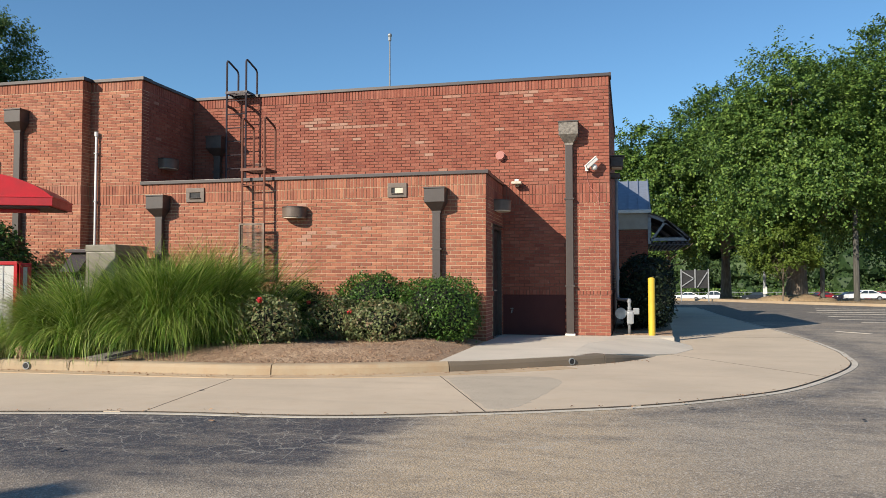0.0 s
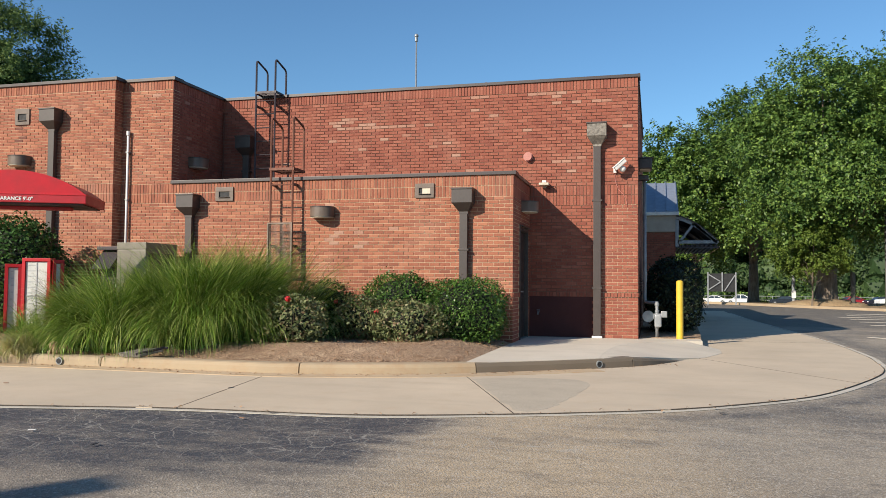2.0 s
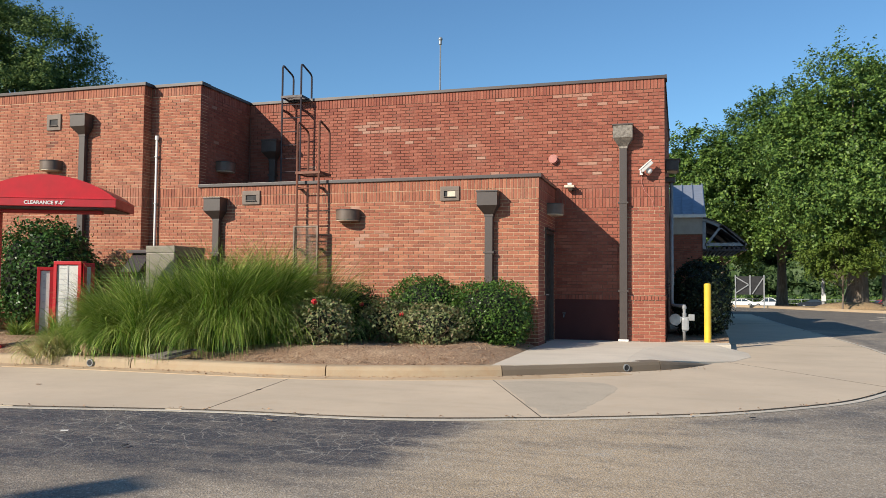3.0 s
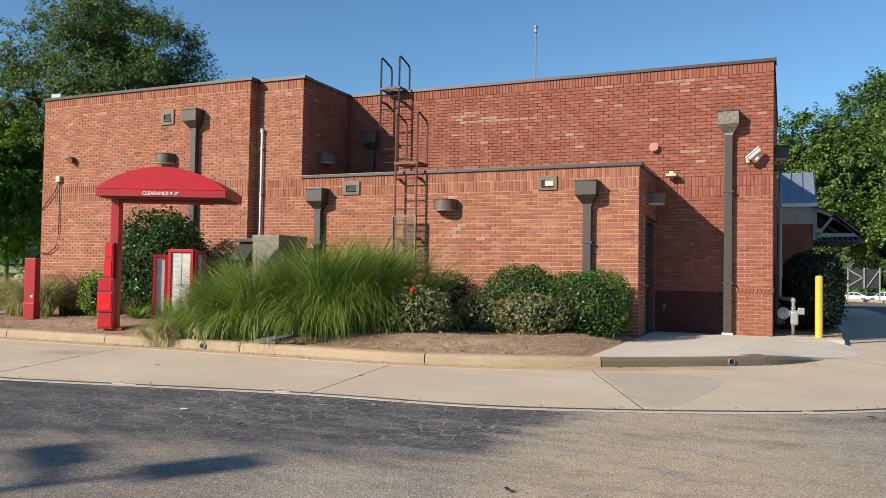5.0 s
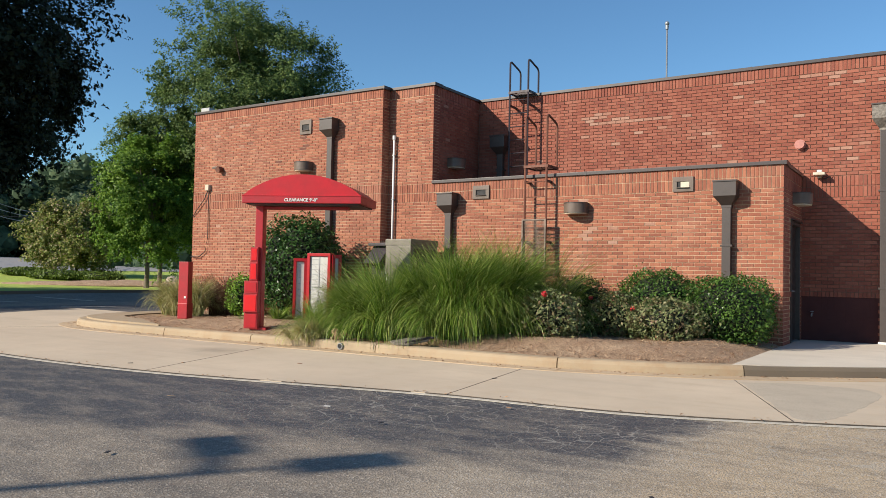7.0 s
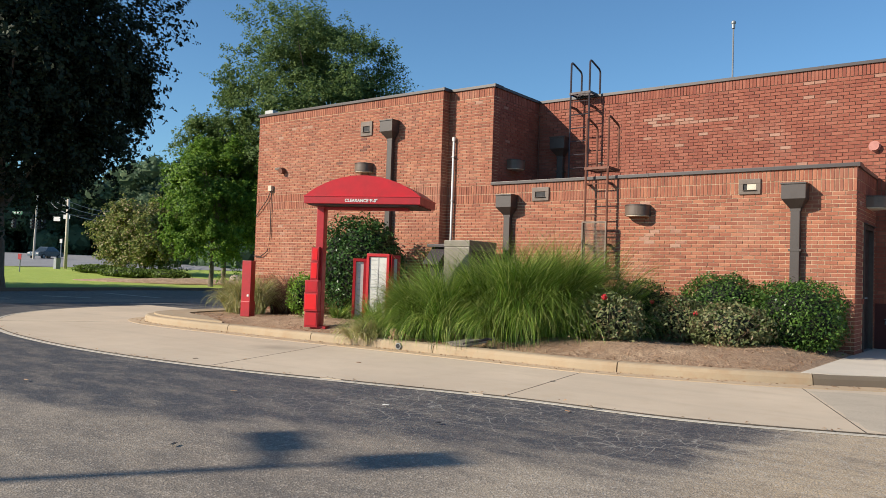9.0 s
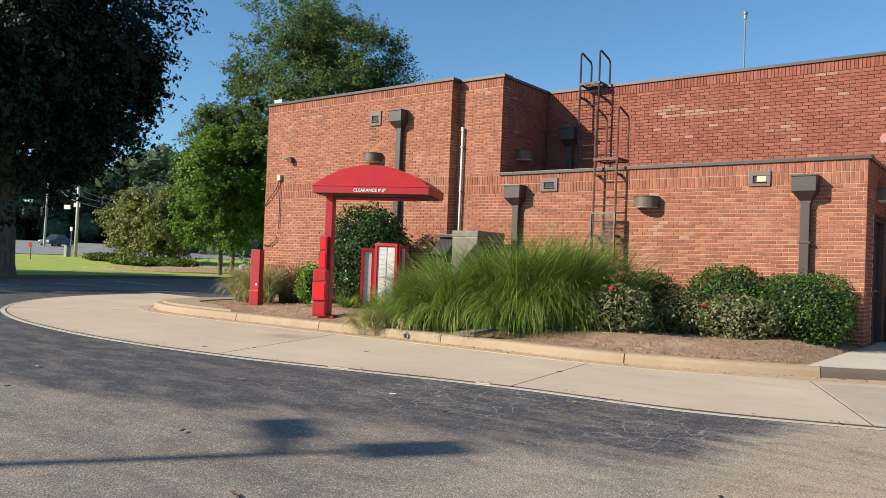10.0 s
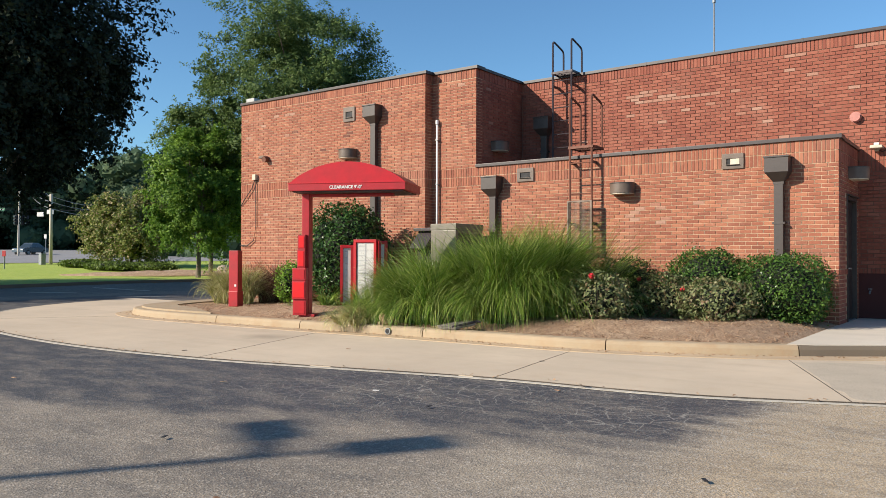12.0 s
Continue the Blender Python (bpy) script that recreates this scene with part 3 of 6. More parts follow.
pave = thing("pavement", label="pale concrete walkway pad at the back door", category="pavement", kind="structure")
part("concrete_pad", prism(pad, -0.05, 0.158), PAVING, pave)
bm = bmesh.new()
RAMP = [((-0.50, -4.27, 0.157), (-0.42, -4.23, 0.154)), ((-0.47, -3.6, 0.157), (-0.08, -3.83, 0.15)), ((-0.42, -2.8, 0.157), (0.16, -3.52, 0.125)),
        ((-0.35, -2.0, 0.157), (0.56, -2.8, 0.06)), ((-0.1, -1.3, 0.157), (1.12, -2.1, 0.018)), ((0.3, -0.7, 0.157), (1.48, -1.1, 0.018)), ((0.9, -0.25, 0.157), (1.5, -0.25, 0.018))]
ramp = [[bm.verts.new(Vector(a).lerp(Vector(b), t)) for t in (0, 0.2, 0.4, 0.6, 0.8, 1)] + [bm.verts.new((b[0], b[1], -0.05)), bm.verts.new((a[0], a[1], -0.05))] for a, b in RAMP]
for r0, r1 in zip(ramp, ramp[1:]):
    for k in range(8):
        bm.faces.new((r0[k], r0[(k + 1) % 8], r1[(k + 1) % 8], r1[k]))
bm.faces.new(ramp[0][::-1])
bm.faces.new(ramp[-1])
part("ramp", bm, PAVING, pave)

# concrete cap behind the kerb at the island's left end
i_cap = min(range(n_kerb), key=lambda i: abs(kb[i].x + 12.5) + (kb[i].y > -5) * 9)
cap_out, cap_in = kb[2:i_cap + 1], offset_path(kerb, 0.95)[2:i_cap + 1]
cap_in = [a.lerp(b, min(1, (len(cap_out) - 1 - k) / 8)) for k, (a, b) in enumerate(zip(cap_out, cap_in))]
strip("concrete_pad", cap_out, cap_in, 0.19, 0.12, KERB, pave)

# planting bed: gently mounded mulch between kerb and walls
i_bed = i_pad
front = kb[3:i_bed] + [Vector((-2.19, kb[i_bed].y))]
bm = bmesh.new()
cols = len(front)
rows_n = 26
grid = []
for i, p in enumerate(front):
    col = []
    bx = min(-2.19, p.x)
    for j in range(rows_n + 1):
        f = j / rows_n
        x, y = p.x + (bx - p.x) * f, p.y + (-1.9 - p.y) * f
        hump = 0.15 * min(1, 4 * f) + 0.05 * noise.noise((x * 0.7, y * 0.7, 3)) + 0.018 * noise.noise((x * 5, y * 5, 1))
        col.append(bm.verts.new((x, y, (0.125 + 0.035 * max(0.0, min(1.0, x + 3.4))) + hump * (0.25 + 0.75 * min(1, 5 * f)) * max(0.15, min(1, (-2.25 - x) / 0.7, 0.25 + max(0, x + 13.6) / 1.6)))))
    grid.append(col)
for v in grid[-1]:
    v.co.z = 0.14
for a, b in zip(grid, grid[1:]):
    for j in range(rows_n):
        bm.faces.new((a[j], b[j], b[j + 1], a[j + 1]))
solo("planting_bed", bm, MULCH, "brown pine-straw mulch planting bed behind the kerb", "planting bed", kind="structure", smooth=True)


solo("side_bed", prism([(0.02, 0.36), (1.2, 0.4), (1.28, 2), (1.4, 6), (1.4, 14), (0.02, 14)], -0.05, 0.17), MULCH, "dark mulch strip beside the brick wall", "planting bed", kind="structure")

# ---- building: wall cores; the brick faces come last in the file ----
BASE, COURSE = 0.165, 0.0677
ROWLOCK, BAND, SOLDIER = 0.98, 2.84, 5.213
TOP = 5.47
FRONT_Y, LEFT_Y = -1.97, -2.24
ANNEX_X, BLOCK_X, STEP_X, FAR_X = -2.17, -9.33, -10.53, -16.9


def wall(name, x0, x1, y0, y1, z0, z1, label, core=None):
    return solo(name, box(x0, x1, y0, y1, z0, z1), core or MORTAR, label, "wall", kind="structure")


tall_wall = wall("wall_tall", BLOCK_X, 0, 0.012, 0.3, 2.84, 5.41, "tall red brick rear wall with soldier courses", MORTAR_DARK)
# left of the downspout the darker mortar carries shade in its colour
part("lower_core", box(BLOCK_X, -0.74, 0.012, 0.3, ROWLOCK, 2.84), MORTAR_DARK, tall_wall)
part("lower_core", box(BLOCK_X, -0.74, 0.006, 0.3, 0, ROWLOCK), MAROON, tall_wall, "maroon painted masonry beside the door")
part("lower_core", box(-0.74, -0.012, 0.012, 0.3, 0, 2.84), MORTAR, tall_wall)
side_wall = wall("wall_side", -0.3, -0.012, 0.3, 7.0, 0, 5.41, "red brick side wall with conduit and downspout")
annex_wall = wall("wall_annex", BLOCK_X, ANNEX_X - 0.0095, FRONT_Y + 0.0095, FRONT_Y + 0.26, 0, 3.23, "low red brick annex wall behind the shrubs")
block_wall = wall("wall_block", STEP_X - 0.3, BLOCK_X - 0.0095, FRONT_Y + 0.0095, FRONT_Y + 0.26, 0, 5.41, "red brick block wall beside the annex")
left_wall = wall("wall_left", FAR_X + 0.0095, STEP_X - 0.0095, LEFT_Y + 0.0095, LEFT_Y + 0.25, 0, 5.41, "red brick wall of the left block")
far_wall = wall("wall_far", FAR_X + 0.0095, FAR_X + 0.28, LEFT_Y + 0.25, 8, 0, 5.41, "red brick end wall")
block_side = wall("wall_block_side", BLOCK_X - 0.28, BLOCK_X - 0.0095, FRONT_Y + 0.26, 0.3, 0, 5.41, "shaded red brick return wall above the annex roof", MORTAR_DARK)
bm = box(ANNEX_X - 0.26, ANNEX_X - 0.0095, FRONT_Y + 0.26, -1.22, 0, 3.23)
box(ANNEX_X - 0.26, ANNEX_X - 0.0095, -0.26, 0.012, 0, 3.23, bm=bm)
box(ANNEX_X - 0.26, ANNEX_X - 0.0095, -1.22, -0.26, 2.33, 3.23, bm=bm)
door_wall = solo("wall_door", bm, MORTAR, "shaded red brick return wall with the back door", "wall", kind="structure")
solo("annex_roof", box(BLOCK_X, ANNEX_X - 0.26, FRONT_Y + 0.26, 0.0, 2.9, 2.98), LIGHT_TAUPE, "flat membrane roof of the annex", "roof", kind="structure")
solo("main_roof", box(BLOCK_X, -0.3, 0.3, 18, 4.9, 5.0), LIGHT_TAUPE, "flat membrane roof of the main building", "roof", kind="structure")
solo("block_roof", box(FAR_X + 0.3, BLOCK_X - 0.3, -1.7, 18, 4.9, 5.0), LIGHT_TAUPE, "flat membrane roof of the left block", "roof", kind="structure")
wall("wall_front", FAR_X, -0.3, 18, 18.3, 0, 5.41, "red brick front wall of the building")
wall("wall_front_side", -0.3, -0.02, 7.0, 18, 0, 4.2, "red brick side wall of the front room")

# metal coping along every parapet, in lengths with raised joints
coping = thing("coping", label="dark brown metal parapet coping", category="coping", kind="structure")


def coping_run(axis, a, b, c0, c1, z):
    n = max(1, round(abs(b - a) / 3.0))
    for i in range(n):
        s, e = a + (b - a) * i / n, a + (b - a) * (i + 1) / n
        if axis == "x":
            bm = box(s, e, c0, c1, z - 0.065, z, 0.006)
            box(e - 0.02, e + 0.02, c0 - 0.003, c1 + 0.003, z - 0.067, z + 0.003, bm=bm)
        else:
            bm = box(c0, c1, s, e, z - 0.065, z, 0.006)
        part("coping_length", bm, COPING, coping)


coping_run("x", BLOCK_X - 0.05, 0.03, -0.03, 0.33, TOP)
coping_run("y", 0.34, 7.0, -0.33, 0.03, TOP)
coping_run("x", BLOCK_X, ANNEX_X + 0.03, FRONT_Y - 0.035, FRONT_Y + 0.29, 3.295)
coping_run("y", FRONT_Y + 0.3, -0.035, ANNEX_X - 0.29, ANNEX_X + 0.03, 3.295)
coping_run("x", STEP_X + 0.04, BLOCK_X + 0.03, FRONT_Y - 0.035, FRONT_Y + 0.29, TOP)
coping_run("y", FRONT_Y + 0.3, -0.04, BLOCK_X - 0.31, BLOCK_X + 0.03, TOP)
coping_run("x", FAR_X - 0.03, STEP_X + 0.03, LEFT_Y - 0.035, LEFT_Y + 0.29, TOP + 0.0)
coping_run("y", LEFT_Y + 0.3, 8, FAR_X - 0.03, FAR_X + 0.3, TOP)


# ---- fixtures on the building ----
def conductor_head(x, wall_y, z, depth, foot, front_material=None, label="", width=0.38):
    """A square rain-water head with a rim, a tapered neck and a downspout with straps."""
    ob = thing("rainwater_head", (x, wall_y, z), label or "dark bronze rainwater head and downspout on the brick wall", "downspout", "rainwater heads")
    w, d, n = width / 2, depth, 0.085
    bm = bmesh.new()
    levels = [(0.0, w, -d), (-0.245, w, -d), (-0.40, n, -0.13), (-0.44, n, -0.13)]
    rings = [[bm.verts.new(p) for p in ((-a, y, h), (a, y, h), (a, -0.012, h), (-a, -0.012, h))] for h, a, y in levels]
    for r0, r1 in zip(rings, rings[1:]):
        for k in range(4):
            bm.faces.new((r0[k], r0[(k + 1) % 4], r1[(k + 1) % 4], r1[k]))
    bm.faces.new(rings[0])
    bm.faces.new(rings[-1][::-1])
    part("head", bm, front_material or BRONZE, ob)
    part("rim", box(-w - 0.015, w + 0.015, -d - 0.015, -0.005, 0.0, 0.028, 0.004), BRONZE, ob)
    part("downspout", box(-0.075, 0.075, -0.125, -0.02, foot - z, -0.42, 0.008), BRONZE, ob)
    for k in (0.28, 0.75):
        h = -0.5 + (foot - z + 0.5) * k
        part("strap", box(-0.1, 0.1, -0.132, -0.004, h, h + 0.035, 0.002), BRONZE, ob)
    return ob


conductor_head(-12.0, LEFT_Y, 4.81, 0.27, 0.24)
conductor_head(-8.83, FRONT_Y, 2.96, 0.28, 0.24)
conductor_head(-3.075, FRONT_Y, 2.95, 0.28, 0.24)
conductor_head(-8.68, 0, 4.50, 0.27, 2.99)
corner_head = conductor_head(-0.795, 0, 4.45, 0.28, 0.2, CHALKY, "weathered chalky rainwater head with a tall bronze downspout")
part("splash_block", box(-0.1, 0.1, -0.14, -0.005, 0.158 - 4.45, 0.2 - 4.45, 0.01), WHITE, corner_head, "white cast boot at the downspout foot")


def wall_light(at, turn, width=0.46, height=0.2):
    """A drum-shaped wall light with a rounded front."""
    ob = thing("wall_light", at, "taupe metal drum wall light, unlit", "wall light", "wall lights", turn=turn)
    steps = 28
    outline = [(-width / 2, 0.0)] + [(-width / 2 * math.cos(math.pi * i / steps), -0.1 - 0.2 * math.sin(math.pi * i / steps)) for i in range(steps + 1)] + [(width / 2, 0.0)]
    part("housing", prism(outline, 0.02, height), LIGHT_TAUPE, ob)
    inner_line = [(x * 0.93, min(-0.01, y * 0.95)) for x, y in outline]
    part("lens", prism(inner_line, 0.0, 0.018), CREAM, ob, "milky lens under the housing")
    part("cap", prism([(x * 1.02, y * 1.02) for x, y in outline], height, height + 0.02), BRONZE, ob)
    return ob


first = wall_light((-5.9, FRONT_Y, 2.47), 0)
copy_thing(first, pose(-12.83, LEFT_Y, 3.65))
copy_thing(first, pose(BLOCK_X, -1.15, 3.66, 0, 0, 90))
copy_thing(first, pose(ANNEX_X, -0.85, 2.62, 0, 0, 90))


def overflow_box(x0, x1, z0, z1, wall_y, lit):
    """A framed overflow scupper; flat plates paint its deep mouth's shade and sunlit reveal."""
    ob = thing("overflow_scupper", (x0, wall_y, z0), "square taupe metal overflow scupper set in the brick", "scupper", "overflow scuppers")
    w, h = x1 - x0, z1 - z0
    bm = box(0, w, -0.028, 0.0, 0, h * 0.27, 0.004)
    box(0, w, -0.028, 0.0, h * 0.68, h, 0.004, bm)
    box(0, w * 0.2, -0.028, 0.0, h * 0.27, h * 0.68, 0.0, bm)
    box(w * 0.8, w, -0.028, 0.0, h * 0.27, h * 0.68, 0.0, bm)
    part("flange", bm, LIGHT_TAUPE, ob)
    # black plate in place of the shade inside the opening
    part("mouth", box(w * 0.2, w * 0.8, -0.009, -0.004, h * 0.27, h * 0.68), BLACK, ob, "flat black plate painting the shade in the mouth")
    if lit:
        # cream plate paints sunlight on the right inner reveal
        part("lit_reveal", box(w * 0.38, w * 0.8, -0.02, -0.0095, h * 0.28, h * 0.66), CREAM, ob, "cream plate painting the sunlit inner reveal")
    part("lip", box(w * 0.18, w * 0.82, -0.06, -0.02, h * 0.25, h * 0.28, 0.003), LIGHT_TAUPE, ob)
    return ob


overflow_box(-8.28, -7.88, 2.85, 3.13, FRONT_Y, False)
overflow_box(-4.04, -3.67, 2.83, 3.10, FRONT_Y, True)
overflow_box(-13.04, -12.67, 4.56, 4.91, LEFT_Y, False)


def bar(points, r=0.019, sides=6):
    return tube(points, r, sides)


def bend(a, b, c, n=5):
    """A rounded corner at b between a and c."""
    a, b, c = Vector(a), Vector(b), Vector(c)
    p, q = b + (a - b).normalized() * 0.09, b + (c - b).normalized() * 0.09
    return [p.lerp(b, t / n).lerp(b.lerp(q, t / n), t / n) for t in range(n + 1)]


def ladder(name, x0, x1, y, z0, z_rail, z_land, y_back, foot_y, material, label, rungs_to):
    """A steel wall ladder with hooped walk-through rails and a landing grate."""
    ob = thing(name, label=label, category="ladder", group="roof ladders")
    drop = 0.14
    for x in (x0, x1):
        pts = [(x, y, z0)] + bend((x, y, z0), (x, y, z_rail), (x, y_back, z_rail - drop)) + bend((x, y, z_rail), (x, y_back, z_rail - drop), (x, y_back, z_land)) + [(x, y_back, z_land)]
        part("rail", bar(pts, 0.022), material, ob)
    z = z0 + 0.15
    while z < rungs_to:
        part("rung", bar([(x0, y, z), (x1, y, z)], 0.012), material, ob)
        z += 0.305
    bm = box(x0 - 0.03, x1 + 0.03, y - 0.02, y + 0.02, z_land - 0.05, z_land, 0.0)
    box(x0 - 0.03, x1 + 0.03, y_back - 0.02, y_back + 0.02, z_land - 0.05, z_land, 0.0, bm)
    for x in (x0 - 0.03, x1 + 0.01):
        box(x, x + 0.02, y, y_back, z_land - 0.05, z_land, 0.0, bm)
    for i in range(9):
        yy = y + (y_back - y) * (i + 0.5) / 9
        box(x0, x1, yy - 0.006, yy + 0.006, z_land - 0.03, z_land, 0.0, bm)
    part("landing_grate", bm, material, ob)
    for z in (z0 + 0.45, z_land - 0.35):
        for x in (x0, x1):
            part("bracket", box(x - 0.02, x + 0.02, y, foot_y, z, z + 0.05, 0.004), DARK_STEEL, ob)
    return ob


ladder("roof_ladder", -8.34, -7.87, -0.30, 3.0, 6.22, 5.50, 0.22, 0.0, DARK_STEEL, "dark steel roof ladder with hooped rails on the tall wall", 5.45)
low = ladder("wall_ladder", -6.95, -6.48, -2.17, 1.45, 4.47, 3.46, -1.70, FRONT_Y, RUST, "rusty brown steel ladder with hooped rails on the annex", 3.4)
gate = part("security_gate", box(-6.98, -6.95, -2.24, -2.20, 1.42, 2.38, 0.0), MESH_STEEL, low, "wire-mesh gate that locks off the ladder foot")
for name, b in (("gate_rail", (-6.48, -6.45, -2.24, -2.20, 1.42, 2.38)), ("gate_rail", (-6.95, -6.48, -2.24, -2.20, 2.35, 2.38)), ("gate_rail", (-6.95, -6.48, -2.24, -2.20, 1.42, 1.45))):
    part(name, box(*b), MESH_STEEL, gate)
bm = bmesh.new()
for i in range(20):
    u = -6.95 + 0.47 * i / 19
    box(u - 0.0025, u + 0.0025, -2.225, -2.22, 1.45, 2.35, 0, bm)
for i in range(34):
    u = 1.45 + 0.9 * i / 33
    box(-6.95, -6.48, -2.224, -2.219, u - 0.002, u + 0.002, 0, bm)
part("wire_mesh", bm, MESH_STEEL, gate)

# white vent pipe in the step of the wall
vent = thing("vent_pipe", label="white painted conduit with a cap rising up the brick wall", category="pipe")
part("pipe", tube([(-10.35, -2.03, 0.3), (-10.35, -2.03, 4.3)], 0.024, 12), WHITE, vent, smooth=True)
part("cap", tube([(-10.35, -2.03, 4.27), (-10.35, -2.03, 4.36)], 0.038, 12), WHITE, vent)
for z in (1.6, 2.9, 3.9):
    part("clamp", box(-10.385, -10.315, -2.06, FRONT_Y, z, z + 0.025, 0.004), GALV, vent)

# alarm sounder, flood light, camera
bm = tube([(0, 0, 0), (0, -0.075, 0), (0, -0.095, 0)], 0.085, 20)
alarm = thing("alarm_sounder", (-2.21, 0, 3.86), "round faded red alarm sounder on brick", "alarm")
part("body", bm, PINK, alarm)
part("back_plate", tube([(0, 0.0, 0), (0, -0.014, 0)], 0.1, 20), PINK, alarm)
flood = thing("flood_light", (-1.86, 0, 3.24), "cream twin-head flood light with a drooping lead", "flood light")
part("junction_box", box(-0.05, 0.05, -0.06, -0.004, -0.05, 0.1, 0.01), CREAM, flood)
part("lamp_head", box(-0.12, 0.13, -0.28, -0.08, 0.0, 0.065, 0.015), CREAM, flood)
part("sensor", box(-0.05, 0.06, -0.2, -0.09, 0.075, 0.13, 0.015), WHITE, flood)
flood.scale = (0.8, 0.8, 0.8)
part("lead", tube([(0.04, -0.07, -0.04), (0.12, -0.09, -0.07), (0.2, -0.07, -0.03), (0.26, -0.03, 0.0)], 0.009, 6), BLACK, flood)

cctv = thing("security_camera", (-0.40, 0, 3.52), "white bullet security camera with a dome and bracket", "security camera")
part("wall_plate", box(-0.10, -0.02, -0.06, -0.003, -0.06, 0.07, 0.008), WHITE, cctv)
part("arm", tube([(-0.05, -0.05, 0.0), (-0.02, -0.2, 0.02), (0.05, -0.3, 0.08)], 0.022, 10), WHITE, cctv, smooth=True)
m = Matrix.Translation((0.09, -0.3, 0.13)) @ Euler((radians(12), radians(-42), radians(10))).to_matrix().to_4x4()
bm = box(-0.19, 0.17, -0.055, 0.055, -0.05, 0.05, 0.018)
bmesh.ops.transform(bm, matrix=m, verts=bm.verts)
part("housing", bm, WHITE, cctv)
bm = box(-0.22, 0.19, -0.065, 0.065, 0.052, 0.062, 0.004)
bmesh.ops.transform(bm, matrix=m, verts=bm.verts)
part("sun_shield", bm, WHITE, cctv)
bm = bmesh.new()
bmesh.ops.create_uvsphere(bm, u_segments=16, v_segments=10, radius=0.085)
bmesh.ops.translate(bm, vec=(0.14, -0.2, 0.02), verts=bm.verts)
part("dome", bm, WHITE, cctv, smooth=True)
cctv.scale = (0.76, 0.76, 0.76)
part("cable", tube([(-0.06, -0.02, -0.06), (-0.05, -0.015, -0.3), (0.03, -0.015, -0.5), (0.14, -0.015, -0.62), (0.22, -0.015, -0.75), (0.25, -0.015, -0.95)], 0.007, 6), PINK, cctv, "faded loose cable")

# small box, bracket and slack cable on the far end of the left wall
feed = thing("cable_box", (-16.28, LEFT_Y, 3.41), "small grey junction box with a slack black cable", "junction box")
part("body", box(-0.065, 0.065, -0.09, -0.002, -0.075, 0.075, 0.01), CREAM, feed)
part("cable", tube([(0.03, -0.04, -0.08), (0.02, -0.03, -0.7), (0.03, -0.03, -1.3), (-0.05, -0.04, -1.7), (-0.3, -0.05, -1.84), (-0.6, -0.05, -1.83)], 0.012, 6), BLACK, feed)
part("short_cable", tube([(0.0, -0.05, -0.08), (-0.12, -0.05, -0.3), (-0.38, -0.05, -0.55), (-0.6, -0.02, -0.75)], 0.012, 6), BLACK, feed)
horn = thing("wall_bracket", (-15.9, LEFT_Y, 3.85), "small tan and brown bracket lamp on brick", "bracket")
part("arm", box(-0.18, 0.02, -0.1, -0.003, 0.04, 0.1, 0.01), LIGHT_TAUPE, horn)
part("head", tube([(0.08, -0.14, 0.0), (0.08, -0.02, 0.02)], 0.08, 12), RUST, horn)
solo("roof_vent_box", box(-16.78, -16.45, LEFT_Y + 0.06, LEFT_Y + 0.25, TOP + 0.001, TOP + 0.12, 0.01), GALV, "small pale metal box on the parapet coping", "vent")
part("conduit", tube([(BLOCK_X + 0.04, -0.06, 3.0), (BLOCK_X + 0.04, -0.06, 5.1)], 0.016, 8), RUST, block_side, "thin conduit in the wall corner")

# back door in the annex return
door = thing("back_door", (ANNEX_X, -0.74, 0.16), "closed dark brown steel back door with a silver lever", "door", kind="structure")
part("leaf", box(-0.11, -0.06, -0.42, 0.42, 0.012, 2.1, 0.004), DOOR_PAINT, door)
for y0, y1, z0, z1 in ((-0.48, -0.425, 0, 2.17), (0.425, 0.48, 0, 2.17), (-0.425, 0.425, 2.105, 2.17)):
    part("door_frame", box(-0.24, 0.012, y0, y1, z0, z1, 0.004), BRONZE, door)
part("threshold", box(-0.14, 0.0, -0.425, 0.425, -0.002, 0.011), GALV, door)
lever = part("lever_handle", tube([(-0.06, -0.34, 0.92), (0.0, -0.34, 0.92), (0.02, -0.33, 0.92), (0.02, -0.22, 0.915)], 0.013, 8), GALV, door, "bright steel lever handle", True)
part("rose_plate", box(-0.062, -0.052, -0.37, -0.31, 0.85, 0.99, 0.004), GALV, lever)
part("drip_cap", box(0.0, 0.05, -0.5, 0.5, 2.175, 2.2, 0.003), BRONZE, door)
tap = thing("hose_tap", (-1.98, 0, 0.66), "small brass hose tap low on the brick wall", "tap")
part("spout", tube([(0, 0, 0), (0, -0.09, 0.0), (0.0, -0.12, -0.05)], 0.014, 8), GALV, tap)
part("wheel", tube([(0.0, -0.06, 0.03), (0.0, -0.06, 0.045)], 0.035, 10), GALV, tap)

# flag pole far behind the roof
flag = thing("flag_pole", (-14.4, 31.2, ground_z(-14.4, 31.2)), "tall slim silver flagpole with a ball finial, no flag", "flagpole")
part("pole", tube([(0, 0, 0), (0, 0, 16.75)], 0.09, 12, end=0.045), GALV, flag, smooth=True)
bm = bmesh.new()
bmesh.ops.create_uvsphere(bm, u_segments=14, v_segments=8, radius=0.14)
bmesh.ops.translate(bm, vec=(0, 0, 17.05), verts=bm.verts)
part("finial", bm, GALV, flag, smooth=True)
part("truck", tube([(0, 0, 16.7), (0, 0, 16.95)], 0.1, 10), GALV, flag)

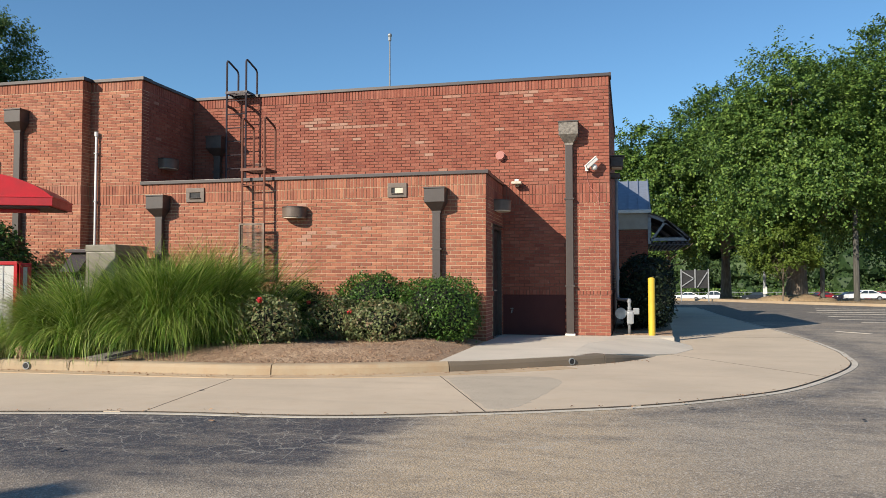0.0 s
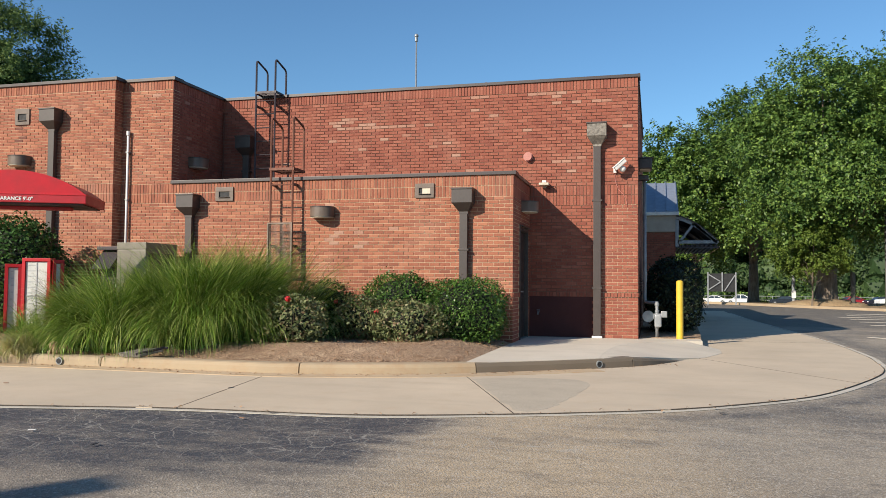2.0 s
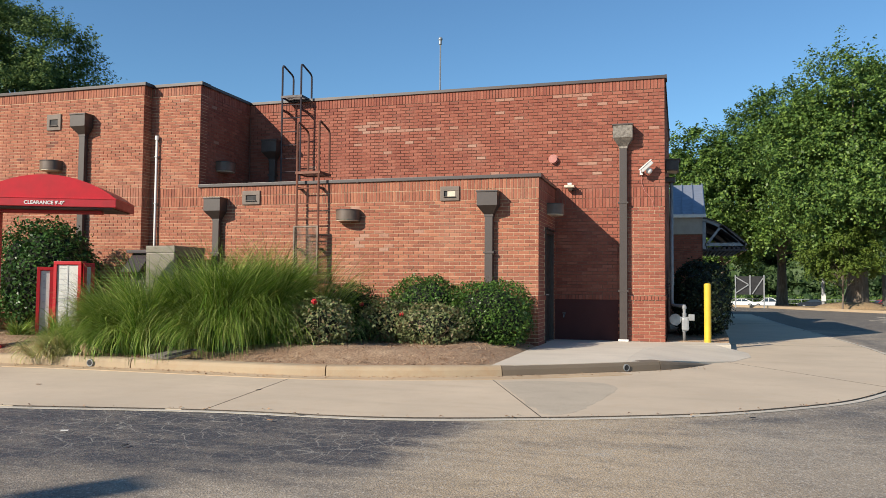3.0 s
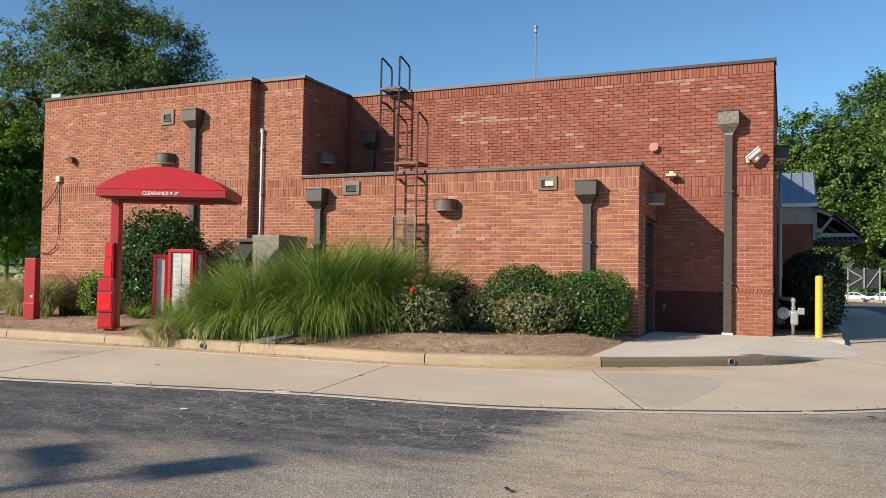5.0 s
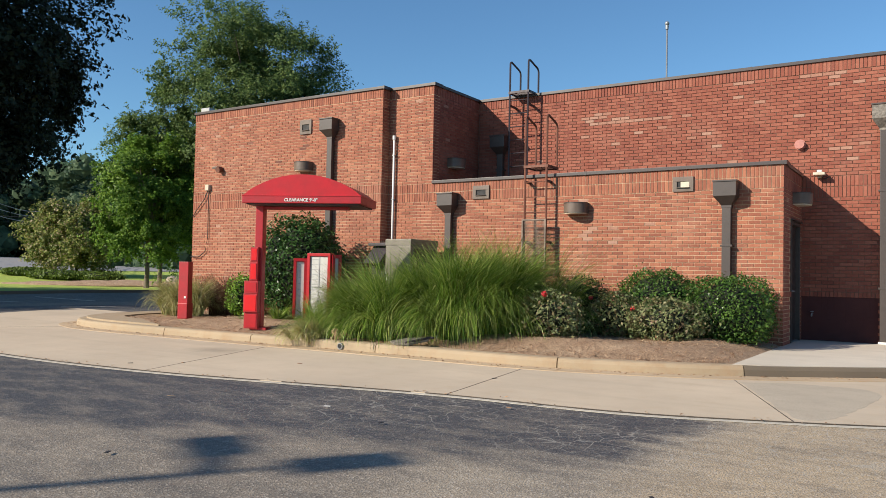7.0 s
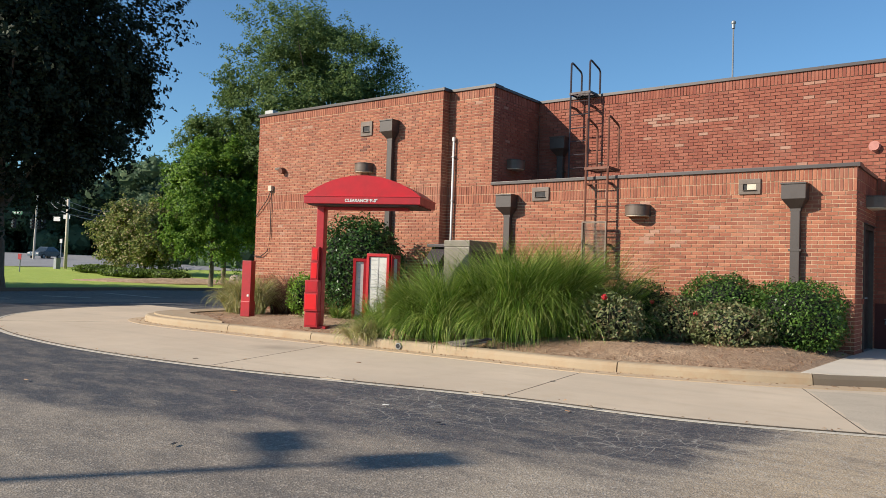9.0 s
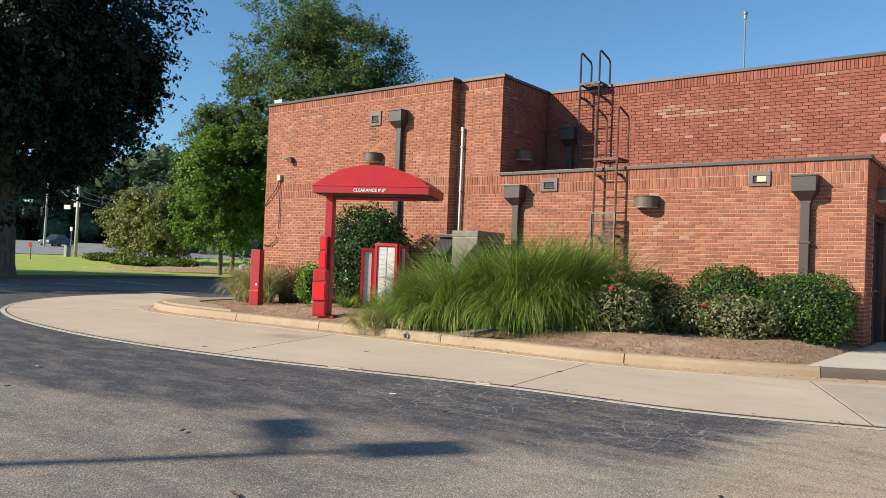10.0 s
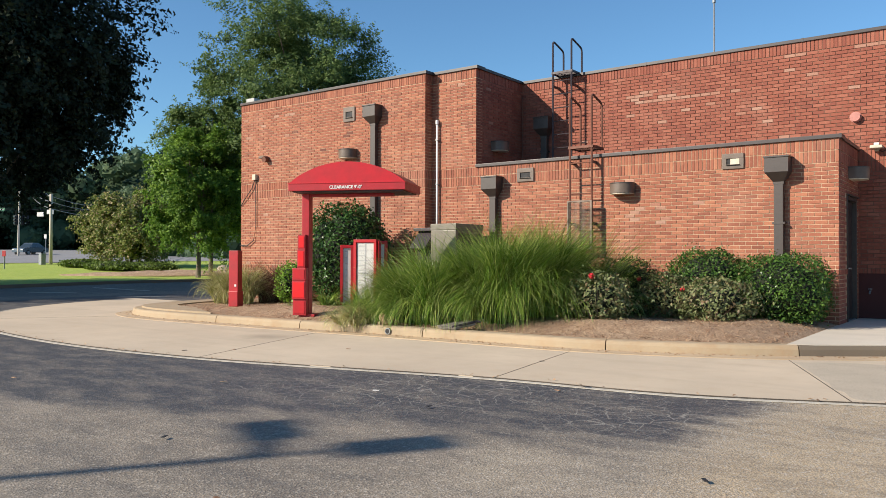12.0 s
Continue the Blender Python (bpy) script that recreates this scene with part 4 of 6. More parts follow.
# ---- side of the building: fittings, front room, awning ----
pipe = thing("gas_pipe", label="grey painted gas pipe down the side of the wall", category="pipe")
part("riser", tube([(0.12, 1.1, 3.5), (0.12, 1.1, 0.98)] + bend((0.12, 1.1, 0.98), (0.12, 1.1, 0.86), (0.36, 0.8, 0.86)) + [(0.36, 0.62, 0.86)], 0.035, 10), GREY_PIPE, pipe, smooth=True)
part("elbow", tube([(0.12, 1.1, 1.28), (0.12, 1.1, 1.5)], 0.045, 10), GREY_PIPE, pipe)
part("top_elbow", box(-0.02, 0.2, 1.0, 1.22, 3.45, 3.56, 0.02), BRONZE, pipe)
side_light = thing("side_wall_light", (0, 0.95, 3.66), "bronze box wall light on the side wall", "wall light")
part("housing", box(0.002, 0.27, -0.2, 0.25, 0.0, 0.22, 0.015), BRONZE, side_light)
part("visor", box(0.002, 0.3, -0.22, 0.27, 0.22, 0.24, 0.004), BRONZE, side_light)
part("lens", box(0.03, 0.24, -0.15, 0.2, -0.015, -0.002), CREAM, side_light)
meter = thing("gas_meter", (0.36, 0.5, 0.17), "grey cast gas meter with round regulator on a riser", "gas meter")
part("riser", tube([(0, 0, 0), (0, 0, 0.72)], 0.032, 10), GREY_PIPE, meter, smooth=True)
part("meter_body", box(-0.05, 0.09, -0.09, 0.09, 0.2, 0.46, 0.035), GREY_PIPE, meter)
part("regulator", tube([(-0.17, -0.07, 0.42), (-0.17, -0.02, 0.42), (-0.17, 0.03, 0.42)], 0.115, 18), GALV, meter, "round pale regulator drum")
part("regulator_neck", tube([(-0.16, -0.02, 0.3), (-0.16, -0.02, 0.45)], 0.04, 10), GREY_PIPE, meter)
part("cross_pipe", tube([(-0.17, -0.02, 0.45), (0.2, -0.02, 0.45)], 0.03, 10), GREY_PIPE, meter)
part("index_box", box(0.08, 0.2, -0.07, 0.05, 0.4, 0.53, 0.015), GALV, meter)
for z in (0.18, 0.5, 0.64):
    part("collar", tube([(0, 0, z), (0, 0, z + 0.05)], 0.046, 10), GREY_PIPE, meter)
boll = thing("bollard", (0.80, 0.32, 0.15), "yellow painted steel pipe bollard at the wall corner", "bollard")
bm = tube([(0, 0, 0), (0, 0, 1.12), (0, 0, 1.15)], 0.068, 18)
part("post", bm, YELLOW, boll, smooth=False)
bm = bmesh.new()
bmesh.ops.create_uvsphere(bm, u_segments=18, v_segments=8, radius=0.066)
bmesh.ops.scale(bm, vec=(1, 1, 0.4), verts=bm.verts)
bmesh.ops.translate(bm, vec=(0, 0, 1.15), verts=bm.verts)
part("cap", bm, YELLOW, boll, "domed yellow cap", True)

front = thing("front_room", label="brick front room with beige fascia and blue-grey metal roof", category="building")
front_brick = part("brick_wall", box(0.0, 0.95, 9.012, 18, 0, 2.86), MORTAR_DARK, front)
part("fascia", box(0.002, 0.97, 8.97, 18, 2.86, 3.36, 0.004), BEIGE, front, "beige stucco fascia band")
part("gutter", box(0.002, 1.06, 8.86, 18, 3.36, 3.47, 0.015), WHITE, front, "pale metal gutter edge")
roof = part("metal_roof", profile_x([(8.88, 3.475), (11.2, 4.65), (11.2, 4.55), (8.95, 3.47)], 0.0, 1.04), ROOF_METAL, front)
for x in (0.04, 0.36, 0.68, 1.0):
    part("roof_seam", profile_x([(8.88, 3.48), (11.2, 4.655), (11.2, 4.705), (8.88, 3.53)], x - 0.012, x + 0.012), ROOF_METAL, roof)

awning = thing("truss_awning", (0.97, 9.0, 2.3), "dark metal side awning on a curved grey truss", "awning")
arc = [(1.22 * i / 10, 0, 0.98 - 0.12 * i / 10 - 0.66 * (i / 10) ** 1.7) for i in range(11)]


def flat_bar(points, w=0.05, d=0.05):
    bm = bmesh.new()
    for p, q in zip(points, points[1:]):
        p, q = Vector(p), Vector(q)
        u = (q - p).normalized()
        v = u.cross(Vector((0, 1, 0))).normalized()
        ring = []
        for e in (p, q):
            ring.append([bm.verts.new(e + v * a + Vector((0, b, 0))) for a, b in ((-w, -d), (w, -d), (w, d), (-w, d))])
        for k in range(4):
            bm.faces.new((ring[0][k], ring[0][(k + 1) % 4], ring[1][(k + 1) % 4], ring[1][k]))
        bm.faces.new(ring[0][::-1])
        bm.faces.new(ring[1])
    return bm


for y in (0.0, 3.0, 6.0):
    part("top_chord", flat_bar([(x, y, z) for x, _, z in arc]), GREY_PIPE, awning)
    part("bottom_chord", flat_bar([(0.05, y, 0.24), (1.2, y, 0.24)]), GREY_PIPE, awning)
    part("web", flat_bar([(0.12, y, 0.26), (0.52, y, 0.8)], 0.035), GREY_PIPE, awning)
    part("web", flat_bar([(0.52, y, 0.8), (1.12, y, 0.27)], 0.035), GREY_PIPE, awning)
    part("wall_post", flat_bar([(0.03, y, 0.1), (0.03, y, 0.95)]), GREY_PIPE, awning)
bm = bmesh.new()
top = [(x, z + 0.06) for x, _, z in arc]
rings = [[bm.verts.new((x, y, z + h)) for x, z in top] for y, h in ((-0.1, 0), (6.2, 0), (6.2, 0.03), (-0.1, 0.03))]
for r0, r1 in zip(rings, rings[1:] + rings[:1]):
    for i in range(len(top) - 1):
        bm.faces.new((r0[i], r0[i + 1], r1[i + 1], r1[i]))
part("roof_sheet", bm, DARK_STEEL, awning)
for i in range(9):
    part("soffit_slat", box(0.03 + i * 0.135, 0.11 + i * 0.135, -0.02, 6.1, 0.10, 0.16, 0.004), DARK_STEEL, awning)
part("soffit_rail", box(0.0, 1.25, 0.0, 0.05, 0.05, 0.10, 0.004), DARK_STEEL, awning)


# ---- drive-through order point ----
CAN = (-10.34, -5.95, 0.2)
canopy = thing("order_canopy", CAN, "red arched order-point canopy on a single red post", "canopy", turn=25)
part("post", box(-0.125, 0.02, -0.1, 0.08, 0, 2.24, 0.012), RED_DEEP, canopy)
part("base_plate", box(-0.15, 0.15, -0.17, 0.15, -0.03, 0.02, 0.004), RED_DEEP, canopy)
X0, X1, Y0, Y1, ZB = -0.2, 1.92, -0.5, 0.62, 2.24
span_n = 24
bm = bmesh.new()


def roof_line(grow=0.0):
    pts = []
    for i in range(span_n + 1):
        f = i / span_n
        x = X0 + (X1 - X0) * f
        pts.append((x, ZB + 0.15 + 0.36 * (1 - (2 * f - 1) ** 2) ** 0.9 + grow))
    return pts


rows = [[bm.verts.new((x, y, z)) for x, z in roof_line()] for y in (Y0, Y1)]
feet = [[bm.verts.new((x, y, ZB + 0.135)) for x, z in roof_line()] for y in (Y0, Y1)]
for i in range(span_n):
    bm.faces.new((rows[0][i], rows[0][i + 1], rows[1][i + 1], rows[1][i]))
    bm.faces.new((feet[0][i], feet[0][i + 1], rows[0][i + 1], rows[0][i]))
    bm.faces.new((feet[1][i], rows[1][i], rows[1][i + 1], feet[1][i + 1]))
for i in (0, span_n):
    bm.faces.new((feet[0][i], rows[0][i], rows[1][i], feet[1][i]))
part("arched_top", bm, RED, canopy)
part("fascia_rim", box(X0 - 0.02, X1 + 0.02, Y0 - 0.02, Y1 + 0.02, ZB, ZB + 0.135, 0.008), RED_DEEP, canopy)
part("rim_lip", box(X0 - 0.028, X1 + 0.028, Y0 - 0.028, Y1 + 0.028, ZB + 0.125, ZB + 0.145, 0.004), RED, canopy)
part("soffit", box(X0 + 0.04, X1 - 0.04, Y0 + 0.04, Y1 - 0.04, ZB - 0.02, ZB - 0.002), DARK_STEEL, canopy, "dark recessed underside")
part("arm", box(-0.08, 1.6, -0.07, 0.07, ZB - 0.075, ZB - 0.021, 0.01), RED_DEEP, canopy)
text = bpy.data.curves.new("clearance_text", "FONT")
text.body = "CLEARANCE 9'-0\""
text.size, text.extrude, text.offset = 0.078, 0.003, 0.002
text.align_x = "CENTER"
sign = new("clearance_text", text)
bpy.context.view_layer.update()
letters = bpy.data.meshes.new_from_object(sign.evaluated_get(bpy.context.evaluated_depsgraph_get()))
bpy.data.objects.remove(sign)
letters.materials.clear()
letters.materials.append(WHITE)
lettering = new("lettering", letters)
lettering.parent = canopy
lettering.matrix_basis = pose(0.86, Y0 - 0.024, ZB + 0.032, 90, 0, 0)
tagged(lettering, "white painted clearance lettering")

speaker = thing("order_speaker", (CAN[0], CAN[1], 0.2), "stacked red order speaker boxes on the canopy post", "speaker box", turn=25)
for z0, z1, x0, x1, yf, mt in ((0.0, 0.29, -0.25, 0.01, -0.22, RED_DEEP), (0.292, 0.63, -0.255, 0.01, -0.25, RED_DEEP), (0.632, 0.86, -0.25, 0.01, -0.24, RED_DEEP), (0.862, 1.20, -0.175, -0.02, -0.2, RED_DEEP), (1.202, 1.47, -0.17, -0.02, -0.19, RED_DEEP)):
    unit = part("box_unit", box(x0, x1, yf, -0.102, z0, z1, 0.01), mt, speaker)
    part("face_panel", box(x0 + 0.025, x1 - 0.025, yf - 0.008, yf + 0.002, z0 + 0.03, z1 - 0.03, 0.003), RED_BRIGHT if z0 in (0.292, 0.862, 1.202) else RED, unit)

post = thing("red_post", (-13.35, -5.25, 0.2), "deep red metal guide post with a small white label", "post", turn=20)
part("post", box(-0.11, 0.11, -0.09, 0.09, 0, 1.2, 0.01), RED_DEEP, post)
part("foot", box(-0.1, 0.12, -0.115, 0.115, 0.0, 0.33, 0.012), RED_DEEP, post)
part("label_plate", box(0.03, 0.075, -0.097, -0.091, 0.43, 0.475, 0.002), WHITE, post)

menu = thing("menu_board", (-10.45, -4.3, 0.25), "red three-panel drive-through menu board with faded sheets", "menu board", turn=18)


def menu_panel(x0, x1, z0, z1, turn, hinge, bars):
    """One cabinet of the menu: red frame, pale sheet, faded print."""
    m = Matrix.Translation((hinge, 0, 0)) @ pose(0, 0, 0, 0, 0, turn)

    def put(name, bm, material, parent, label=""):
        bmesh.ops.transform(bm, matrix=m, verts=bm.verts)
        return part(name, bm, material, parent, label)

    cab = put("cabinet", box(x0, x1, -0.02, 0.16, z0, z1, 0.012), RED_DEEP, menu)
    put("sheet", box(x0 + 0.06, x1 - 0.06, -0.026, -0.021, z0 + 0.07, z1 - 0.07), MENU, cab, "faded pale menu sheet")
    bm = box(x0, x1, -0.055, -0.018, z1 - 0.06, z1, 0.006)
    box(x0, x1, -0.055, -0.018, z0, z0 + 0.06, 0.006, bm)
    box(x0, x0 + 0.055, -0.055, -0.018, z0 + 0.06, z1 - 0.06, 0.0, bm)
    box(x1 - 0.055, x1, -0.055, -0.018, z0 + 0.06, z1 - 0.06, 0.0, bm)
    put("cabinet_frame", bm, RED, cab)
    rng = random.Random(int(x0 * 100) + bars)
    for i in range(bars):
        z = z0 + 0.14 + (z1 - z0 - 0.28) * i / max(1, bars - 1)
        w = (x1 - x0 - 0.2) * rng.uniform(0.4, 0.95)
        put("print_bar", box(x0 + 0.1, x0 + 0.1 + w, -0.0285, -0.0265, z, z + 0.018), INK, cab)
    return cab


mid = menu_panel(-0.25, 0.25, 0.0, 1.37, 0, 0, 12)
part("mullion", box(-0.012, 0.012, -0.034, -0.027, 0.07, 1.30), INK, mid)
part("cross_rail", box(-0.19, 0.19, -0.034, -0.027, 0.68, 0.70), INK, mid)
menu_panel(-0.27, 0.0, -0.02, 1.26, 22, -0.27, 9)
menu_panel(0.0, 0.19, 0.0, 1.34, 40, 0.26, 6)
for x in (-0.24, 0.24):
    part("leg", box(x - 0.05, x + 0.05, 0.02, 0.12, -0.15, 0.02, 0.005), RED_DEEP, menu)

# ---- utility cabinet half hidden by the grass ----
cab = thing("utility_cabinet", (-8.92, -3.3, 0.2), "olive-grey enamelled utility cabinet behind tall grass", "utility cabinet")
part("body", box(-0.64, 0.0, 0.0, 0.98, 0, 1.62, 0.02), UTILITY, cab)
part("lid", box(-0.645, 0.006, -0.006, 0.985, 1.62, 1.75, 0.012), UTILITY, cab)
# dark sheet over the right face paints that side's shade
part("side_shade", box(0.002, 0.012, 0.08, 0.87, 0.15, 1.55, 0.004), DARK_STEEL, cab)
hood = thing("exhaust_hood", (-9.98, -3.0, 0.2), "dark grey sloped exhaust hood beside the cabinet", "exhaust hood")
part("duct", box(-0.17, 0.2, 0.0, 0.75, 0, 1.25, 0.015), DARK_STEEL, hood)
part("sloped_cowl", profile_x([(-0.25, 1.25), (0.75, 1.25), (0.75, 1.62), (0.1, 1.62)], -0.2, 0.22), DARK_STEEL, hood)
part("dark_mouth", box(-0.28, 0.22, 0.0, 0.75, 1.62, 1.69, 0.01), DARK_STEEL, hood)

# ---- litter and outlets along the kerb ----
board = thing("broken_drain_grate", (-6.78, -6.3, 0.2), "loose grey slab of drain cover lying on the kerb", "drain cover", turn=8)
bm = prism([(-0.27, -0.10), (-0.16, -0.17), (0.08, -0.16), (0.29, 0.10), (0.20, 0.15), (-0.04, 0.10)], 0.0, 0.035)
bmesh.ops.rotate(bm, cent=(0, 0, 0), matrix=Matrix.Rotation(radians(14), 3, "X"), verts=bm.verts)
part("slab", bm, CHALKY, board)
part("rim", tube([(0.02, -0.16, 0.0), (0.18, -0.03, 0.04), (0.30, 0.12, 0.075), (0.36, 0.14, 0.07)], 0.02, 6), DARK_STEEL, board)


def kerb_outlet(x, y, turn, label):
    ob = thing("drain_outlet", (x, y, 0.075), label, "drain pipe", "kerb drain outlets", turn=turn)
    bm = bmesh.new()
    ring = []
    for r, dy in ((0.052, -0.012), (0.04, -0.012), (0.04, 0.05), (0.052, 0.05)):
        ring.append([bm.verts.new((r * math.cos(a * math.pi / 9), dy, r * math.sin(a * math.pi / 9))) for a in range(18)])
    for r0, r1 in zip(ring, ring[1:] + ring[:1]):
        for k in range(18):
            bm.faces.new((r0[k], r0[(k + 1) % 18], r1[(k + 1) % 18], r1[k]))
    part("collar", bm, GALV, ob)
    # solid black plug paints the shade inside the pipe
    part("bore_shade", tube([(0, -0.006, 0), (0, 0.03, 0)], 0.04, 18), BLACK, ob)


kerb_outlet(-0.47, -4.34, 38, "small round drain outlet in the kerb face")
kerb_outlet(-7.93, -6.56, 3, "round drain outlet in a crumbled kerb")
rubble = thing("rubble", (-8.12, -6.42, 0.15), "crumbled brown kerb rubble on the bed edge", "rubble")
rng = random.Random(4)
for i in range(9):
    bm = bmesh.new()
    bmesh.ops.create_icosphere(bm, subdivisions=1, radius=rng.uniform(0.035, 0.085))
    for v in bm.verts:
        v.co *= rng.uniform(0.7, 1.2)
    bmesh.ops.translate(bm, vec=(rng.uniform(-0.15, 0.2), rng.uniform(-0.02, 0.15), 0.02 + 0.05 * (i % 3)), verts=bm.verts)
    part("stone", bm, MULCH, rubble)
bits = random.Random(8)
for i in range(26):
    x, y = bits.uniform(-9.5, 3), bits.uniform(-14, -7.2)
    bm = box(-0.03, 0.03, -0.012, 0.012, 0.0, 0.004)
    ob = solo("leaf_scrap", bm, [BLACK, STRAW, BLACK][i % 3] if i else WHITE, "small dry scrap lying on the pavement", "litter", "litter on the asphalt")
    ob.matrix_basis = pose(-4.62 if i == 0 else x, -10.6 if i == 0 else y, 0.018, 0, 0, bits.uniform(0, 180))

# ---- parking-lot lamp that throws its shadow on the asphalt ----
lamp = thing("parking_lot_lamp", (-12.05, -25.4, 0), "tall dark twin-head parking lot light pole", "street lamp")
part("pole", tube([(0, 0, 0), (0, 0, 8.05)], 0.075, 10, end=0.06), DARK_STEEL, lamp, smooth=True)
part("base", tube([(0, 0, 0), (0, 0, 0.7)], 0.25, 14), CONCRETE, lamp, "concrete pole base")
for dx, dy, z, along_half, across_half, arm_r in ((-0.66, 0.36, 8.12, 0.13, 0.33, 0.055), (0.38, 0.56, 8.12, 0.30, 0.21, 0.04)):
    part("arm", tube([(0, 0, 8.0), (dx * 0.8, dy * 0.8, z)], arm_r, 8), DARK_STEEL, lamp)
    bm = box(-along_half, along_half, -across_half, across_half, -0.075, 0.075, 0.02)
    bmesh.ops.transform(bm, matrix=pose(dx, dy, z, 0, 0, 56.5), verts=bm.verts)
    part("lamp_head", bm, DARK_STEEL, lamp)


# ---- plants ----
def leaf_mesh(name, points, outward, size, material, rng, width=0.55, spread=0.9):
    """Many small folded leaves, one quad each, facing roughly outward."""
    n = len(points)
    normal = outward + rng.normal(0, spread, (n, 3))
    normal /= np.linalg.norm(normal, axis=1, keepdims=True) + 1e-9
    t = np.cross(normal, rng.normal(0, 1, (n, 3)))
    t /= np.linalg.norm(t, axis=1, keepdims=True) + 1e-9
    b = np.cross(normal, t)
    s = (size * rng.uniform(0.6, 1.3, n))[:, None]
    verts = np.stack([points - t * s * 0.5, points + b * s * width * 0.5 + normal * s * 0.1, points + t * s * 0.5 - normal * s * 0.12, points - b * s * width * 0.5 + normal * s * 0.1], 1).reshape(-1, 3)
    me = bpy.data.meshes.new(name)
    me.vertices.add(4 * n)
    me.vertices.foreach_set("co", verts.astype(np.float32).ravel())
    me.loops.add(4 * n)
    me.loops.foreach_set("vertex_index", np.arange(4 * n, dtype=np.int32))
    me.polygons.add(n)
    me.polygons.foreach_set("loop_start", np.arange(0, 4 * n, 4, dtype=np.int32))
    me.materials.append(material)
    me.update(calc_edges=True)
    return me


def unit_vectors(rng, n):
    v = rng.normal(0, 1, (n, 3))
    return v / np.linalg.norm(v, axis=1, keepdims=True)


def core_mesh(radii, centre, material, parent, seed, shrink=0.8, name="inner_shade_mass"):
    bm = bmesh.new()
    bmesh.ops.create_icosphere(bm, subdivisions=3, radius=1)
    for v in bm.verts:
        k = shrink * (1 + 0.22 * noise.noise(v.co * 2.2 + Vector((seed, 0, 0))))
        v.co = Vector((v.co.x * radii[0] * k, v.co.y * radii[1] * k, max(-radii[2] * 0.95, v.co.z * radii[2] * k))) + Vector(centre)
    return part(name, bm, material, parent)


# near-black colour for solid shrub cores, painting the shade between the leaves
CORE_SHADE = bark_material("shaded_core", (0.006, 0.009, 0.004), (0.016, 0.022, 0.010))
TWIG = bark_material("twigs", (0.11, 0.075, 0.05), (0.2, 0.15, 0.1))


def shrub(name, at, radii, count, size, material, label, seed, square=2.0, loose=0.12, group="", shrink=0.8, stems=5):
    """A rounded shrub: stems, a solid near-black heart for the inner shade and a skin of separate leaves."""
    rng = np.random.default_rng(seed)
    ob = thing(name, at, label, "shrub", group)
    d = unit_vectors(rng, count)
    scale = (np.abs(d) ** square).sum(1) ** (-1 / square)
    lump = np.array([noise.noise(Vector(v) * 2.6 + Vector((seed * 3.1, 0, 0))) + 0.5 * noise.noise(Vector(v) * 6 + Vector((0, seed, 0))) for v in d * scale[:, None]])
    depth = 1 - np.abs(rng.normal(0, 0.13, count))
    r = scale * depth * (1 + 0.16 * lump) + np.maximum(0, rng.normal(0, loose, count)) * (rng.random(count) < 0.25)
    p = d * r[:, None] * np.array(radii)
    p[:, 2] = np.maximum(p[:, 2], -radii[2] * 0.96)
    p[:, 2] += radii[2]
    leaves = new("foliage", leaf_mesh("foliage", p, d * 1.0 + np.array((0, 0, 0.35)), size, material, rng))
    leaves.parent = ob
    core_mesh(radii, (0, 0, radii[2]), CORE_SHADE, ob, seed, shrink)
    pick = random.Random(seed)
    for i in range(stems):
        a = pick.uniform(0, 6.28)
        tip = (radii[0] * 0.7 * math.cos(a), radii[1] * 0.7 * math.sin(a), radii[2] * pick.uniform(0.9, 1.7))
        part("stem", tube([(0.08 * math.cos(a), 0.08 * math.sin(a), -0.08), (tip[0] * 0.4, tip[1] * 0.4, tip[2] * 0.5), tip], 0.016, 5, end=0.006), TWIG, ob)
    return ob


shrub("clipped_shrub", (-4.05, -2.75, 0.2), (0.68, 0.62, 0.60), 8600, 0.05, LEAF_BOX, "rounded glossy green evergreen shrub against the annex", 11, 2.4, 0.10)
shrub("clipped_shrub", (-2.86, -2.75, 0.18), (0.68, 0.66, 0.57), 9200, 0.05, LEAF_BOX, "boxy glossy green evergreen shrub beside the walkway pad", 12, 3.2, 0.09)
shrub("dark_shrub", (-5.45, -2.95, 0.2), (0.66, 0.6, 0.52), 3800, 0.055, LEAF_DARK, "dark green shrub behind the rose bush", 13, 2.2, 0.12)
shrub("holly_bush", (-11.7, -3.55, 0.2), (0.98, 0.92, 1.12), 9500, 0.082, LEAF_HOLLY, "large dark glossy holly bush beside the menu board", 14, 2.2, 0.07)
shrub("small_hedge", (-13.45, -3.5, 0.2), (0.38, 0.42, 0.46), 2200, 0.07, LEAF_BRIGHT, "small bright green shrub near the red post", 15, 2.6, 0.1)
shrub("side_hedge", (0.75, 3.1, 0.17), (0.62, 1.9, 0.82), 8000, 0.075, LEAF_HEDGE_SHADED, "dark hedge along the shaded side wall", 16, 3.5, 0.09)


def rose_bush(at, radii, seed, blooms):
    ob = shrub("rose_bush", at, radii, 2900, 0.06, LEAF_ROSE, "olive rose bush with a few red blooms and bare lower canes", seed, 2.0, 0.3, "rose bushes", 0.5, 14)
    for i, (x, y, z) in enumerate(blooms):
        rng = np.random.default_rng(seed * 7 + i)
        d = unit_vectors(rng, 26)
        me = leaf_mesh("bloom", d * 0.035 + np.array((x, y, z)), d, 0.05, PETAL, rng, 0.8, 0.3)
        b = new("bloom", me)
        b.parent = ob
        tagged(b, "red rose bloom")


rose_bush((-5.12, -4.8, 0.18), (0.54, 0.46, 0.44), 21, [(0.06, -0.36, 0.80)])
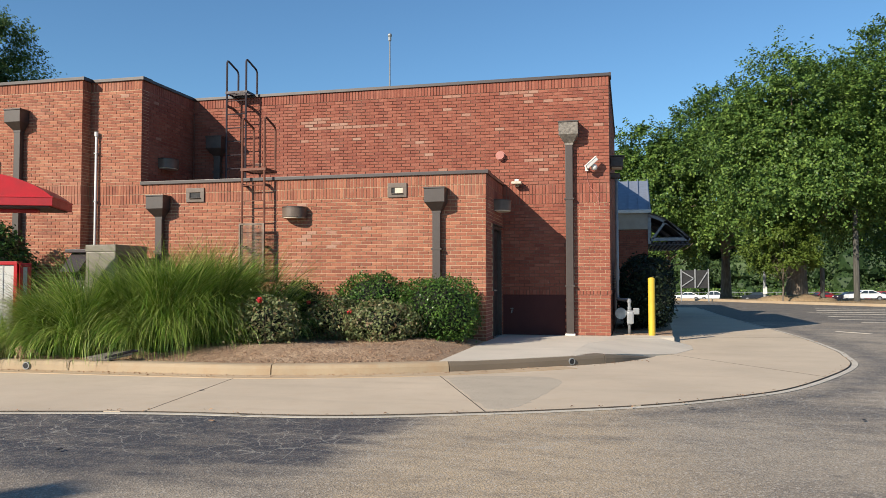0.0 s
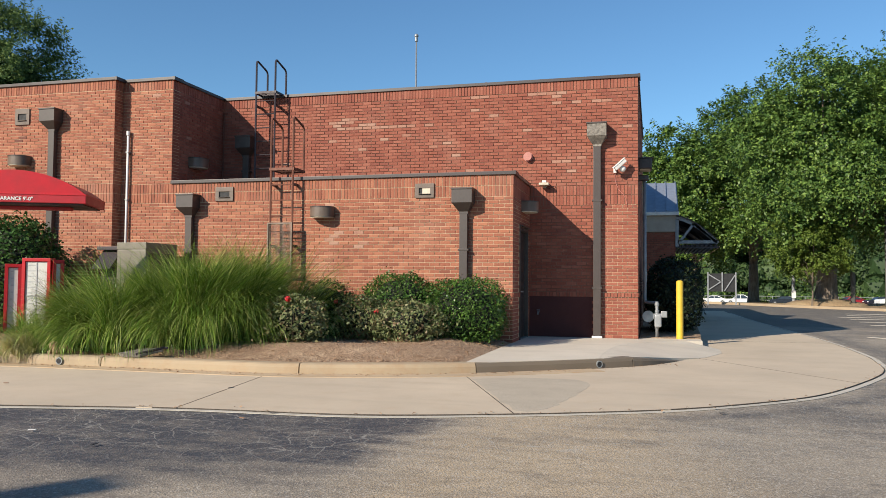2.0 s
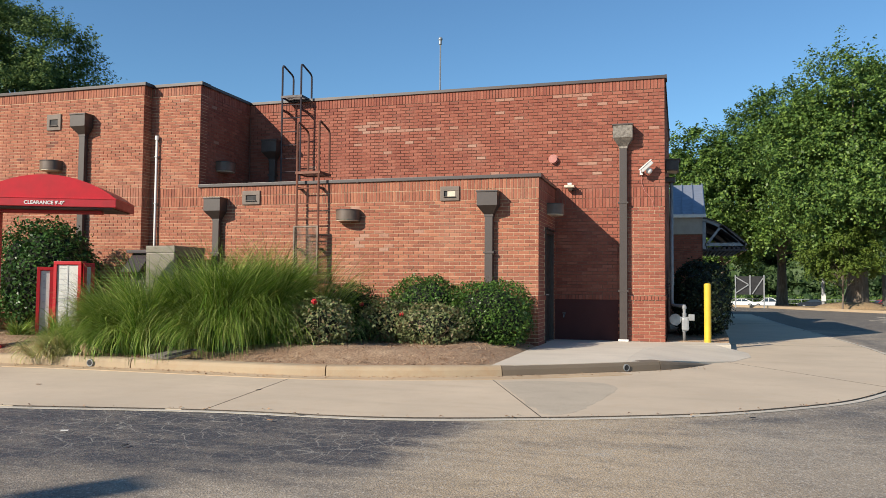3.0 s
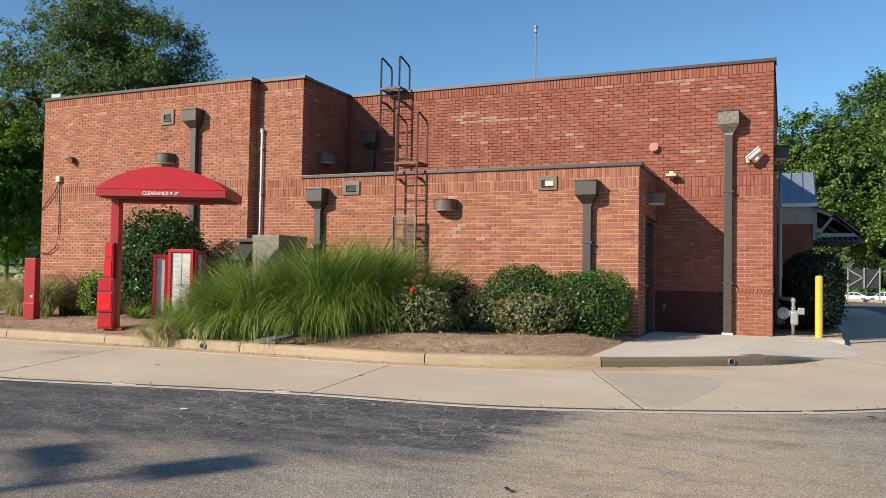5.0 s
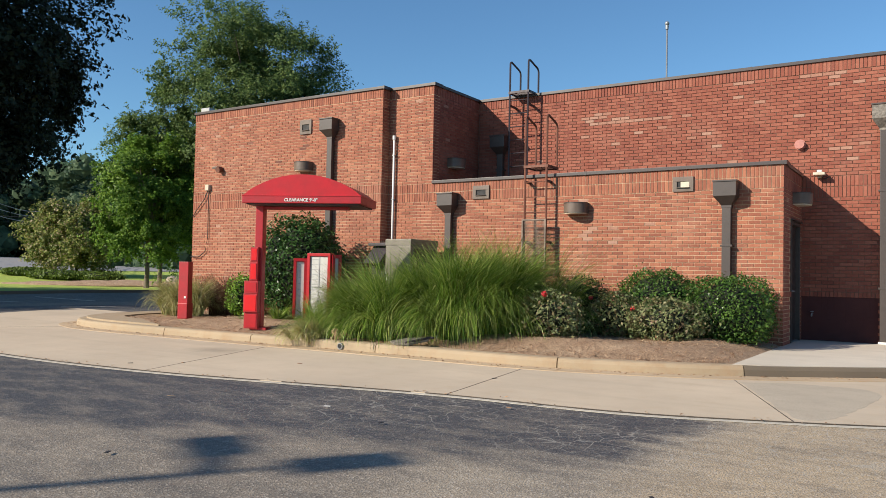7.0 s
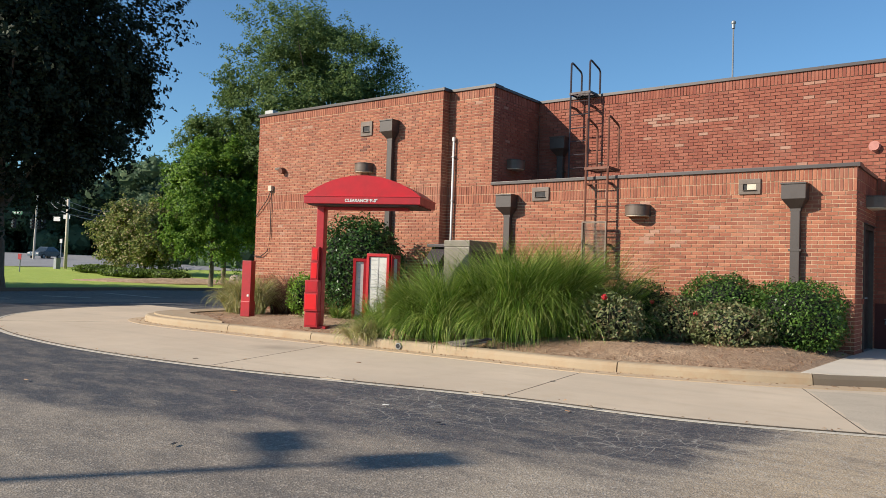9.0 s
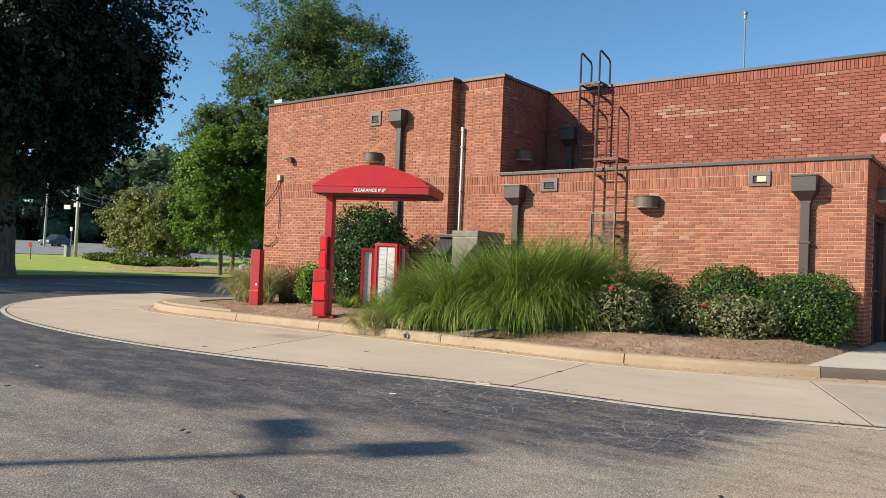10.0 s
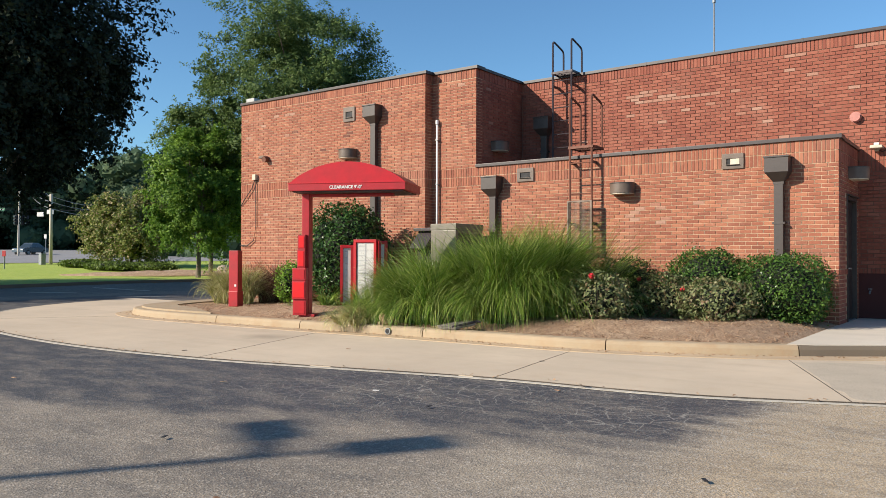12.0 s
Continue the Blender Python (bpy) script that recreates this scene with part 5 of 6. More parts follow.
rose_bush((-4.55, -3.35, 0.2), (0.56, 0.5, 0.40), 22, [(-0.45, -0.1, 0.70)])
rose_bush((-3.65, -3.55, 0.2), (0.66, 0.5, 0.38), 23, [(-0.5, -0.2, 0.55)])


def grass_clump(at, n, height, reach, foot, material, label, seed, name="ornamental_grass", width=0.011, lean=(0, 0), group="ornamental grasses", crowns=5):
    """A fountain of fine blades that rise from several crowns, arch outward and droop at their tips."""
    rng = np.random.default_rng(seed)
    ob = thing(name, at, label, "ornamental grass", group)
    seat = rng.normal(0, 0.5, (crowns, 2)) * foot
    # tufts of neighbouring blades share a foot, a heading and a length
    tufts = max(10, n // 34)
    t_turn, t_tilt = rng.uniform(0, 2 * np.pi, tufts), rng.beta(1.25, 1.35, tufts)
    t_foot, t_long = rng.normal(0, 0.07, (tufts, 2)) * height * 0.8, rng.uniform(0.82, 1.1, tufts)
    tuft = rng.integers(0, tufts, n)
    own = tuft % crowns
    base = seat[own] + t_foot[tuft] + rng.normal(0, 0.02, (n, 2))
    turn = t_turn[tuft] + rng.normal(0, 0.15, n)
    tilt = np.clip(t_tilt[tuft] + rng.normal(0, 0.09, n), 0.02, 1.1)
    push = base * 0.9 + np.array(lean)
    head = np.stack([np.cos(turn), np.sin(turn)], 1) + push
    head /= np.linalg.norm(head, axis=1, keepdims=True)
    length = height * rng.uniform(0.7, 1.06, n) * t_long[tuft] * (1.08 - 0.16 * tilt)
    phi0 = 0.04 + tilt * 0.75 * reach
    phi1 = rng.uniform(1.1, 2.9, n) * (0.62 + 0.5 * tilt)
    seg = 8
    wobble = rng.normal(0, 0.06, n)
    q = np.column_stack([base, np.full(n, -0.05)])
    edge_turn = turn + rng.normal(0, 0.9, n)
    side = np.stack([-np.sin(edge_turn), np.cos(edge_turn)], 1)
    wide = width * rng.uniform(0.7, 1.35, n)
    rows = []
    for k in range(seg + 1):
        s = k / seg
        w = wide * (1 - 0.88 * s ** 2.2)
        for sign in (-1, 1):
            rows.append(np.column_stack([q[:, :2] + side * (sign * w / 2)[:, None], q[:, 2]]))
        phi = phi0 + phi1 * (s + 0.5 / seg) ** 1.7
        step = (length / seg)[:, None]
        swing = wobble * s * 3
        h2 = np.stack([head[:, 0] * np.cos(swing) - head[:, 1] * np.sin(swing), head[:, 0] * np.sin(swing) + head[:, 1] * np.cos(swing)], 1)
        q = q + step * np.column_stack([h2 * np.sin(phi)[:, None], np.cos(phi)])
        q[:, 2] = np.maximum(q[:, 2], -0.12)
    verts = np.stack(rows, 1).reshape(-1, 3)
    stride = 2 * (seg + 1)
    quad = np.array([(2 * k, 2 * k + 1, 2 * k + 3, 2 * k + 2) for k in range(seg)])
    faces = (np.arange(n)[:, None, None] * stride + quad[None]).reshape(-1)
    nf = n * seg
    me = bpy.data.meshes.new("blades")
    me.vertices.add(len(verts))
    me.vertices.foreach_set("co", verts.astype(np.float32).ravel())
    me.loops.add(4 * nf)
    me.loops.foreach_set("vertex_index", faces.astype(np.int32))
    me.polygons.add(nf)
    me.polygons.foreach_set("loop_start", np.arange(0, 4 * nf, 4, dtype=np.int32))
    me.materials.append(material)
    me.update(calc_edges=True)
    blades = new("blades", me)
    blades.parent = ob
    tagged(blades, kind="stuff")
    return ob


TALL = "tall arching green ornamental grass in the planting bed"
grass_clump((-8.3, -5.65, 0.2), 5200, 1.22, 1.0, 0.4, BLADE_GREEN, TALL + ", drooping over the kerb", 31, lean=(-0.3, -0.15))
grass_clump((-7.45, -5.4, 0.2), 6400, 1.55, 0.95, 0.45, BLADE_GREEN, TALL, 32)
grass_clump((-6.8, -5.05, 0.2), 9000, 1.82, 0.9, 0.45, BLADE_GREEN, TALL, 33, crowns=7)
grass_clump((-6.3, -4.6, 0.2), 6400, 1.82, 0.85, 0.35, BLADE_GREEN, TALL + " beside the roses", 44, lean=(0.1, -0.1))
grass_clump((-6.3, -3.9, 0.2), 4200, 1.9, 0.8, 0.45, BLADE_GREEN, TALL + " beside the ladder", 34, lean=(0.1, 0))
grass_clump((-14.95, -4.3, 0.2), 2200, 1.1, 0.75, 0.2, BLADE_TAN, "tan seed-headed fountain grass beside the red post", 35)
grass_clump((-14.5, -4.0, 0.2), 1700, 1.08, 0.7, 0.2, BLADE_TAN, "tan seed-headed fountain grass beside the red post", 36)
grass_clump((-14.0, -3.3, 0.2), 2000, 1.15, 0.75, 0.3, BLADE_RUST, "rust-brown fountain grass against the brick wall", 37)
grass_clump((-14.9, -3.0, 0.2), 1700, 1.1, 0.75, 0.3, BLADE_RUST, "rust-brown fountain grass against the brick wall", 38)
grass_clump((-9.95, -4.15, 0.2), 1300, 1.3, 0.6, 0.25, BLADE_RUST, "dry brown grass behind the menu board", 39)
grass_clump((-10.9, -4.75, 0.2), 900, 0.5, 1.0, 0.2, BLADE_GREEN, "low green strappy tuft at the holly's foot", 40, name="lily_turf", width=0.011)
grass_clump((-11.5, -5.0, 0.2), 600, 0.42, 1.0, 0.18, BLADE_GREEN, "low green strappy tuft at the holly's foot", 41, name="lily_turf", width=0.011)
grass_clump((-8.85, -6.0, 0.18), 1300, 0.8, 1.1, 0.25, BLADE_GREEN, "low green ornamental grass spilling over the kerb", 43, lean=(-0.3, -0.35))
grass_clump((-8.7, -6.36, 0.16), 1200, 0.5, 1.3, 0.25, BLADE_TAN, "dry tan blades hanging over the kerb", 42, lean=(-0.1, -1.3), crowns=8)

# loose pine straw on the bed
rng = np.random.default_rng(51)
n = 9000
px = rng.uniform(-15.2, -2.3, n)
kx = np.array([p.x for p in kb[6:i_pad]])
ky = np.array([p.y for p in kb[6:i_pad]])
front_y = np.interp(px, kx, ky)
py = front_y + 0.03 + (rng.random(n) ** 1.6) * (-2.2 - front_y)
pts = np.column_stack([px, py, np.full(n, 0.0)])
ray_top = bpy.data.objects["planting_bed"]
bpy.context.view_layer.update()
for i in range(n):
    hit, loc, _, _ = ray_top.ray_cast(Vector((px[i], py[i], 2)), Vector((0, 0, -1)))
    pts[i, 2] = (loc.z if hit else 0.17) + 0.006
me = leaf_mesh("pine_straw", pts, np.tile((0, 0, 1.0), (n, 1)), 0.13, STRAW, rng, 0.07, 0.28)
tagged(new("pine_straw", me), "loose brown pine needles strewn over the bed", "mulch", kind="stuff")

# dry leaf bits gathered along the slab seam and the kerb foot
rng = np.random.default_rng(52)
n = 700
pick = rng.integers(20, len(edge) - 40, n // 3)
seam_pts = np.array([(edge[i].x, edge[i].y) for i in pick]) + rng.normal(0, 0.05, (n // 3, 2))
pick = rng.integers(12, n_kerb - 4, n - n // 3)
foot_pts = np.array([(kerb_out[i].x * 0.25 + kerb[i].x * 0.75, kerb_out[i].y * 0.25 + kerb[i].y * 0.75) for i in pick]) + rng.normal(0, 0.09, (n - n // 3, 2))
foot_pts[:, 1] = np.minimum(foot_pts[:, 1], np.array([kerb[i].y for i in pick]) - 0.03)
flat = np.concatenate([seam_pts, foot_pts])
me = leaf_mesh("dry_leaf_bits", np.column_stack([flat, np.full(len(flat), 0.026)]), np.tile((0, 0, 1.0), (len(flat), 1)), 0.035, STRAW, rng, 0.5, 0.25)
tagged(new("dry_leaf_bits", me), "dry brown leaf bits along the kerb foot", "litter", kind="stuff")


def tree(name, at, trunk_r, trunk_h, crown_z, radii, boughs, per, size, material, label, seed, group="trees", low=-0.75, bough_r=0.3, inner=0.3, lift=0.3, flare=1.5, sprays=16, loose=0.16):
    """A tapered trunk with limbs that carry boughs; each bough ends in leafy sprays of uneven length, with gaps between."""
    rng = np.random.default_rng(seed)
    pick = random.Random(seed)
    ob = thing(name, at, label, "tree", group)
    rad = np.array(radii)
    centre = np.array((0, 0, crown_z))
    d = unit_vectors(rng, boughs * 4)
    d = d[d[:, 2] > low][:boughs]
    lump = 1 + 0.28 * np.array([noise.noise(Vector(v) * 1.9 + Vector((seed, 5, 0))) for v in d])
    cs = centre + d * (rng.uniform(inner ** 2, 0.86 ** 2, len(d)) ** 0.5 * lump)[:, None] * rad
    br = rad.mean() * bough_r * rng.uniform(0.65, 1.25, len(d))
    own = np.repeat(np.arange(len(d)), sprays)
    u = unit_vectors(rng, len(own)) + 0.55 * d[own] + np.array((0, 0, lift))
    u /= np.linalg.norm(u, axis=1, keepdims=True)
    reach = br[own] * rng.uniform(0.6, 1.3, len(own)) * np.where(rng.random(len(own)) < 0.12, 1.3, 1.0)
    which = np.repeat(np.arange(len(own)), per)
    along_it = rng.uniform(0.1, 1.0, len(which)) ** 0.75
    pts = cs[own[which]] + u[which] * (reach[which] * along_it)[:, None]
    pts += rng.normal(0, 1, pts.shape) * (br[own[which]] * loose * (1.25 - along_it))[:, None]
    pts[:, 2] -= 0.12 * along_it ** 2 * reach[which]
    lum = u[which] * 0.5 + d[own[which]] * 0.4 + np.array((0, 0, 0.5))
    crown = new("crown", leaf_mesh("crown", pts, lum, size, material, rng, 0.6, 0.6))
    crown.parent = ob
    tagged(crown, kind="stuff")
    bm = bmesh.new()
    tube([(0, 0, -0.3), (0, 0, 0.12), (0.01, 0, 0.5), (0.03, 0.02, trunk_h * 0.55), (0.02, 0, trunk_h)], trunk_r * flare, 12, bm, trunk_r * 0.8)
    tube([(0.02, 0, trunk_h - 0.1), tuple(centre + np.array((0.1, 0, rad[2] * 0.1))), tuple(centre + np.array((0.2, 0.1, rad[2] * 0.7)))], trunk_r * 0.85, 8, bm, trunk_r * 0.1)
    part("trunk", bm, BARK, ob, smooth=True)
    order = list(range(len(d)))
    pick.shuffle(order)
    for i in order[:26]:
        start = np.array((0.02, 0, pick.uniform(trunk_h * 0.8, max(trunk_h, cs[i][2] * 0.85))))
        mid = start * 0.5 + cs[i] * 0.5 + np.array((0, 0, -0.25))
        part("limb", tube([tuple(start), tuple(mid), tuple(cs[i])], trunk_r * 0.3, 6, end=trunk_r * 0.05), BARK, ob)
    return ob


def at_ground(x, y):
    return (x, y, ground_z(x, y))


# beyond the lot on the right
tree("oak_tree", at_ground(10.3, 35.0), 0.52, 4.2, 8.6, (5.4, 5.2, 7.2), 170, 36, 0.2, LEAF_OAK, "large leafy green oak with a flared trunk on a dirt verge", 61, low=-0.95, flare=1.6)
tree("oak_tree", at_ground(17.5, 37.0), 0.5, 4.0, 10.0, (6.2, 5.5, 8.4), 190, 36, 0.2, LEAF_OAK, "large leafy green oak at the edge of the lot", 62, low=-0.75)
tree("oak_tree", at_ground(3.4, 47.0), 0.16, 3.0, 7.6, (5.6, 5.0, 6.6), 130, 32, 0.235, LEAF_OAK, "leafy green oak behind the building", 63, low=-0.8)
tree("oak_tree", at_ground(8.4, 54.0), 0.4, 3.6, 10.2, (6.4, 5.5, 9.0), 130, 32, 0.25, LEAF_OAK, "tall leafy green oak behind the lot", 64, low=-0.8)
tree("young_tree", at_ground(9.0, 32.2), 0.05, 1.0, 3.2, (2.5, 1.8, 2.2), 70, 22, 0.13, LEAF_YOUNG, "young bright green tree in front of the oak", 65, low=-0.9, flare=1.3)
tree("oak_tree", at_ground(23.0, 48.0), 0.5, 4.0, 9.2, (7.2, 6.5, 9.0), 120, 28, 0.27, LEAF_OAK, "large leafy green oak at the edge of the lot", 66, low=-0.8)
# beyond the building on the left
tree("broad_oak", (-33.4, -2.2, 0.12), 0.48, 3.2, 9.6, (6.9, 6.9, 8.0), 350, 30, 0.215, LEAF_OAK_SHADED, "huge dark shaded oak spreading over the street corner", 71, low=-0.87, bough_r=0.23, lift=0.05, loose=0.12, flare=1.35)
# out of view, added sunward so its crown shades the corner oak and lot
tree("broad_oak", (-47.0, -21.5, 0.05), 0.8, 5.0, 14.0, (11.0, 11.5, 9.5), 170, 20, 0.55, LEAF_OAK_SHADED, "tall oak that shades the street corner", 72)
tree("maple_tree", at_ground(-39.6, 12.9), 0.14, 1.7, 4.9, (3.4, 3.3, 4.6), 130, 28, 0.18, LEAF_MAPLE, "bright green young maple on the grass verge", 73, low=-0.85, flare=1.3, bough_r=0.25)
tree("feathery_tree", at_ground(-37.4, 19.4), 0.34, 4.0, 11.0, (6.3, 6.3, 8.2), 240, 34, 0.17, LEAF_CEDAR, "tall feathery green tree behind the building", 74, low=-0.85, bough_r=0.24, lift=0.5, loose=0.15)
tree("feathery_tree", at_ground(-42.0, 15.6), 0.13, 3.0, 8.0, (3.3, 3.3, 5.6), 110, 34, 0.16, LEAF_CEDAR, "feathery green tree behind the maple", 75, low=-0.9, bough_r=0.27, lift=0.5, loose=0.15)
tree("crape_myrtle", at_ground(-59.3, 20.6), 0.14, 1.0, 3.0, (4.6, 4.2, 3.3), 140, 28, 0.2, LEAF_MYRTLE, "wide crape myrtle with faded pink blooms on the verge", 76, low=-0.9, flare=1.2)


def thicket(name, boxes, count, size, material, label, seed, heart):
    """Far woodland: leaf masses in uneven billows round dim hearts, one object of stuff."""
    rng = np.random.default_rng(seed)
    all_p, all_d = [], []
    total = sum(b[6] for b in boxes)
    hearts = bmesh.new()
    for x0, x1, y0, y1, z0, z1, k in boxes:
        for _ in range(k):
            c = np.array((rng.uniform(x0, x1), rng.uniform(y0, y1), 0))
            c[2] = rng.uniform(z0, z1) + ground_z(c[0], c[1])
            r = rng.uniform(1.6, 3.6) * (1 if z1 > 4 else 0.5)
            m = count // total
            d = unit_vectors(rng, m)
            all_p.append(c + d * r * np.array((1.2, 1, 0.85)) * rng.uniform(0.75, 1.05, (m, 1)))
            all_d.append(d)
            made = bmesh.ops.create_icosphere(hearts, subdivisions=1, radius=r * 0.82)["verts"]
            bmesh.ops.translate(hearts, vec=tuple(c), verts=made)
    me = leaf_mesh(name, np.concatenate(all_p), np.concatenate(all_d), size, material, rng, 0.7, 0.5)
    ob = tagged(new(name, me), label, "woodland", kind="stuff")
    tagged(part("heart_mass", hearts, heart, ob), kind="stuff")
    return ob


thicket("far_woods", [(-2, 85, 138, 150, 0, 3, 170), (10, 60, 139, 148, 2, 8, 130), (-2, 90, 142, 162, 2, 15, 300), (-2, 95, 165, 172, 1, 9, 160), (15, 80, 150, 166, 9, 20, 160)], 150000, 0.62, LEAF_WOOD, "dense dark green woodland behind the far parking", 81, LEAF_WOOD)
thicket("far_bushes", [(2, 62, 130.5, 135, 0, 1.4, 70)], 14000, 0.32, LEAF_OAK, "low green bushes along the far fence", 82, LEAF_WOOD)
thicket("street_woods", [(-172, -140, 20, 95, 0, 6, 110), (-160, -138, 35, 75, 0, 13, 150), (-185, -145, 15, 105, 5, 17, 200), (-140, -95, 95, 125, 0, 12, 130), (-100, -62, 42, 72, 0, 5, 60), (-150, -112, 62, 100, 6, 17, 130)], 105000, 0.8, LEAF_HILL_HAZY, "dark wooded hillside across the street", 83, LEAF_HILL_HAZY)


# ---- far right: verge, parking, sign, poles, cars ----
def sheet(name, x0, x1, y0, y1, lift, material, label, category, step=4.0):
    """A ground covering draped over the terrain."""
    nx, ny = max(2, round((x1 - x0) / step)), max(2, round((y1 - y0) / step))
    vs = [(x0 + (x1 - x0) * i / nx, y0 + (y1 - y0) * j / ny, 0) for j in range(ny + 1) for i in range(nx + 1)]
    vs = [(x, y, ground_z(x, y) + lift) for x, y, _ in vs]
    fs = [(j * (nx + 1) + i, j * (nx + 1) + i + 1, (j + 1) * (nx + 1) + i + 1, (j + 1) * (nx + 1) + i) for j in range(ny) for i in range(nx)]
    return tagged(new(name, mesh_from(name, vs, fs, [material])), label, category, kind="structure")


def bent_strip(name, points, width, lift, material, label, category, kind="structure"):
    path = smooth_path(points, 1.0)
    other = offset_path(path, width)
    vs = [(p.x, p.y, ground_z(p.x, p.y) + lift) for p in path] + [(p.x, p.y, ground_z(p.x, p.y) + lift) for p in other]
    n = len(path)
    return tagged(new(name, mesh_from(name, vs, [(i, i + 1, n + i + 1, n + i) for i in range(n - 1)], [material])), label, category, kind=kind)


VERGE = [(-9.0, 40.0), (3.0, 36.5), (7.0, 31.5), (10.0, 27.5), (13.0, 24.5), (18.0, 22.5), (30.0, 20.5), (60.0, 18.0)]
bent_strip("verge", VERGE, 11.0, 0.05, DIRT, "dry tan dirt and grass verge past the lot", "verge")
far_kerb = thing("far_kerb", label="pale concrete kerb along the far verge", category="kerb", kind="structure")
vp = smooth_path(VERGE, 1.0)
vo = offset_path(vp, 0.3)
for i in range(0, len(vp) - 6, 5):
    strip("kerb_length", vp[i:i + 6], vo[i:i + 6], 0.13, 0.15, KERB, far_kerb)
bays = thing("bay_lines", label="worn white parking bay lines on the asphalt", category="road marking", kind="structure")
for x0, x1, y in ((8.4, 14.5, 21.5), (8.0, 14.0, 19.4), (7.25, 10.5, 17.5), (7.3, 12.0, 15.75), (7.1, 12.5, 13.5), (6.9, 12.5, 11.3), (7.1, 12.5, 9.55)):
    part("bay_line", prism([(x0, y - 0.06), (x1, y - 0.12), (x1, y), (x0, y + 0.06)], 0.0, 0.006), PAINT_LINE, bays)
part("bay_line", prism([(5.28, 4.95), (5.84, 4.23), (5.94, 4.33), (5.38, 5.05)], 0.0, 0.006), PAINT_LINE, bays)
mound = bmesh.new()
bmesh.ops.create_icosphere(mound, subdivisions=3, radius=1)
for v in mound.verts:
    v.co = Vector((v.co.x * 2.3, v.co.y * 1.9, max(-0.1, v.co.z * 0.42 * (1 + 0.3 * noise.noise(v.co * 3))))) + Vector((10.2, 34.6, 0.0))
solo("root_mound", mound, DIRT, "tan dirt mound at the oak's foot", "mound", kind="structure", smooth=True)

board = thing("back_of_menu_sign", (3.6, 34.0, 0.05), "back of a dark framed sign board with cross braces", "sign")
part("panel", box(-0.1, 1.5, 0.05, 0.14, 0.75, 1.85, 0.01), BLACK, board)
for x in (-0.1, 0.72, 1.5):
    part("post", box(x - 0.035, x + 0.035, -0.02, 0.05, -0.1 if x != 0.72 else 0.75, 1.92, 0.005), GREY_PIPE, board)
part("brace", flat_bar([(-0.08, 0.0, 0.85), (0.72, 0.0, 1.4)], 0.03, 0.02), GREY_PIPE, board)
part("brace", flat_bar([(-0.08, 0.0, 1.8), (0.72, 0.0, 1.3)], 0.03, 0.02), GREY_PIPE, board)
part("brace", flat_bar([(0.85, 0.0, 0.8), (1.45, 0.0, 1.75)], 0.03, 0.02), GREY_PIPE, board)

pole = thing("lot_light_pole", (8.5, 35.2, -0.2), "thin grey light pole on a yellow base", "light pole")
part("pole", tube([(0, 0, 0), (0, 0, 7)], 0.09, 8), GREY_PIPE, pole)
part("base", tube([(0, 0, -0.2), (0, 0, 0.35)], 0.3, 12), YELLOW, pole, "yellow painted concrete base")
part("notice", box(-0.12, 0.12, -0.12, -0.1, 0.65, 1.1), WHITE, pole)
upole = thing("utility_pole", (13.1, 33.0, 0.0), "weathered wooden utility pole", "utility pole", "utility poles")
part("shaft", tube([(0, 0, -0.2), (0, 0, 5.5)], 0.17, 10, end=0.14), POLE_WOOD, upole)
stub = thing("post_stub", (11.4, 33.5, 0.0), "short weathered wooden post by the oak", "post")
part("shaft", tube([(0, 0, -0.2), (0, 0, 2.0)], 0.13, 10), POLE_WOOD, stub)
prop = thing("leaning_plank", (9.3, 34.3, 0.0), "plank leaning on the oak trunk", "plank")
part("plank", flat_bar([(0, 0, 0.1), (0.55, 0.2, 1.6)], 0.06, 0.03), POLE_WOOD, prop)

fence = thing("chain_link_fence", label="grey chain-link fence before the far woods", category="fence")
for i in range(26):
    x = 2 + i * 2.6
    part("post", tube([(x, 129, ground_z(x, 129)), (x, 129, ground_z(x, 129) + 1.5)], 0.05, 6), GREY_PIPE, fence)
for z in (0.15, 0.8, 1.45):
    part("rail", tube([(2 + i * 6.5, 129, ground_z(2 + i * 6.5, 129) + z) for i in range(11)], 0.035, 5), GREY_PIPE, fence)


def prism_yz(xa, xb, d, z0, z1):
    """A raked windscreen slab from (xa, z0) up to (xb, z1)."""
    bm = bmesh.new()
    vs = [bm.verts.new((x + o, y, z)) for o in (-d, d) for x, y, z in ((xa, -0.74, z0), (xa, 0.74, z0), (xb, 0.6, z1), (xb, -0.6, z1))]
    for f in ((0, 1, 2, 3), (7, 6, 5, 4), (0, 4, 5, 1), (1, 5, 6, 2), (2, 6, 7, 3), (3, 7, 4, 0)):
        bm.faces.new([vs[i] for i in f])
    bmesh.ops.recalc_face_normals(bm, faces=list(bm.faces))
    return bm


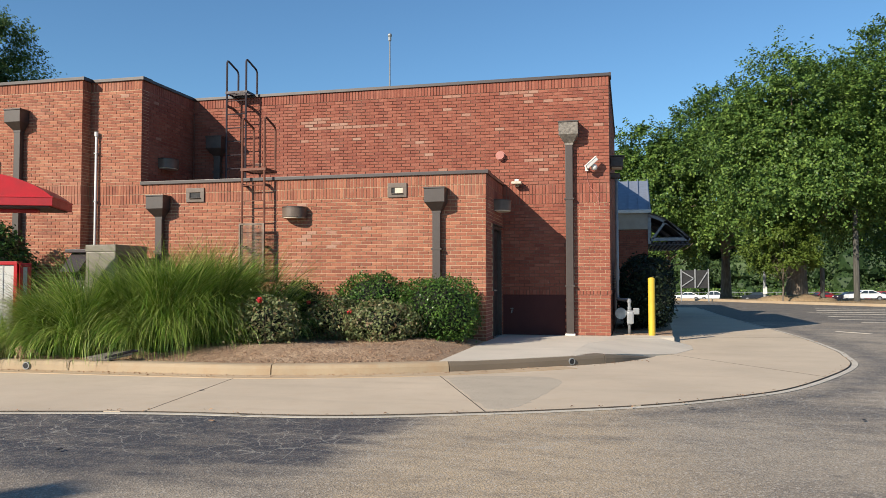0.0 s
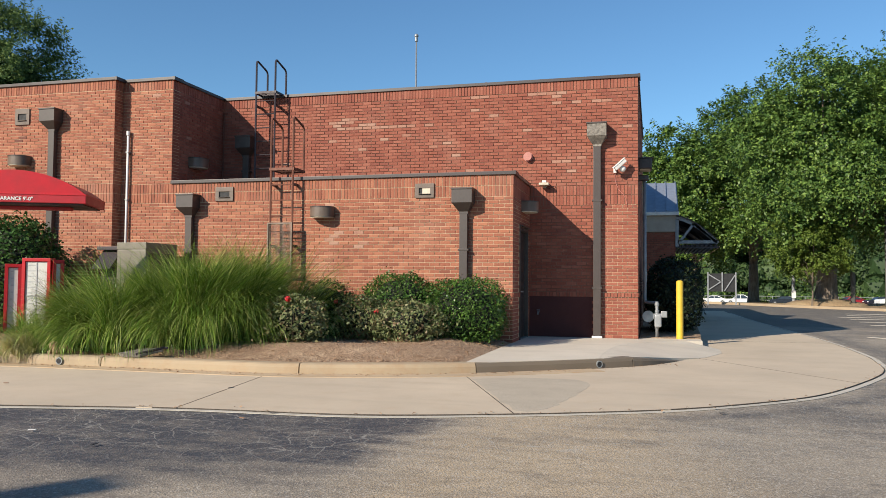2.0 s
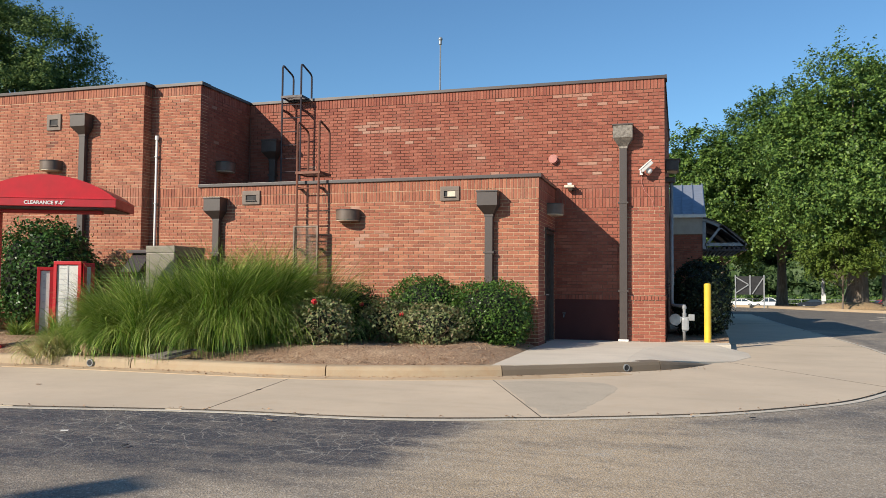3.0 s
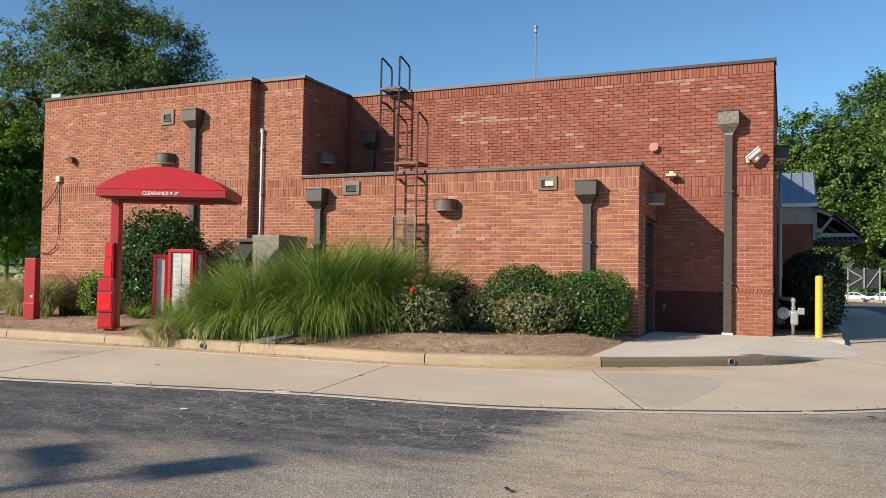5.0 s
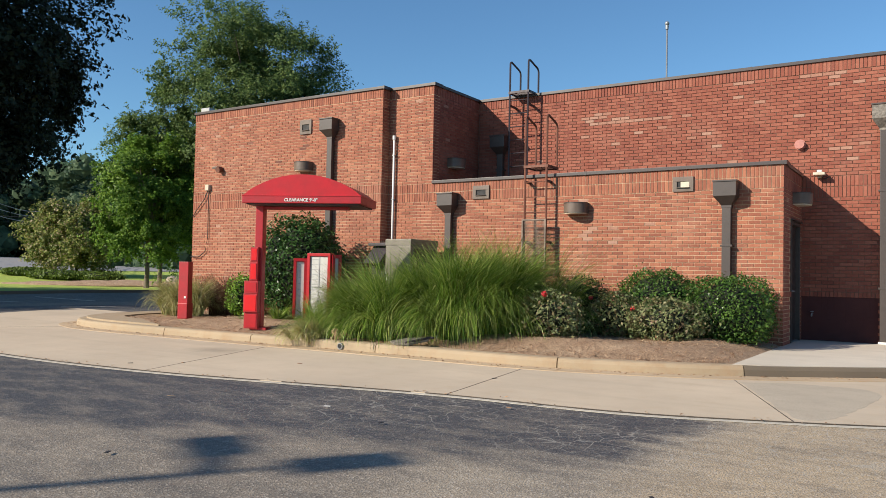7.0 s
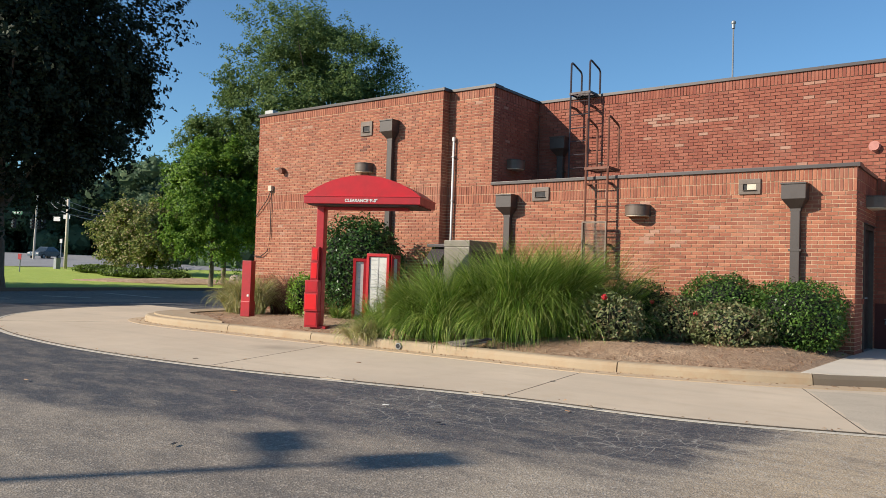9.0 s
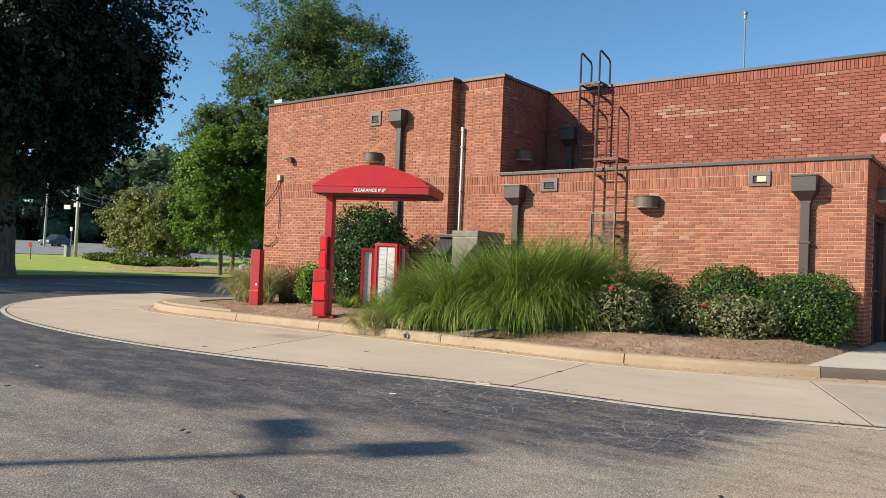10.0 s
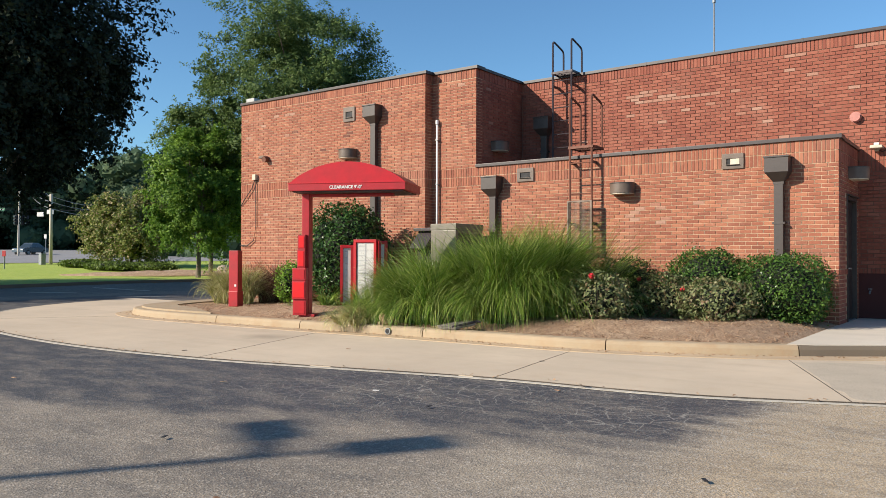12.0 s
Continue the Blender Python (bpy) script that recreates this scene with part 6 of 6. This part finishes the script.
def car(at, turn, paint, label, tall=1.45, length=4.6):
    """A parked car: shaped body, glass band, wheels, lights."""
    ob = thing("parked_car", at, label, "car", "parked cars", turn=turn)
    L, h = length / 2, tall
    low = [(-L, 0.35), (-L, 0.75), (-L * 0.9, 0.88), (-L * 0.42, 0.95), (L * 0.62, 0.98), (L * 0.95, 0.9), (L, 0.7), (L, 0.35)]
    cabin = [(-L * 0.5, 0.93), (-L * 0.16, h - 0.04), (L * 0.28, h - 0.02), (L * 0.74, 0.96)]

    def extrude(line, half, mt, name, inset=0.0):
        bm = bmesh.new()
        a = [bm.verts.new((x, -half + (inset if z > 1.0 else 0), z)) for x, z in line]
        b = [bm.verts.new((x, half - (inset if z > 1.0 else 0), z)) for x, z in line]
        for i in range(len(line)):
            j = (i + 1) % len(line)
            bm.faces.new((a[i], a[j], b[j], b[i]))
        bm.faces.new(a[::-1])
        bm.faces.new(b)
        bmesh.ops.bevel(bm, geom=list(bm.edges), offset=0.05, segments=2, affect="EDGES")
        return part(name, bm, mt, ob)

    extrude(low, 0.9, paint, "body")
    extrude(cabin, 0.84, paint, "cabin", 0.16)

    def pane(line, half):
        for side in (-1, 1):
            bm = bmesh.new()
            ring = [[bm.verts.new((x, side * (half - 0.165 * max(0, (z - 0.93) / (h - 0.95)) + d), z)) for x, z in line] for d in (-0.02, 0.012)]
            for i in range(len(line)):
                j = (i + 1) % len(line)
                bm.faces.new((ring[0][i], ring[0][j], ring[1][j], ring[1][i]))
            bm.faces.new(ring[1])
            bm.faces.new(ring[0][::-1])
            part("window", bm, GLASS, ob)

    pane([(-L * 0.42, 0.99), (-L * 0.17, h - 0.12), (L * 0.03, h - 0.11), (L * 0.03, 0.99)], 0.84)
    pane([(L * 0.07, 0.99), (L * 0.07, h - 0.11), (L * 0.27, h - 0.11), (L * 0.6, 1.01)], 0.84)
    for xa, xb in ((-L * 0.475, -L * 0.2), (L * 0.7, L * 0.33)):
        d = 0.02 if xb > 0 else -0.02
        part("windscreen", prism_yz(xa, xb, d, 0.98, h - 0.11), GLASS, ob)
    for x in (-L * 0.62, L * 0.62):
        for y in (-0.82, 0.82):
            w = part("wheel", tube([(x, y - 0.1, 0.33), (x, y + 0.1, 0.33)], 0.33, 16), BLACK, ob)
            part("rim", tube([(x, y - 0.11, 0.33), (x, y + 0.11, 0.33)], 0.2, 12), GALV, w)
    for y in (-0.65, 0.65):
        part("headlight", box(-L - 0.01, -L + 0.08, y - 0.18, y + 0.18, 0.62, 0.76, 0.02), WHITE, ob)
        part("tail_light", box(L - 0.08, L + 0.01, y - 0.18, y + 0.18, 0.65, 0.8, 0.02), RED_DEEP, ob)
    return ob


CAR_WHITE = painted("white_car_paint", (0.72, 0.72, 0.70), 0.25, 0, 0.05)
CAR_RED = painted("red_car_paint", (0.38, 0.03, 0.04), 0.25, 0, 0.1)
CAR_DARK = painted("dark_car_paint", (0.02, 0.025, 0.035), 0.25, 0, 0.1)
CAR_GREY = painted("grey_blue_car_paint", (0.13, 0.16, 0.19), 0.25, 0.2, 0.1)
car(at_ground(10.1, 124), 0, CAR_WHITE, "white sedan parked before the fence")
car(at_ground(14.2, 123), 0, CAR_WHITE, "white crossover parked before the fence", 1.65, 4.8)
car(at_ground(20.9, 122), 0, CAR_DARK, "dark car parked before the fence")
car(at_ground(29.4, 115), 20, CAR_RED, "red car parked before the fence")
car(at_ground(33.0, 113), 15, CAR_DARK, "dark car parked before the fence")
car(at_ground(30.2, 95), 8, CAR_WHITE, "white sedan parked by the utility pole")
car(at_ground(36.3, 109), 12, CAR_RED, "red car parked before the fence")
car(at_ground(35.2, 98), 8, CAR_GREY, "grey car parked before the fence")

# ---- far left: verge, street, signals ----
LAWN_LINE = [(-26.0, 22.0), (-33.0, 11.0), (-34.2, 6.0), (-33.0, 0.0), (-30.5, -8.0), (-28.0, -20.0), (-27.0, -45.0)]
lawn_path = smooth_path(LAWN_LINE, 1.0)


def far_band(name, near_r, far_r, lift, material, label, category):
    """Ground covering from the street kerb outward, across the far corner."""
    vs, fs = [], []
    n = len(lawn_path)
    for p in lawn_path:
        u = Vector((p.x - 0.1, p.y + 16)).normalized()
        for r in np.linspace(near_r, far_r, 9):
            q = p + u * r
            vs.append((q.x, q.y, ground_z(q.x, q.y) + lift))
    for i in range(n - 1):
        for j in range(8):
            k = i * 9 + j
            fs.append((k, k + 1, k + 10, k + 9))
    return tagged(new(name, mesh_from(name, vs, fs, [material])), label, category, kind="structure")


far_band("lawn", 0.3, 42.0, 0.05, LAWN, "sunlit green lawn verge on the street corner", "lawn")
far_band("street", 42.0, 150.0, 0.09, ROAD_FAR, "wide grey street beyond the lawn", "road")
street_kerb = thing("street_kerb", label="shaded concrete kerb along the lawn", category="kerb", kind="structure")
lo = [p + Vector((p.x, p.y + 16)).normalized() * 0.3 for p in lawn_path]
for i in range(0, len(lawn_path) - 5, 4):
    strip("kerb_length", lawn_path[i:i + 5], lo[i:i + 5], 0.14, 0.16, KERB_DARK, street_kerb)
for a, b in (((-28.2, -2.5), (-26.5, -1.7)), ((-22.7, -2.4), (-21.85, -1.1)), ((-30.6, 1.25), (-26.1, 0.9)), ((-27.6, -5.5), (-26.4, -4.45))):
    d = Vector((b[0] - a[0], b[1] - a[1])).normalized() * 0.06
    part("bay_line", prism([(a[0] - d.y, a[1] + d.x), (a[0] + d.y, a[1] - d.x), (b[0] + d.y, b[1] - d.x), (b[0] - d.y, b[1] + d.x)], 0.0, 0.006), PAINT_LINE, bays)


def along(px, r):
    """A point at distance r on a bearing given as (x, y)."""
    u = Vector(px).normalized()
    x, y = 0.13 + u.x * r, -16.03 + u.y * r
    return at_ground(x, y)


dirt = bmesh.new()
bmesh.ops.create_icosphere(dirt, subdivisions=3, radius=1)
for v in dirt.verts:
    v.co = Vector((v.co.x * 7.0, v.co.y * 3.0, max(-0.1, 0.28 * v.co.z * (1 + 0.8 * noise.noise(v.co * 4)))))
ob = solo("mulch_patch", dirt, MULCH, "brown mulch bed with plant litter on the lawn", "planting bed", kind="structure", smooth=True)
ob.matrix_basis = Matrix.Translation(along((-0.80, 0.545), 55)) @ pose(0, 0, 0, 0, 0, 55)

p1 = thing("concrete_pole", along((-0.893, 0.4497), 76), "pale round concrete utility pole", "utility pole", "utility poles")
part("shaft", tube([(0, 0, -0.3), (0, 0, 6.2)], 0.15, 12, end=0.12), PAVING, p1, smooth=True)
part("lamp_arm", tube([(0, 0, 6.0), (-0.5, -0.2, 6.1)], 0.07, 6), GREY_PIPE, p1)
part("lamp_head", box(-0.9, -0.4, -0.4, -0.1, 6.0, 6.25, 0.05), GREY_PIPE, p1)
box_ob = thing("signal_cabinet", along((-0.897, 0.442), 75), "pale grey traffic signal cabinet", "utility cabinet")
part("body", box(-0.24, 0.24, -0.2, 0.2, 0, 0.95, 0.04), GREY_PIPE, box_ob)
part("cap", box(-0.27, 0.27, -0.23, 0.23, 0.95, 1.0, 0.02), GALV, box_ob)
p2 = thing("signal_pole", along((-0.9075, 0.4200), 105), "grey signal pole at the street corner", "traffic signal")
part("shaft", tube([(0, 0, -0.3), (0.4, 0, 11.0)], 0.13, 10, end=0.09), PAVING, p2)
part("span_wire", tube([(0.2, 0, 5.6), (-10, -20, 5.2)], 0.04, 5), BLACK, p2)
part("span_wire", tube([(0.2, 0, 5.6), (14, 24, 5.6)], 0.04, 5), BLACK, p2)
for k, (u, w) in enumerate((((-0.916, 0.401), 100), ((-0.9085, 0.418), 100), ((-0.906, 0.4235), 100), ((-0.904, 0.428), 100))):
    x, y, z = along(u, w)
    s = thing("traffic_signal", (x, y, z + 4.3), "hanging black three-lens traffic signal", "traffic signal", "traffic signals", turn=25)
    part("housing", box(-0.17, 0.17, -0.14, 0.14, -0.6, 0.5, 0.03), BLACK, s)
    part("hanger", tube([(0, 0, 0.5), (0, 0, 1.1)], 0.03, 5), BLACK, s)
    for j in range(3):
        lens = part("visor", tube([(0, -0.14, 0.32 - 0.36 * j), (0, -0.32, 0.32 - 0.36 * j)], 0.14, 10), BLACK, s)
        part("lens", tube([(0, -0.15, 0.32 - 0.36 * j), (0, -0.322, 0.32 - 0.36 * j)], 0.11, 10), GLASS, lens)
for u, w, h in (((-0.898, 0.4400), 98, 4.9), ((-0.8935, 0.449), 98, 5.2)):
    x, y, z = along(u, w)
    s = thing("street_sign", (x, y, z + h), "small white blank-faced street sign on the span wire", "sign", "street signs", turn=25)
    part("plate", box(-0.42, 0.42, -0.03, 0.03, -0.24, 0.24, 0.02), WHITE, s)
    part("hanger", tube([(0, 0, 0.4), (0, 0, 0.7)], 0.03, 5), BLACK, s)
x, y, z = along((-0.915, 0.4035), 97)
s = thing("street_sign", (x, y, z + 5.3), "green street name plate on the span wire", "sign", "street signs", turn=25)
part("plate", box(-0.65, 0.65, -0.03, 0.03, -0.17, 0.17, 0.02), SIGNAL_GREEN, s)
part("lettering_bar", box(-0.45, 0.45, -0.036, -0.031, -0.05, 0.06), WHITE, s)
for u, w, h, mt in (((-0.8955, 0.4451), 92, 2.6, WHITE), ((-0.923, 0.385), 70, 1.9, WHITE), ((-0.913, 0.408), 66, 1.35, RED_DEEP)):
    s = thing("road_sign", along(u, w), "small roadside sign plate on a thin post", "sign", "road signs", turn=25)
    part("post", tube([(0, 0, -0.2), (0, 0, h)], 0.045, 6), GREY_PIPE, s)
    part("plate", box(-0.15, 0.15, -0.07, -0.045, h - 0.38, h + 0.05, 0.01), mt, s)
wires = thing("overhead_wires", label="thin sagging overhead utility wires", category="wire")
a1, a2 = Vector(along((-0.893, 0.4497), 76)) + Vector((0, 0, 6.0)), Vector(along((-0.9075, 0.42), 105)) + Vector((0.4, 0, 10.8))
for dz in (0.0, -0.5, -1.1):
    for far in (Vector(along((-0.86, 0.51), 120)) + Vector((0, 0, 8.0)), a2):
        pts = [a1.lerp(far, k / 8) + Vector((0, 0, dz - 0.9 * math.sin(math.pi * k / 8))) for k in range(9)]
        part("wire", tube(pts, 0.025, 4), GREY_PIPE, wires)
car(along((-0.9022, 0.4313), 112), 112, CAR_GREY, "grey hatchback standing on the street", 1.6, 4.3)
low_juniper = [((-0.862, 0.507), 62, 3.6), ((-0.84, 0.543), 60, 3.0), ((-0.878, 0.478), 68, 2.6)]
for i, (u, w, r) in enumerate(low_juniper):
    shrub("juniper", along(u, w), (r * 0.85, 1.3, 0.36), 2600, 0.2, LEAF_YOUNG, "low green spreading juniper on the lawn", 90 + i, 2.2, 0.1, "junipers", 0.85, 3)
for i, (u, w, r) in enumerate((((-0.733, 0.68), 58, 0.85), ((-0.76, 0.65), 56, 0.7), ((-0.775, 0.632), 57, 0.6), ((-0.79, 0.613), 57, 0.5))):
    bm = bmesh.new()
    bmesh.ops.create_icosphere(bm, subdivisions=3, radius=r)
    for v in bm.verts:
        v.co *= 1 + 0.25 * noise.noise(v.co * 1.4 + Vector((i * 7, 0, 0)))
        v.co.z = max(-0.3 * r, v.co.z * 0.9)
    x, y, z = along(u, w)
    ob = solo("boulder", bm, STONE, "rounded tan landscape boulder on the verge", "boulder", "boulders", smooth=True)
    ob.location = (x, y, z + r * 0.35)


# ---- brick faces: every brick proud of the mortar ----
BRICK_VERTS = [(0, 0, 0), (1, 0, 0), (1, 0, 1), (0, 0, 1), (0.0, 1, 0.0), (1.0, 1, 0.0), (1.0, 1, 1.0), (0.0, 1, 1.0)]
BRICK_FACES = [(0, 1, 2, 3), (0, 4, 5, 1), (1, 5, 6, 2), (2, 6, 7, 3), (3, 7, 4, 0)]


def brick_rows(length, z_top, rng, start=0.0, band=True, openings=()):
    """Bricks of one wall face as (u0, u1, z0, z1, proud)."""
    out = []
    z = BASE - 3 * COURSE
    layers = []
    while z < ROWLOCK - 0.01:
        layers.append((z, COURSE, "run", 0))
        z += COURSE
    z = ROWLOCK
    layers.append((z, 0.1, "row", 0.014))
    z += 0.1
    while z < BAND - 0.03:
        layers.append((z, COURSE, "run", 0))
        z += COURSE
    layers.append((BAND, 0.203, "soldier", 0.0))
    layers.append((BAND + 0.203, 0.203, "soldier", 0.0))
    z = BAND + 0.406
    while z < SOLDIER - 0.03:
        layers.append((z, COURSE, "run", 0))
        z += COURSE
    layers.append((SOLDIER, 0.203, "soldier", 0.0))
    for n, (z, h, kind, proud) in enumerate(layers):
        if z >= z_top - 0.02 or z + h < start:
            continue
        z1 = min(z + h - 0.013, z_top)
        w = 0.203 if kind == "run" else 0.0677
        u = -(n % 2) * 0.1015 if kind == "run" else 0.0
        while u < length - 0.01:
            u0, u1 = max(0, u), min(length, u + w - 0.013)
            u += w
            if u1 - u0 < 0.03:
                continue
            if any(u1 > a + 0.02 and u0 < b - 0.02 and z1 > c and z < d for a, b, c, d in openings):
                continue
            out.append((u0, u1, z, z1, proud + rng.uniform(-0.0015, 0.0015)))
    return out


def lay(parent, origin, along, out, length, z_top, near=None, pale=(), start=0.0, openings=(), seed=1, face=None, foot=None, sooty=()):
    """Lays a wall face: bricks inside the stretch near are objects of their own, the rest one mesh."""
    rng = random.Random(seed)
    face = face or BRICK
    o, a, d = Vector(origin), Vector(along), Vector(out)
    verts, faces, slots = [], [], []
    shared = {}
    count = 0
    for u0, u1, z0, z1, proud in brick_rows(length, z_top, rng, start, openings=openings):
        um, zm = (u0 + u1) / 2, (z0 + z1) / 2
        x = (o + a * um).x
        whitish = rng.random() < 0.004
        soot = any(((um - px) / rx) ** 2 + ((zm - pz) / rz) ** 2 < 1 and rng.random() < p for px, pz, rx, rz, p in sooty)
        coat = foot is not None and zm < ROWLOCK and um < foot
        for px, pz, rx, rz, p in pale:
            if ((um - px) / rx) ** 2 + ((zm - pz) / rz) ** 2 < 1 and rng.random() < p:
                whitish = True
        if near and near[0] < um < near[1] and near[2] < zm < near[3] and count < 300:
            count += 1
            key = (round(u1 - u0, 3), round(z1 - z0, 3), whitish)
            if key not in shared:
                vs = [tuple(a * (vx * (u1 - u0)) + d * (0.012 * (1 - vy)) + Vector((0, 0, vz * (z1 - z0)))) for vx, vy, vz in BRICK_VERTS]
                shared[key] = mesh_from("brick", vs, BRICK_FACES, [BRICK_PALE if whitish else face])
            ob = new("brick", shared[key])
            ob.location = o + a * u0 + d * (proud - 0.012) + Vector((0, 0, z0))
            ob.parent = parent
            continue
        k = len(verts)
        for vx, vy, vz in BRICK_VERTS:
            p = o + a * (u0 + vx * (u1 - u0)) + d * (proud - 0.012 * vy)
            verts.append((p.x, p.y, z0 + vz * (z1 - z0)))
        faces += [tuple(k + i for i in f) for f in BRICK_FACES]
        slots += [3 if soot else 2 if coat else 1 if whitish else 0] * len(BRICK_FACES)
    if verts:
        ob = new("brickwork", mesh_from("brickwork", verts, faces, [face, BRICK_PALE, MAROON, BRICK_SOOT], slots))
        ob.parent = parent
        tagged(ob, kind="stuff")


X, Y = (1, 0, 0), (0, 1, 0)
lay(tall_wall, (BLOCK_X, 0, 0), X, (0, -1, 0), -BLOCK_X, 5.41, (8.45, 9.33, 2.0, 5.41),
    [(3.2, 4.72, 0.55, 0.14, 0.8), (4.2, 4.62, 0.9, 0.05, 0.7), (5.9, 5.2, 0.35, 0.06, 0.6), (7.6, 5.15, 0.5, 0.05, 0.6), (8.2, 5.0, 0.7, 0.06, 0.3), (5.8, 4.2, 3.6, 1.1, 0.022)], seed=3, foot=8.48)
lay(annex_wall, (BLOCK_X, FRONT_Y, 0), X, (0, -1, 0), ANNEX_X - BLOCK_X, 3.23, (6.2, 7.16, 1.3, 3.23), [(4.0, 2.1, 0.5, 0.2, 0.3), (3.3, 2.75, 0.3, 0.08, 0.5)], seed=4, face=BRICK_WARM)
lay(block_wall, (STEP_X, FRONT_Y, 0), X, (0, -1, 0), BLOCK_X - STEP_X, 5.41, (0.2, 1.2, 3.3, 4.6), seed=5, face=BRICK_WARM)
lay(left_wall, (FAR_X, LEFT_Y, 0), X, (0, -1, 0), STEP_X - FAR_X, 5.41, (4.9, 6.37, 2.4, 3.9), [(1.6, 5.0, 0.5, 0.08, 0.4)], seed=6, face=BRICK_WARM, sooty=[(4.05, 4.33, 0.16, 0.32, 0.3), (3.2, 4.2, 1.6, 0.4, 0.012)])
lay(door_wall, (ANNEX_X, FRONT_Y, 0), Y, X, -FRONT_Y, 3.23, (0.0, 0.75, 0.1, 3.23), openings=[(0.74, 1.72, 0, 2.34)], seed=7)
lay(block_side, (BLOCK_X, FRONT_Y, 0), Y, X, -FRONT_Y, 5.41, start=2.9, seed=8)
lay(block_wall, (STEP_X, LEFT_Y, 0), Y, X, FRONT_Y - LEFT_Y, 5.41, seed=9, face=BRICK_WARM)
lay(side_wall, (0, 0, 0), Y, X, 7.0, 5.41, (0.0, 0.8, 0.2, 2.9), seed=10, face=BRICK_WARM)
lay(far_wall, (FAR_X, LEFT_Y + 0.012, 0), Y, (-1, 0, 0), 3.0, 5.41, seed=11, face=BRICK_WARM)
lay(front_brick, (0.0, 9.0, 0), X, (0, -1, 0), 0.95, 2.86, seed=12)
